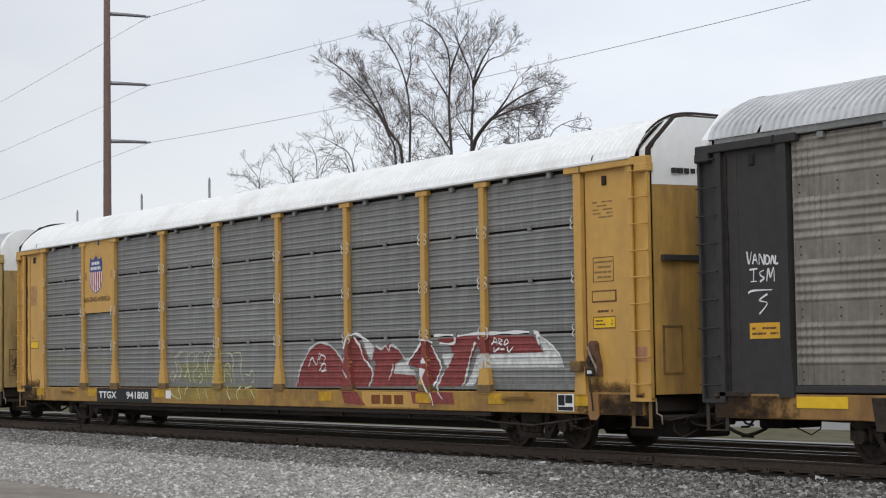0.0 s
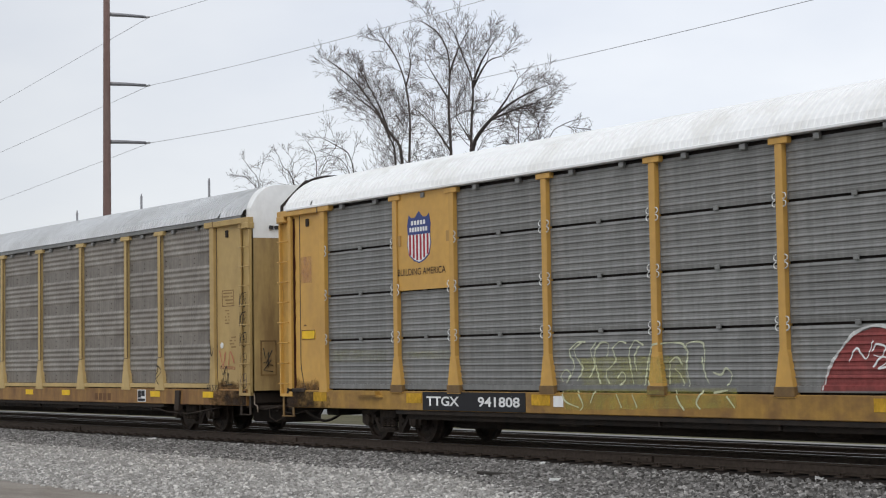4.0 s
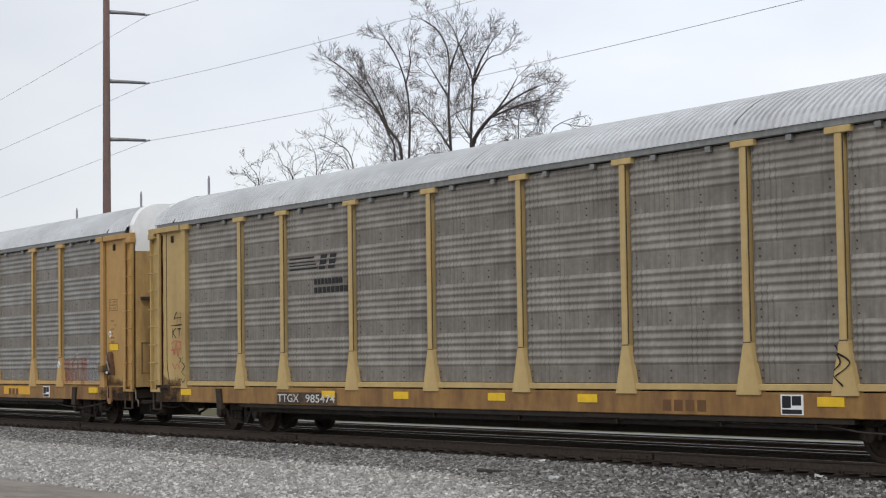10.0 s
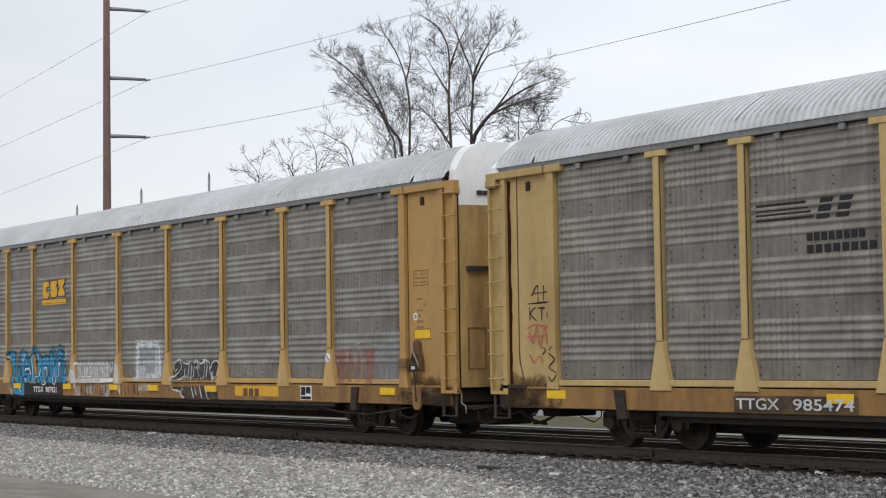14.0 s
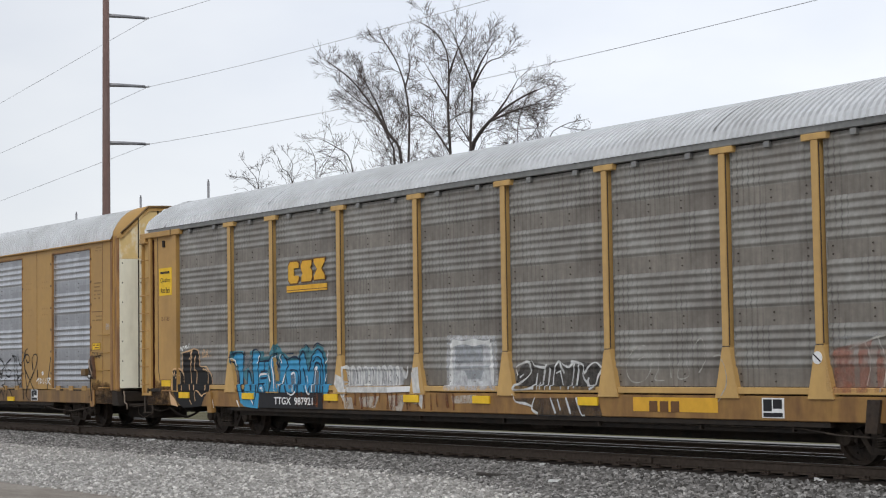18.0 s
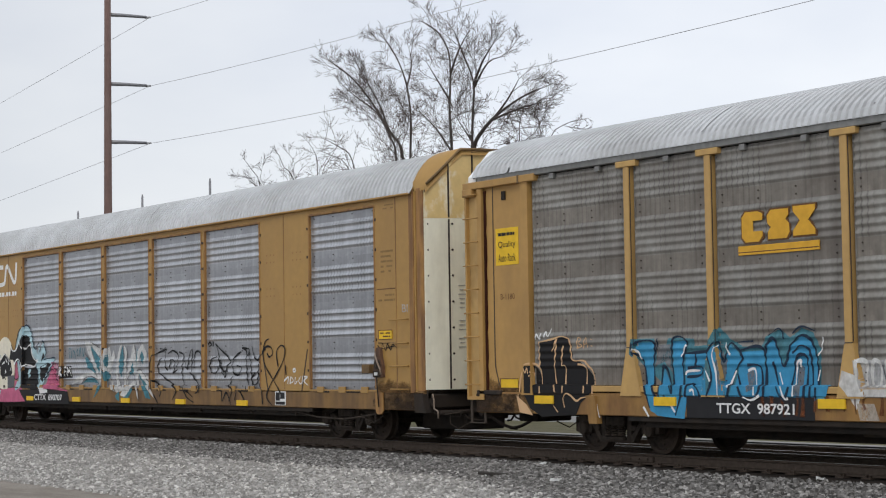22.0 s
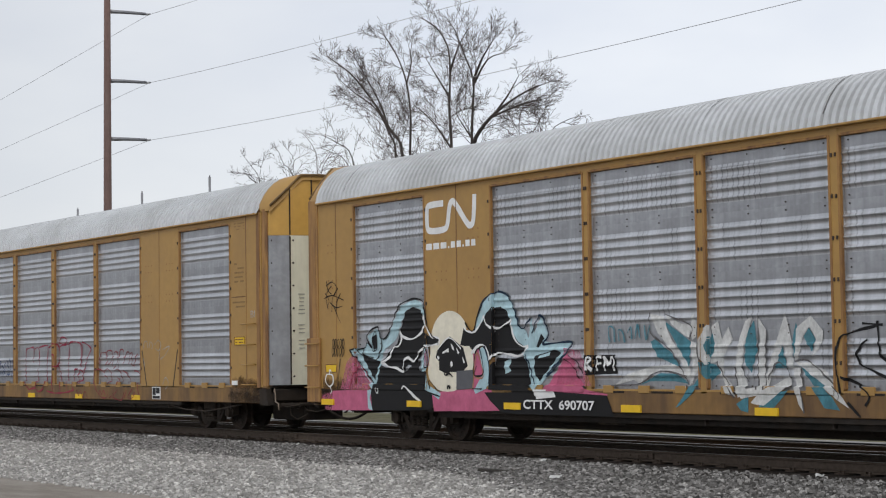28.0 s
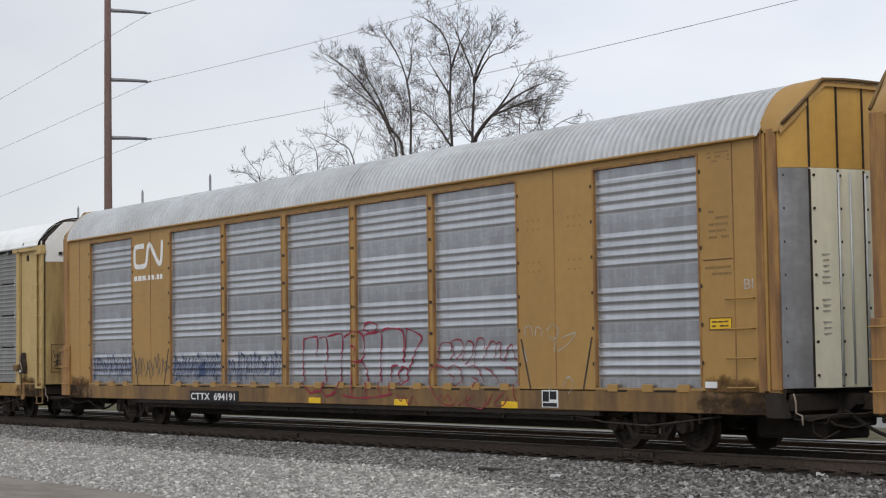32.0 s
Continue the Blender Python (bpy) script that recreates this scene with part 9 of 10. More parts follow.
sign = disc(CAR_BLUE, "round_sticker", 9.04, 1.59, 0.095, M["g_white"], -SIDE - 0.03, label="white disc with a black bar across")
bm = bmesh.new()
slab(bm, [(8.975, 1.65), (8.96, 1.635), (9.10, 1.525), (9.115, 1.54)], -SIDE - 0.041, -SIDE - 0.036)
part("black_bar", bm, M["g_signblack"], sign)
sign = disc(CAR_BLUE, "round_sticker", 12.25, 2.36, 0.075, M["g_white"], -SIDE + 0.04)
disc(sign, "round_centre", 12.25, 2.36, 0.045, M["g_palegrey"], -SIDE + 0.034, 0.004)


def letters(car, words, x, z, height, width, material, y=-SIDE - 0.012, label="", bold=0.0):
    """Lettering on the side, its lower left corner at (x, z)."""
    c = bpy.data.curves.new("lettering", "FONT")
    c.body, c.size, c.offset = words, 1.0, bold
    ob = bpy.data.objects.new("scratch", c)
    scene.collection.objects.link(ob)
    me = bpy.data.meshes.new_from_object(ob.evaluated_get(bpy.context.evaluated_depsgraph_get()))
    bpy.data.objects.remove(ob)
    xs, ys = [v.co.x for v in me.vertices], [v.co.y for v in me.vertices]
    w, h = max(xs) - min(xs), max(ys) - min(ys)
    x0, y0 = min(xs), min(ys)
    for v in me.vertices:
        v.co = ((v.co.x - x0) / w * width + x, y, (v.co.y - y0) / h * height + z)
    me.materials.clear()
    me.materials.append(material)
    ob = new("lettering", me)
    ob.parent = car
    return tagged(ob, label)


def plate(car, name, x0, x1, z0, z1, material, y=-SIDE, thick=0.008, label=""):
    bm = bmesh.new()
    soft_box(bm, x0, x1, y - thick, y + 0.004, z0, z1, 0.002)
    return part(name, bm, material, car, label)


def bars(car, x0, x1, z0, z1, rows, material, y, seed=0, fill=0.8, name="stencil"):
    """Lines of small print too small to read, as plain bars."""
    rnd = random.Random(seed)
    h = (z1 - z0) / rows
    for r in range(rows):
        x = x0
        while x < x1 - 0.02:
            w = min(rnd.uniform(0.06, 0.16), x1 - x)
            if rnd.random() < fill:
                bm = bmesh.new()
                box(bm, x, x + w * 0.85, y - 0.004, y, z0 + r * h + h * 0.29, z0 + r * h + h * 0.68)
                part(name, bm, material, car)
            x += w


def frame_lines(car, x0, x1, z0, z1, material, y, t=0.014):
    bm = bmesh.new()
    for a, b, c, d in ((x0, x1, z0, z0 + t), (x0, x1, z1 - t, z1), (x0, x0 + t, z0 + t, z1 - t), (x1 - t, x1, z0 + t, z1 - t)):
        box(bm, a, b, y - 0.004, y, c, d)
    return part("stencil_frame", bm, material, car)


def scan_plate(car, x):
    """The black and white identification plate on the sill."""
    p = plate(car, "identification_plate", x - 0.23, x + 0.23, 0.70, 1.0, M["g_white"])
    for a, b, c, d in ((-0.20, -0.02, 0.80, 0.98), (0.0, 0.19, 0.84, 0.98), (-0.20, 0.20, 0.715, 0.78)):
        plate(p, "black_field", x + a, x + b, c, d, M["g_signblack"], y=-SIDE - 0.007, thick=0.004)


def reflectors(car, xs, z0, z1, w=0.24):
    for x in xs:
        plate(car, "reflector", x - w, x + w, z0, z1, M["g_amberworn"] if car is CAR_SHIELD else M["g_yellow"], thick=0.012 if car not in (CAR_MURAL, CAR_BLUE) else 0.036)


# amber car with the shield
car = CAR_SHIELD
board = plate(car, "emblem_board", -8.99, -7.20, 2.98, 4.87, M["amber"], y=-SIDE + 0.02, thick=0.02, label="amber board with a striped shield")
yb = -SIDE - 0.002
cx = -8.25
bm = bmesh.new()
slab(bm, [(cx + a * 0.88, b - 0.03) for a, b in ((-0.40, 4.47), (-0.30, 4.41), (-0.16, 4.41), (0, 4.53), (0.16, 4.41), (0.30, 4.41), (0.40, 4.47), (0.46, 4.27), (0.44, 4.05), (0.47, 3.90), (0.40, 3.68), (0.20, 3.57), (0, 3.52), (-0.20, 3.57), (-0.40, 3.68), (-0.47, 3.90), (-0.44, 4.05), (-0.46, 4.27))], yb - 0.003, yb)
part("shield_rim", bm, M["g_logoblue"], board)
bm = bmesh.new()
slab(bm, [(cx + a * 0.88, b - 0.03) for a, b in ((-0.39, 4.45), (-0.30, 4.39), (-0.16, 4.39), (0, 4.50), (0.16, 4.39), (0.30, 4.39), (0.39, 4.45), (0.44, 4.27), (0.42, 4.085), (-0.42, 4.085), (-0.44, 4.27))], yb - 0.006, yb - 0.003)
part("shield_top", bm, M["g_logoblue"], board)
bm = bmesh.new()
slab(bm, [(cx + a * 0.88, b - 0.03) for a, b in ((-0.42, 4.08), (0.42, 4.08), (0.445, 3.90), (0.38, 3.70), (0.19, 3.595), (0, 3.545), (-0.19, 3.595), (-0.38, 3.70), (-0.445, 3.90))], yb - 0.006, yb - 0.003)
part("shield_field", bm, M["g_white"], board)
for i in range(6):
    x = cx - 0.335 + i * 0.121
    low = 3.545 + 0.13 * (abs(x + 0.033 - cx) / 0.335) ** 1.6
    plate(board, "shield_stripe", x, x + 0.065, low, 4.048, M["g_logored"], y=yb - 0.006, thick=0.003)
for k, (n, z0, z1) in enumerate(((5, 4.235, 4.32), (7, 4.105, 4.19))):
    for q in range(n):
        w = 0.52 / n if k == 0 else 0.64 / n
        x = cx - w * n / 2 + q * w
        plate(board, "white_bar", x, x + w * 0.7, z0, z1, M["g_white"], y=yb - 0.006, thick=0.003)
letters(board, "BUILDING AMERICA", -9.0, 3.27, 0.13, 1.64, M["g_signblack"], y=yb - 0.006)
for x in (-8.93, -7.26):
    plate(board, "board_clip", x - 0.05, x + 0.05, 3.86, 4.06, M["tan"], y=yb, thick=0.02)
plate(car, "number_board", -8.2, -4.94, 0.67, 1.02, M["g_signblack"], label="black board with white reporting marks")
letters(car, "TTGX", -8.06, 0.755, 0.18, 1.08, M["g_white"], bold=0.022)
letters(car, "941808", -6.38, 0.755, 0.18, 1.28, M["g_white"], bold=0.022)
plate(car, "company_mark", 4.85, 6.9, 0.70, 1.0, M["amber"], thick=0.005)
for k in range(3):
    plate(car, "mark_bar", 5.20 + k * 0.42, 5.52 + k * 0.42, 0.76, 0.94, M["g_markred"], y=-SIDE - 0.006, thick=0.003)
scan_plate(car, 11.44)
reflectors(car, (-12.05, -8.5, -4.5, 3.4, 7.06, 9.45, 11.95), 0.80, 0.99, 0.26)
plate(car, "identification_plate", -4.14, -3.87, 0.78, 0.97, M["g_white"])
yp = -SIDE + 0.04
frame_lines(car, 12.20, 12.74, 2.88, 3.30, M["g_brown"], yp)
bars(car, 12.24, 12.70, 2.92, 3.26, 4, M["g_faint"], yp, 1)
bars(car, 12.22, 12.75, 3.94, 4.26, 5, M["g_faint"], yp, 2)
plate(car, "warning_label", 12.16, 12.80, 2.54, 2.74, M["g_brown"], y=yp)
plate(car, "warning_label", 12.19, 12.77, 2.565, 2.715, M["amber"], y=yp - 0.006, thick=0.005)
bars(car, 12.30, 12.70, 2.34, 2.44, 1, M["g_brown"], yp, 3)
plate(car, "warning_label", 12.19, 12.77, 2.10, 2.30, M["g_yellow"], y=yp)
frame_lines(car, 12.19, 12.77, 2.10, 2.30, M["g_brown"], yp - 0.009)
bars(car, 12.26, 12.70, 2.14, 2.26, 2, M["g_brown"], yp - 0.009, 4)
plate(car, "worn_sticker", 13.29, 13.54, 1.54, 1.78, M["g_plum"], y=-SIDE + 0.04, thick=0.006)
yl = -SIDE + 0.04
plate(car, "warning_label", -12.84, -12.29, 2.10, 2.30, M["g_yellow"], y=yl)
frame_lines(car, -12.84, -12.29, 2.10, 2.30, M["g_brown"], yl - 0.009)
bars(car, -12.76, -12.36, 2.36, 2.44, 1, M["g_brown"], yl, 5)
plate(car, "worn_sticker", -12.86, -12.42, 3.30, 3.86, M["g_plumfaint"], y=yl, thick=0.004)

# faded yellow car with the striped emblem
M["grime_board"] = mat("grimy_dark_patch", (0.06, 0.045, 0.035), 0.8, spec=0.2, grain=0.2, dirt=(0.26, 0.15, 0.05), dirt_amount=0.6, dirt_scale=(3, 1, 4), dirt_at=0.58)
car = CAR_STRIPES
for k in range(4):
    plate(car, "emblem_stripe", -6.90, -5.72 + k * -0.05, 3.54 + k * 0.075, 3.575 + k * 0.075, M["g_signblack"], y=-SIDE + 0.05, thick=0.006)
for x in (-5.66, -5.28):
    bm = bmesh.new()
    slab(bm, [(x, 3.52), (x + 0.24, 3.52), (x + 0.34, 3.82), (x + 0.10, 3.82)], -SIDE + 0.042, -SIDE + 0.05)
    part("emblem_block", bm, M["g_signblack"], car)
for z, x0, x1 in ((3.20, -5.86, -4.70), (3.02, -5.86, -4.48)):
    for k in range(8):
        w = (x1 - x0) / 8
        plate(car, "emblem_bar", x0 + k * w, x0 + k * w + w * 0.7, z, z + 0.12, M["g_signblack"], y=-SIDE + 0.05, thick=0.006)
plate(car, "number_board", -7.42, -4.9, 0.68, 0.93, M["grime_board"], thick=0.006, label="grimy dark board with worn white marks")
letters(car, "TTGX", -7.36, 0.72, 0.17, 0.92, M["g_whiteworn"], y=-SIDE - 0.02, bold=0.012)
letters(car, "985474", -6.16, 0.72, 0.17, 1.2, M["g_whiteworn"], y=-SIDE - 0.02, bold=0.012)
for k in range(4):
    plate(car, "mark_bar", 5.16 + k * 0.27, 5.36 + k * 0.27, 0.72, 0.90, M["g_brown"], thick=0.004)
scan_plate(car, 8.02)
reflectors(car, (-11.81, -5.24, -2.49, 0.66, 3.26, 8.79, 11.61), 0.83, 0.97, 0.26)
letters(car, "FB 535", 11.62, 1.0, 0.13, 0.55, M["g_signblack"], y=-SIDE - 0.038)
frame_lines(car, 12.27, 12.84, 2.92, 3.29, M["g_brown"], yp)
bars(car, 12.33, 12.80, 2.95, 3.26, 4, M["g_faint"], yp, 6)
bars(car, 12.40, 12.62, 2.50, 2.86, 5, M["g_faint"], yp, 7, 0.5)
bars(car, 12.62, 12.92, 1.95, 2.25, 4, M["g_faint"], yp, 8)
bm = bmesh.new()
tube(bm, [(12.25, yp, 2.03), (12.25, yp - 0.012, 2.03)], 0.07, 14)
part("round_sticker", bm, M["g_white"], car)

# yellow car with blue graffiti
car = CAR_BLUE
def emblem_block(outline, grow_by):
    cx, cz = sum(a for a, b in outline) / len(outline), sum(b for a, b in outline) / len(outline)
    back = [(x + math.copysign(grow_by, x - cx), z + math.copysign(grow_by, z - cz)) for x, z in outline]
    bm = bmesh.new()
    slab(bm, back, -SIDE + 0.030, -SIDE + 0.05)
    edge = part("emblem_edge", bm, M["g_brown"], car)
    bm = bmesh.new()
    slab(bm, outline, -SIDE + 0.022, -SIDE + 0.030)
    part("emblem_block", bm, M["g_orange"], edge)


for outline in ([(-6.44, 3.42), (-6.36, 3.34), (-6.08, 3.34), (-6.00, 3.42), (-6.00, 3.50), (-6.20, 3.50), (-6.20, 3.66), (-6.00, 3.66), (-6.00, 3.76), (-6.10, 3.80), (-6.36, 3.80), (-6.44, 3.72)],
                [(-5.88, 3.36), (-5.50, 3.36), (-5.44, 3.44), (-5.45, 3.58), (-5.52, 3.64), (-5.46, 3.70), (-5.46, 3.80), (-5.82, 3.80), (-5.90, 3.72), (-5.89, 3.60), (-5.82, 3.54), (-5.88, 3.48)],
                [(-5.36, 3.38), (-4.92, 3.38), (-4.92, 3.46), (-5.06, 3.60), (-4.92, 3.74), (-4.92, 3.82), (-5.36, 3.82), (-5.36, 3.74), (-5.22, 3.60), (-5.36, 3.46)]):
    emblem_block(outline, 0.025)
plate(car, "emblem_underline", -6.54, -4.86, 3.15, 3.29, M["g_orange"], y=-SIDE + 0.05, thick=0.016)
plate(car, "emblem_underline", -6.54, -4.86, 3.185, 3.20, M["g_brown"], y=-SIDE + 0.036, thick=0.004)
plate(car, "number_board", -7.75, -5.0, 0.66, 1.0, M["g_signblack"], label="black board with white reporting marks")
letters(car, "TTGX  987921", -7.05, 0.74, 0.16, 1.66, M["g_white"], y=-SIDE - 0.02, bold=0.02)
plate(car, "company_mark", 4.9, 6.9, 0.76, 0.99, M["g_orange"], thick=0.005)
for k in range(3):
    plate(car, "mark_bar", 5.3 + k * 0.26, 5.5 + k * 0.26, 0.76, 0.93, M["g_brown"], y=-SIDE - 0.006, thick=0.003)
scan_plate(car, 8.09)
reflectors(car, (-11.4, -8.24, -4.65, -1.64, 0.67, 3.75, 11.3), 0.84, 0.98, 0.26)
frame_lines(car, 12.2, 12.7, 2.95, 3.25, M["g_brown"], yp)
bars(car, 12.25, 12.66, 2.98, 3.22, 3, M["g_faint"], yp, 9)
bars(car, 12.30, 12.62, 2.10, 2.75, 6, M["g_faint"], yp, 10, 0.5)
plate(car, "warning_label", 12.2, 12.78, 1.92, 2.12, M["g_yellow"], y=yp)
frame_lines(car, 12.2, 12.78, 1.92, 2.12, M["g_brown"], yp - 0.009)
plate(car, "quality_sticker", -12.82, -12.14, 3.32, 3.99, M["g_yellow"], y=yp, label="yellow sticker with lines of print")
for words, z in (("Quality", 3.61), ("Auto Rack", 3.38)):
    letters(car, words, -12.74, z, 0.14, 0.52, M["g_signblack"], y=yp - 0.012)
bars(car, -12.74, -12.24, 3.81, 3.95, 1, M["g_signblack"], yp - 0.009, 11)
plate(car, "warning_label", -12.74, -12.20, 1.10, 1.28, M["g_yellow"], y=yp)
frame_lines(car, -12.74, -12.20, 1.10, 1.28, M["g_brown"], yp - 0.009)
letters(car, "B-1180", -12.70, 2.70, 0.10, 0.42, M["g_brown"], y=yp - 0.004)

# charcoal car
car = CAR_DARK
plate(car, "warning_label", -12.68, -12.02, 1.86, 2.10, M["g_orange"], y=yp)
bars(car, -12.62, -12.08, 1.90, 2.06, 2, M["g_brown"], yp - 0.009, 12)
reflectors(car, (-11.2,), 0.83, 1.0, 0.5)


def ribbon_emblem(car, dx=0.0, dz=0.0):
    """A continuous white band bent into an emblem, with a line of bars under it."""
    bm = bmesh.new()
    pts = [(-8.50, 4.53), (-9.0, 4.53), (-9.06, 4.46), (-9.06, 4.10), (-8.98, 4.02), (-8.46, 4.02), (-8.36, 4.10), (-8.30, 4.48), (-8.20, 4.56), (-8.10, 4.50), (-7.72, 4.08), (-7.62, 4.04), (-7.52, 4.10), (-7.48, 4.62)]
    for again in range(2):
        pts = [pts[0]] + [(p[0] + (q[0] - p[0]) * f, p[1] + (q[1] - p[1]) * f) for p, q in zip(pts, pts[1:]) for f in (0.25, 0.75)] + [pts[-1]]
    last = None
    for i, p in enumerate(pts):
        a, b = Vector(pts[max(i - 1, 0)]), Vector(pts[min(i + 1, len(pts) - 1)])
        d = (b - a).normalized()
        n = Vector((-d.y, d.x)) * 0.062
        pair = [bm.verts.new((p[0] + s * n.x + dx, -SIDE - 0.005, p[1] + s * n.y + dz)) for s in (-1, 1)]
        if last:
            bm.faces.new((last[0], last[1], pair[1], pair[0]))
        last = pair
    part("emblem_band", bm, M["g_white"], car, "white ribbon emblem")
    x = -9.10 + dx
    for k, w in enumerate((0.19, 0.19, 0.19, 0.04, 0.13, 0.14, 0.04, 0.13, 0.13)):
        plate(car, "emblem_bar", x, x + w, 3.67 + dz, (3.71 if w < 0.1 else 3.79) + dz, M["g_white"], thick=0.004)
        x += w + 0.055


for car, n, num in ((CAR_MURAL, 0, ("CTTX  690707", -6.05, 1.98)), (CAR_CRIMSON, 1, ("CTTX  694191", -5.84, 2.2))):
    ribbon_emblem(car, 0.0 if n == 0 else 0.06, 0.0 if n == 0 else -0.06)
    plate(car, "number_board", num[1] - 0.12, num[1] + num[2] + 0.12, 0.64, 0.90, M["g_signblack"], label="black board with white reporting marks")
    letters(car, num[0], num[1], 0.685, 0.165, num[2], M["g_white"], y=-SIDE - 0.040, bold=0.022)
    scan_plate(car, 7.9)
    reflectors(car, (-12.8, -9.57, -6.4, -3.15, -0.04, 3.07, 6.17) if n == 0 else (-0.15, 3.17, 6.72), 0.67, 0.79, 0.24)
    # seams, bolts and print on the plain bays
    for x in (-8.09, 8.09, -12.45, 12.55):
        plate(car, "seam", x - 0.012, x + 0.012, 1.05, 4.9, M["corner"], thick=0.006)
    for x in (-12.6, -8.6, -7.55, 7.5, 8.65):
        for z in (3.98, 3.82, 3.24, 3.08):
            for q in range(3):
                put("rivet", shared("rivet", lambda g: box(g, -0.016, 0.016, -SIDE - 0.004, -SIDE, -0.016, 0.016), M["corner"]), car, x - 0.16 + q * 0.16, 0, z)
    bars(car, 12.0, 12.45, 3.35, 3.85, 5, M["g_faint"], -SIDE, 20 + n, 0.7)
    bars(car, 11.9, 12.5, 2.78, 2.98, 2, M["g_faint"], -SIDE, 22 + n)
    plate(car, "stencil_line", 11.86, 12.52, 3.04, 3.06, M["g_brown"], thick=0.004)
    bars(car, 12.0, 12.5, 4.55, 4.75, 3, M["g_faint"], -SIDE, 24 + n, 0.6)
    lx, lz = (11.90, 2.05) if n == 0 else (11.98, 1.96)
    plate(car, "warning_label", lx, lx + 0.5, lz, lz + 0.19, M["g_yellow"])
    bars(car, lx + 0.06, lx + 0.44, lz + 0.03, lz + 0.16, 2, M["g_brown"], -SIDE - 0.009, 40 + n)
    frame_lines(car, lx, lx + 0.5, lz, lz + 0.19, M["g_brown"], -SIDE - 0.009)
    letters(car, "BI", 12.76, 2.57, 0.15, 0.2, M["g_whitefaint"], y=-SIDE - 0.006)
    for x in (-11.0, -9.9, -6.4, -5.2, -3.6, -2.4, -0.8, 0.4, 2.0, 3.2, 4.9, 6.2, 9.7, 10.9):
        plate(car, "drain_slot", x - 0.26, x + 0.26, 0.985, 1.02, M["under"], thick=0.006)
    for z in (1.07, 1.52, 1.97, 2.43):
        bm = bmesh.new()
        tube(bm, [(12.41, -SIDE, z), (12.41, -SIDE - 0.07, z), (12.97, -SIDE - 0.07, z), (12.97, -SIDE, z)], 0.014, 5)
        part("grab_iron", bm, M["tan"], car)
    plate(car, "corner_strip", 13.03, 13.15, 1.0, 4.9, M["corner"], thick=0.008)
    bm = bmesh.new()
    slab(bm, [(13.17, 0.98), (13.46, 0.98), (13.58, 0.62), (13.20, 0.62)], -SIDE - 0.03, -SIDE + 0.10)
    part("corner_casting", bm, M["under"], car)
    for s in (-1, 1):
        for x in (7.1, 9.08):
            bm = bmesh.new()
            slab(bm, [(s * x - 0.02, 1.9), (s * x + 0.02, 1.9), (s * (x + (0.25 if x < 8 else -0.25)) + 0.02, 1.02), (s * (x + (0.25 if x < 8 else -0.25)) - 0.02, 1.02)], -SIDE - 0.006, -SIDE)
            part("gusset_edge", bm, M["bolt"], car)


def hand_brake(car, x, z, material):
    bm = bmesh.new()
    arch = [(x - 0.17, z - 0.20), (x + 0.17, z - 0.20), (x + 0.16, z + 0.02), (x + 0.09, z + 0.22)]
    arch += [(x + 0.085 * math.cos(a * math.pi / 6), z + 0.30 + 0.10 * math.sin(a * math.pi / 6)) for a in range(7)] + [(x - 0.09, z + 0.22), (x - 0.16, z + 0.02)]
    slab(bm, arch, -SIDE - 0.07, -SIDE + 0.05)
    housing = part("brake_housing", bm, material, car, "rust-brown hand brake housing")
    bm = bmesh.new()
    for r, y0, y1 in ((0.10, -0.10, -0.07), (0.05, -0.13, -0.10)):
        slab(bm, [(x + r * math.cos(a * math.tau / 14), z + 0.06 + r * math.sin(a * math.tau / 14)) for a in range(14)], -SIDE + y0, -SIDE + y1)
    part("brake_gear", bm, M["dusty"], housing)
    bm = bmesh.new()
    soft_box(bm, x - 0.13, x + 0.10, -SIDE - 0.11, -SIDE - 0.07, z - 0.19, z - 0.06, 0.012)
    part("ratchet_box", bm, M["steel"], housing)
    bm = bmesh.new()
    soft_box(bm, x - 0.06, x + 0.06, -SIDE - 0.125, -SIDE - 0.11, z - 0.16, z - 0.10, 0.01)
    part("worn_pawl", bm, M["ring"], housing)
    bm = bmesh.new()
    tube(bm, [(x - 0.05, -SIDE - 0.10, z + 0.30), (x + 0.02, -SIDE - 0.14, z + 0.22), (x + 0.12, -SIDE - 0.15, z + 0.08), (x + 0.21, -SIDE - 0.15, z - 0.04), (x + 0.22, -SIDE - 0.14, z - 0.14)], 0.019, 6)
    part("brake_lever", bm, M["pale_rod"], housing)
    bm = bmesh.new()
    tube(bm, [(x - 0.03, -SIDE - 0.08, z - 0.20), (x - 0.02, -SIDE - 0.07, z - 0.45), (x + 0.02, -SIDE - 0.07, 0.72)], 0.014, 5)
    part("brake_chain", bm, M["dusty"], housing)
    bm = bmesh.new()
    slab(bm, [(x - 0.16, 1.0), (x + 0.12, 1.0), (x + 0.13, 0.64), (x + 0.07, 0.57), (x - 0.09, 0.57), (x - 0.14, 0.64)], -SIDE - 0.04, -SIDE - 0.012)
    part("chain_plate", bm, M["corner"], housing)
    bm = bmesh.new()
    n = 16
    for k in range(n):
        a, b = k / n, (k + 0.8) / n
        tube(bm, [(x + 0.05 - 0.85 * q, -SIDE + 0.02, 0.55 - 0.62 * q * (1 - q) + 0.02 * (k % 2)) for q in (a, b)], 0.014, 5)
    part("slack_chain", bm, M["dusty"], housing)
    bm = bmesh.new()
    soft_box(bm, x - 0.52, x - 0.24, -SIDE - 0.13, -SIDE + 0.05, z - 0.12, z + 0.06, 0.012)
    part("brake_step", bm, M["foot_grime"], housing)


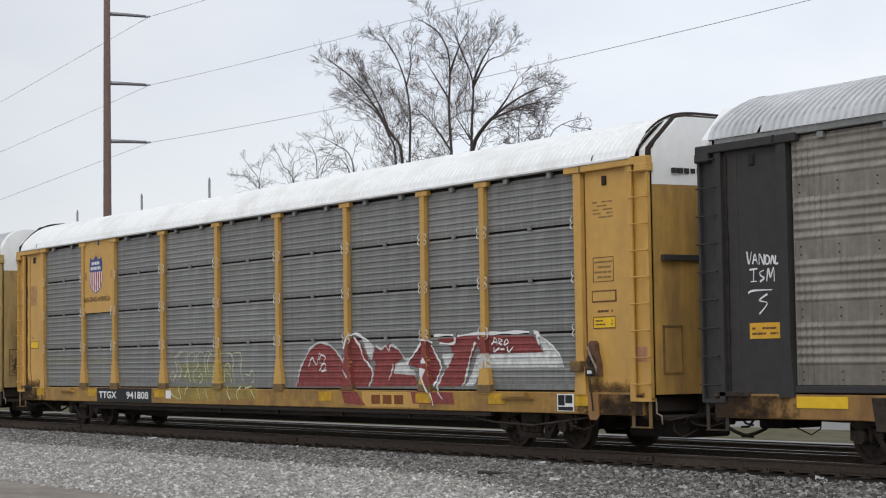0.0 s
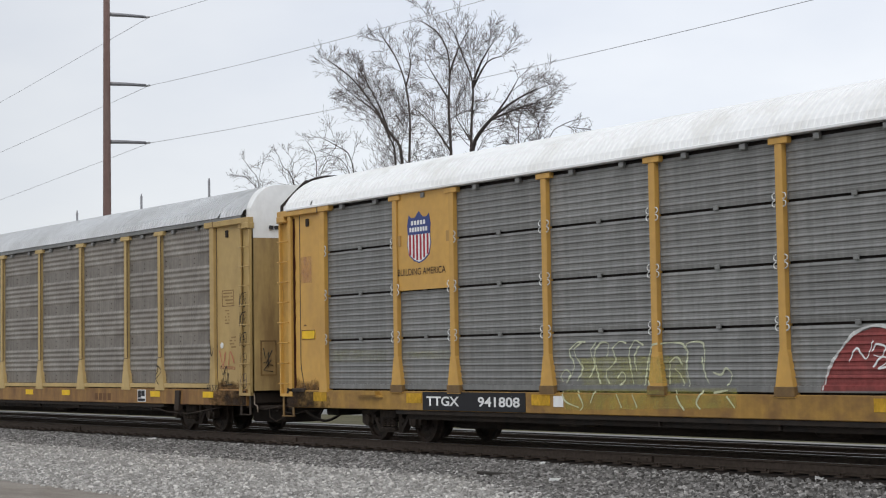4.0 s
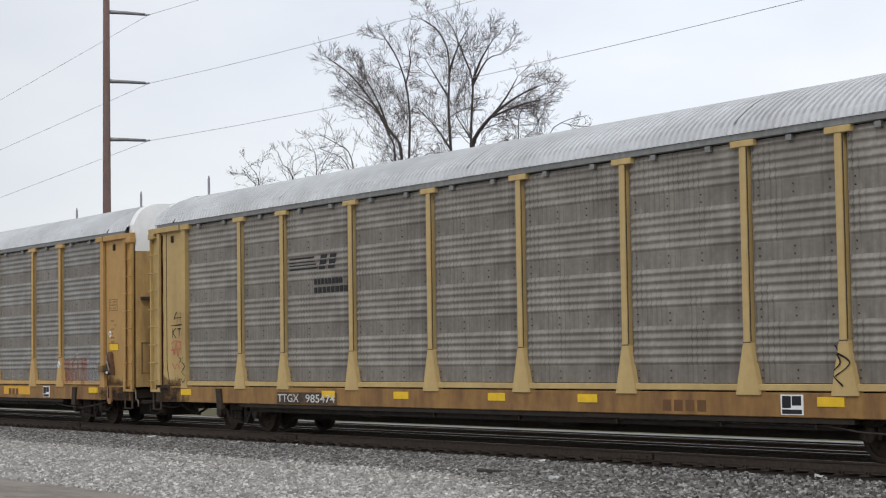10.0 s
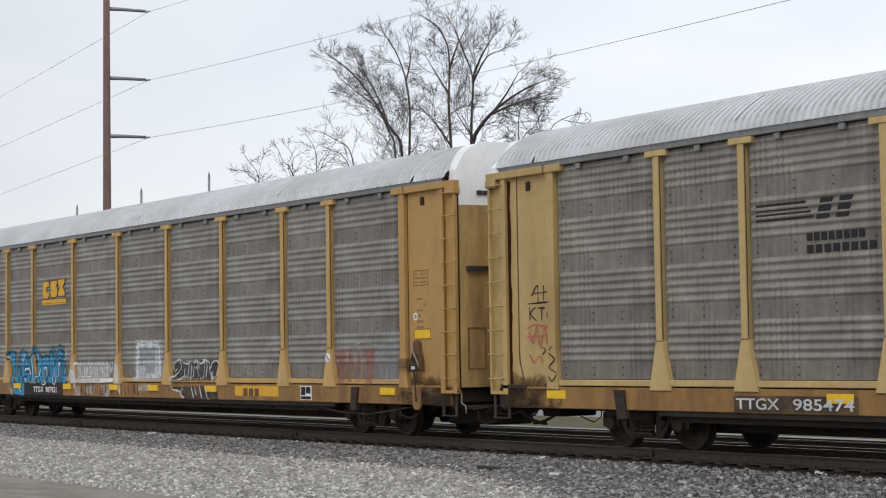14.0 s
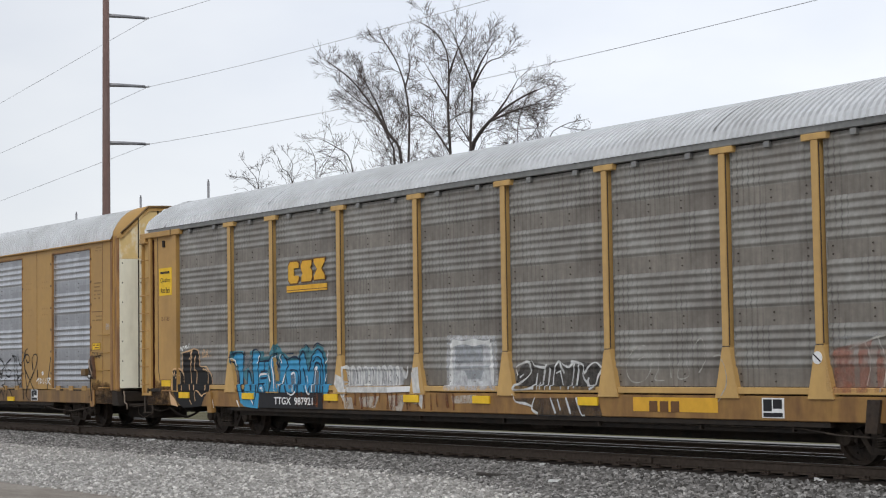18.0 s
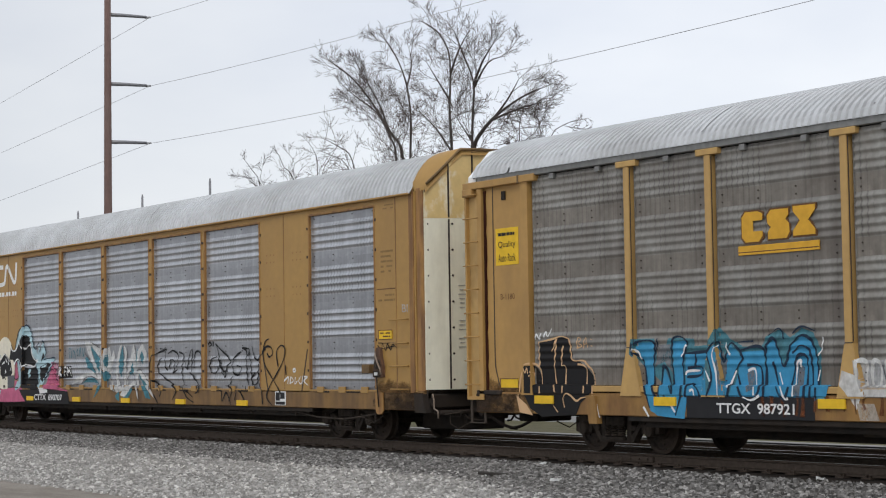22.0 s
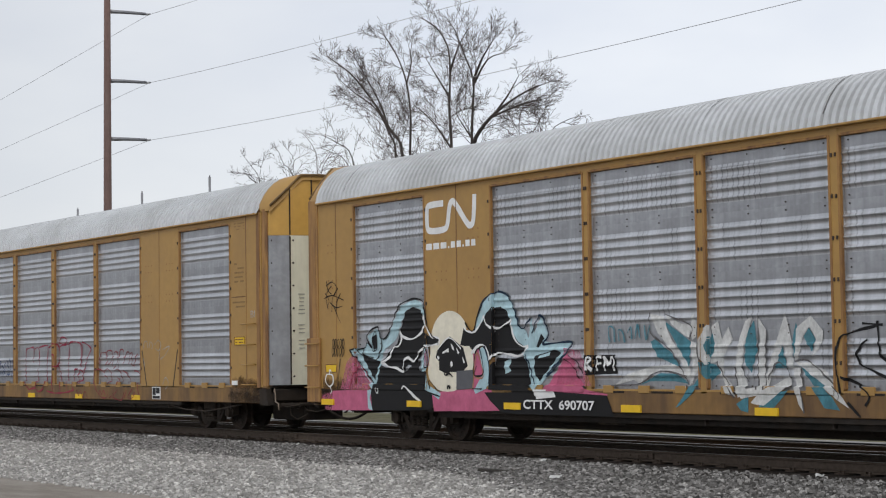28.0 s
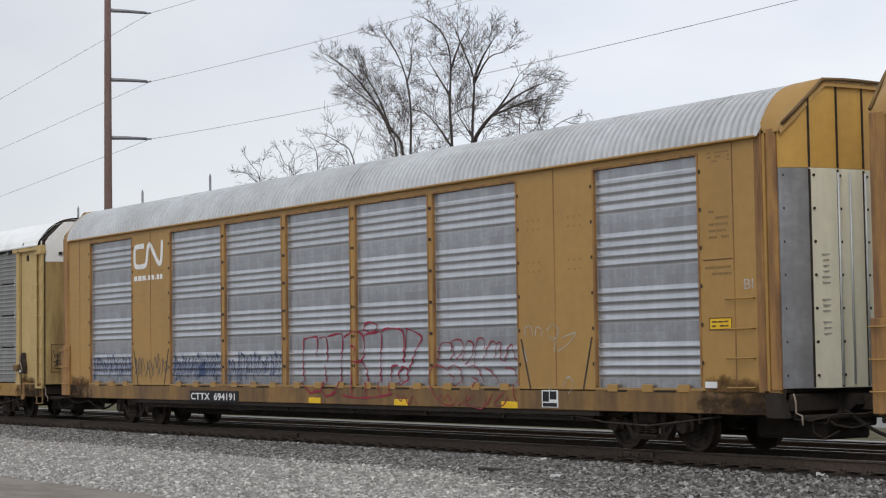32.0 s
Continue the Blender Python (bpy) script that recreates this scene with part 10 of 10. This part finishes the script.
plate(CAR_MURAL, "warning_label", -12.89, -12.46, 1.34, 1.51, M["g_yellow"])
frame_lines(CAR_MURAL, -12.89, -12.46, 1.34, 1.51, M["g_brown"], -SIDE - 0.009)
for car in (CAR_MURAL, CAR_CRIMSON):
    bm = bmesh.new()
    soft_box(bm, -13.60, -13.08, -SIDE - 0.05, -SIDE, 0.72, 2.06, 0.01)
    box_ = part("ladder_panel", bm, M["corner"], car)
    for z in (1.03, 1.48, 1.94):
        bm = bmesh.new()
        tube(bm, [(-13.58, -SIDE - 0.04, z), (-13.58, -SIDE - 0.11, z), (-13.10, -SIDE - 0.11, z), (-13.10, -SIDE - 0.04, z)], 0.014, 5)
        part("rung", bm, M["tan"], box_)
hand_brake(CAR_SHIELD, 12.24, 1.50, M["brake_rust"])
hand_brake(CAR_BLUE, 12.37, 1.50, M["brake_rust"])
hand_brake(CAR_MURAL, 11.95, 1.50, M["brake_rust"])
plate(CAR_CRIMSON, "white_plate", 11.86, 12.12, 1.06, 1.16, M["g_white"], thick=0.02)
hand_brake(CAR_LAST, 12.3, 1.50, M["steel"])
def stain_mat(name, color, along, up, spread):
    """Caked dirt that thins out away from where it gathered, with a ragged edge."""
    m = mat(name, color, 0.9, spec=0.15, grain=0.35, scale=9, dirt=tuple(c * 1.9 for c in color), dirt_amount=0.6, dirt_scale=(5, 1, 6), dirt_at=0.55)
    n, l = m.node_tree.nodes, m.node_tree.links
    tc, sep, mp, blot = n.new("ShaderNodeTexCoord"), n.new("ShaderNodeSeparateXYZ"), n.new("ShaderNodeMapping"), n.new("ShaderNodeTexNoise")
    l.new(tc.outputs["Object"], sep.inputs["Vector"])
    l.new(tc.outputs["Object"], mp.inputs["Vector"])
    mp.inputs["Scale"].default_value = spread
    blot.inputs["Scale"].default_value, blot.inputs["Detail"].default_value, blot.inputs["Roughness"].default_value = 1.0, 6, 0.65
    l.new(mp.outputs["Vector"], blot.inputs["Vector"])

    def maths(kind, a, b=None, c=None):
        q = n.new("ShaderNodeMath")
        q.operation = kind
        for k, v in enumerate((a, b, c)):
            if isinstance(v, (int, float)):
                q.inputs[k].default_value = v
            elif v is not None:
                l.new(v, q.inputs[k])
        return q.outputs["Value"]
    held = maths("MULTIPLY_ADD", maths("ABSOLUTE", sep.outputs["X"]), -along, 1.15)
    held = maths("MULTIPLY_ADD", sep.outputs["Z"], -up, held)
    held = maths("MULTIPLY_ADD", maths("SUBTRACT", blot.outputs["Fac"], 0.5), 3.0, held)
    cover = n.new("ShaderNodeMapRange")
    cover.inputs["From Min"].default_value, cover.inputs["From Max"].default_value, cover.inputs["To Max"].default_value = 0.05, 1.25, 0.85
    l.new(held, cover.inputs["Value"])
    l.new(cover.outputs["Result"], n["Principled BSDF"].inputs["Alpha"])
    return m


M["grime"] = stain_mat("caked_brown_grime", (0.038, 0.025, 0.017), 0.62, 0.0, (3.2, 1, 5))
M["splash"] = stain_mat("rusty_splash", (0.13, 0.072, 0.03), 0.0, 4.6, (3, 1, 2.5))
for car in (CAR_SHIELD, CAR_STRIPES, CAR_BLUE, CAR_LAST, CAR_DARK):
    for s in (-1, 1):
        bm = bmesh.new()
        seam = [(END + 0.17, 1.02), (END + 0.17, TOP - 0.1)] if s > 0 else [(12.70, 1.02), (12.80, 1.22), (12.885, 1.48), (12.90, 1.65), (12.90, TOP - 0.1)]
        path = [(s * x, z) for x, z in seam]
        slab(bm, [(x - 0.012, z) for x, z in path] + [(x + 0.012, z) for x, z in path[::-1]], -SIDE + 0.034, -SIDE + 0.042)
        part("plate_seam", bm, M["bolt"], car)
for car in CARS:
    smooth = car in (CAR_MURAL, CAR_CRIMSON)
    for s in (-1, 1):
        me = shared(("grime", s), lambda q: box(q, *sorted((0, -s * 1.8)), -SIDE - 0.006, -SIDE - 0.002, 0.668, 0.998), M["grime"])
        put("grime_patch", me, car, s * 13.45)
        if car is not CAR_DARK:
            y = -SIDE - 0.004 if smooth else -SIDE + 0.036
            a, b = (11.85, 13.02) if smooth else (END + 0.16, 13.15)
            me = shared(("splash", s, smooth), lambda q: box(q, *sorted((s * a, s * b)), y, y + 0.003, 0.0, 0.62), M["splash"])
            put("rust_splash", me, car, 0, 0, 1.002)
for car in (CAR_SHIELD, CAR_STRIPES, CAR_BLUE, CAR_LAST, CAR_DARK):
    for s in (-1, 1):
        bm = bmesh.new()
        if car in (CAR_SHIELD, CAR_LAST):
            box(bm, *sorted((s * 9.75, s * 10.4)), -SIDE - 0.10, -SIDE, 0.94, 1.02)
            slab(bm, [(s * 9.62, 0.90), (s * 10.55, 0.90), (s * 10.5, 0.945), (s * 9.68, 0.945)], -SIDE - 0.07, -SIDE)
            part("ledge_bracket", bm, M["sill_amber"], car)
        else:
            slab(bm, [(s * 10.22, 0.99), (s * 9.98, 0.99), (s * 9.92, 0.52), (s * 10.14, 0.52)], -SIDE - 0.05, -SIDE + 0.06)
            part("jacking_bracket", bm, M["sill"] if car is CAR_BLUE and s < 0 else M["steel"], car)
    for s in (-1, 1):
        bm = bmesh.new()
        soft_box(bm, s * 12.55 - 0.05, s * 12.55 + 0.05, -SIDE + 0.0, -SIDE + 0.06, 4.5, 4.66, 0.01)
        part("plate_notch", bm, M["under"], car)


def motions():
    for car in CARS:
        x = car.location.x
        walk(car, [(t, pose(x + s, 0, 0)) for t, s in ADVANCE])
    times, gone = [t for t, s in ADVANCE], [s for t, s in ADVANCE]
    for w in WHEELSETS:
        at = w.location.copy()
        walk(w, [(i * 0.1333333, Matrix.Translation(at) @ Matrix.Rotation(float(np.interp(i * 0.1333333, times, gone)) / WHEEL, 4, "Y")) for i in range(241)])


motions()
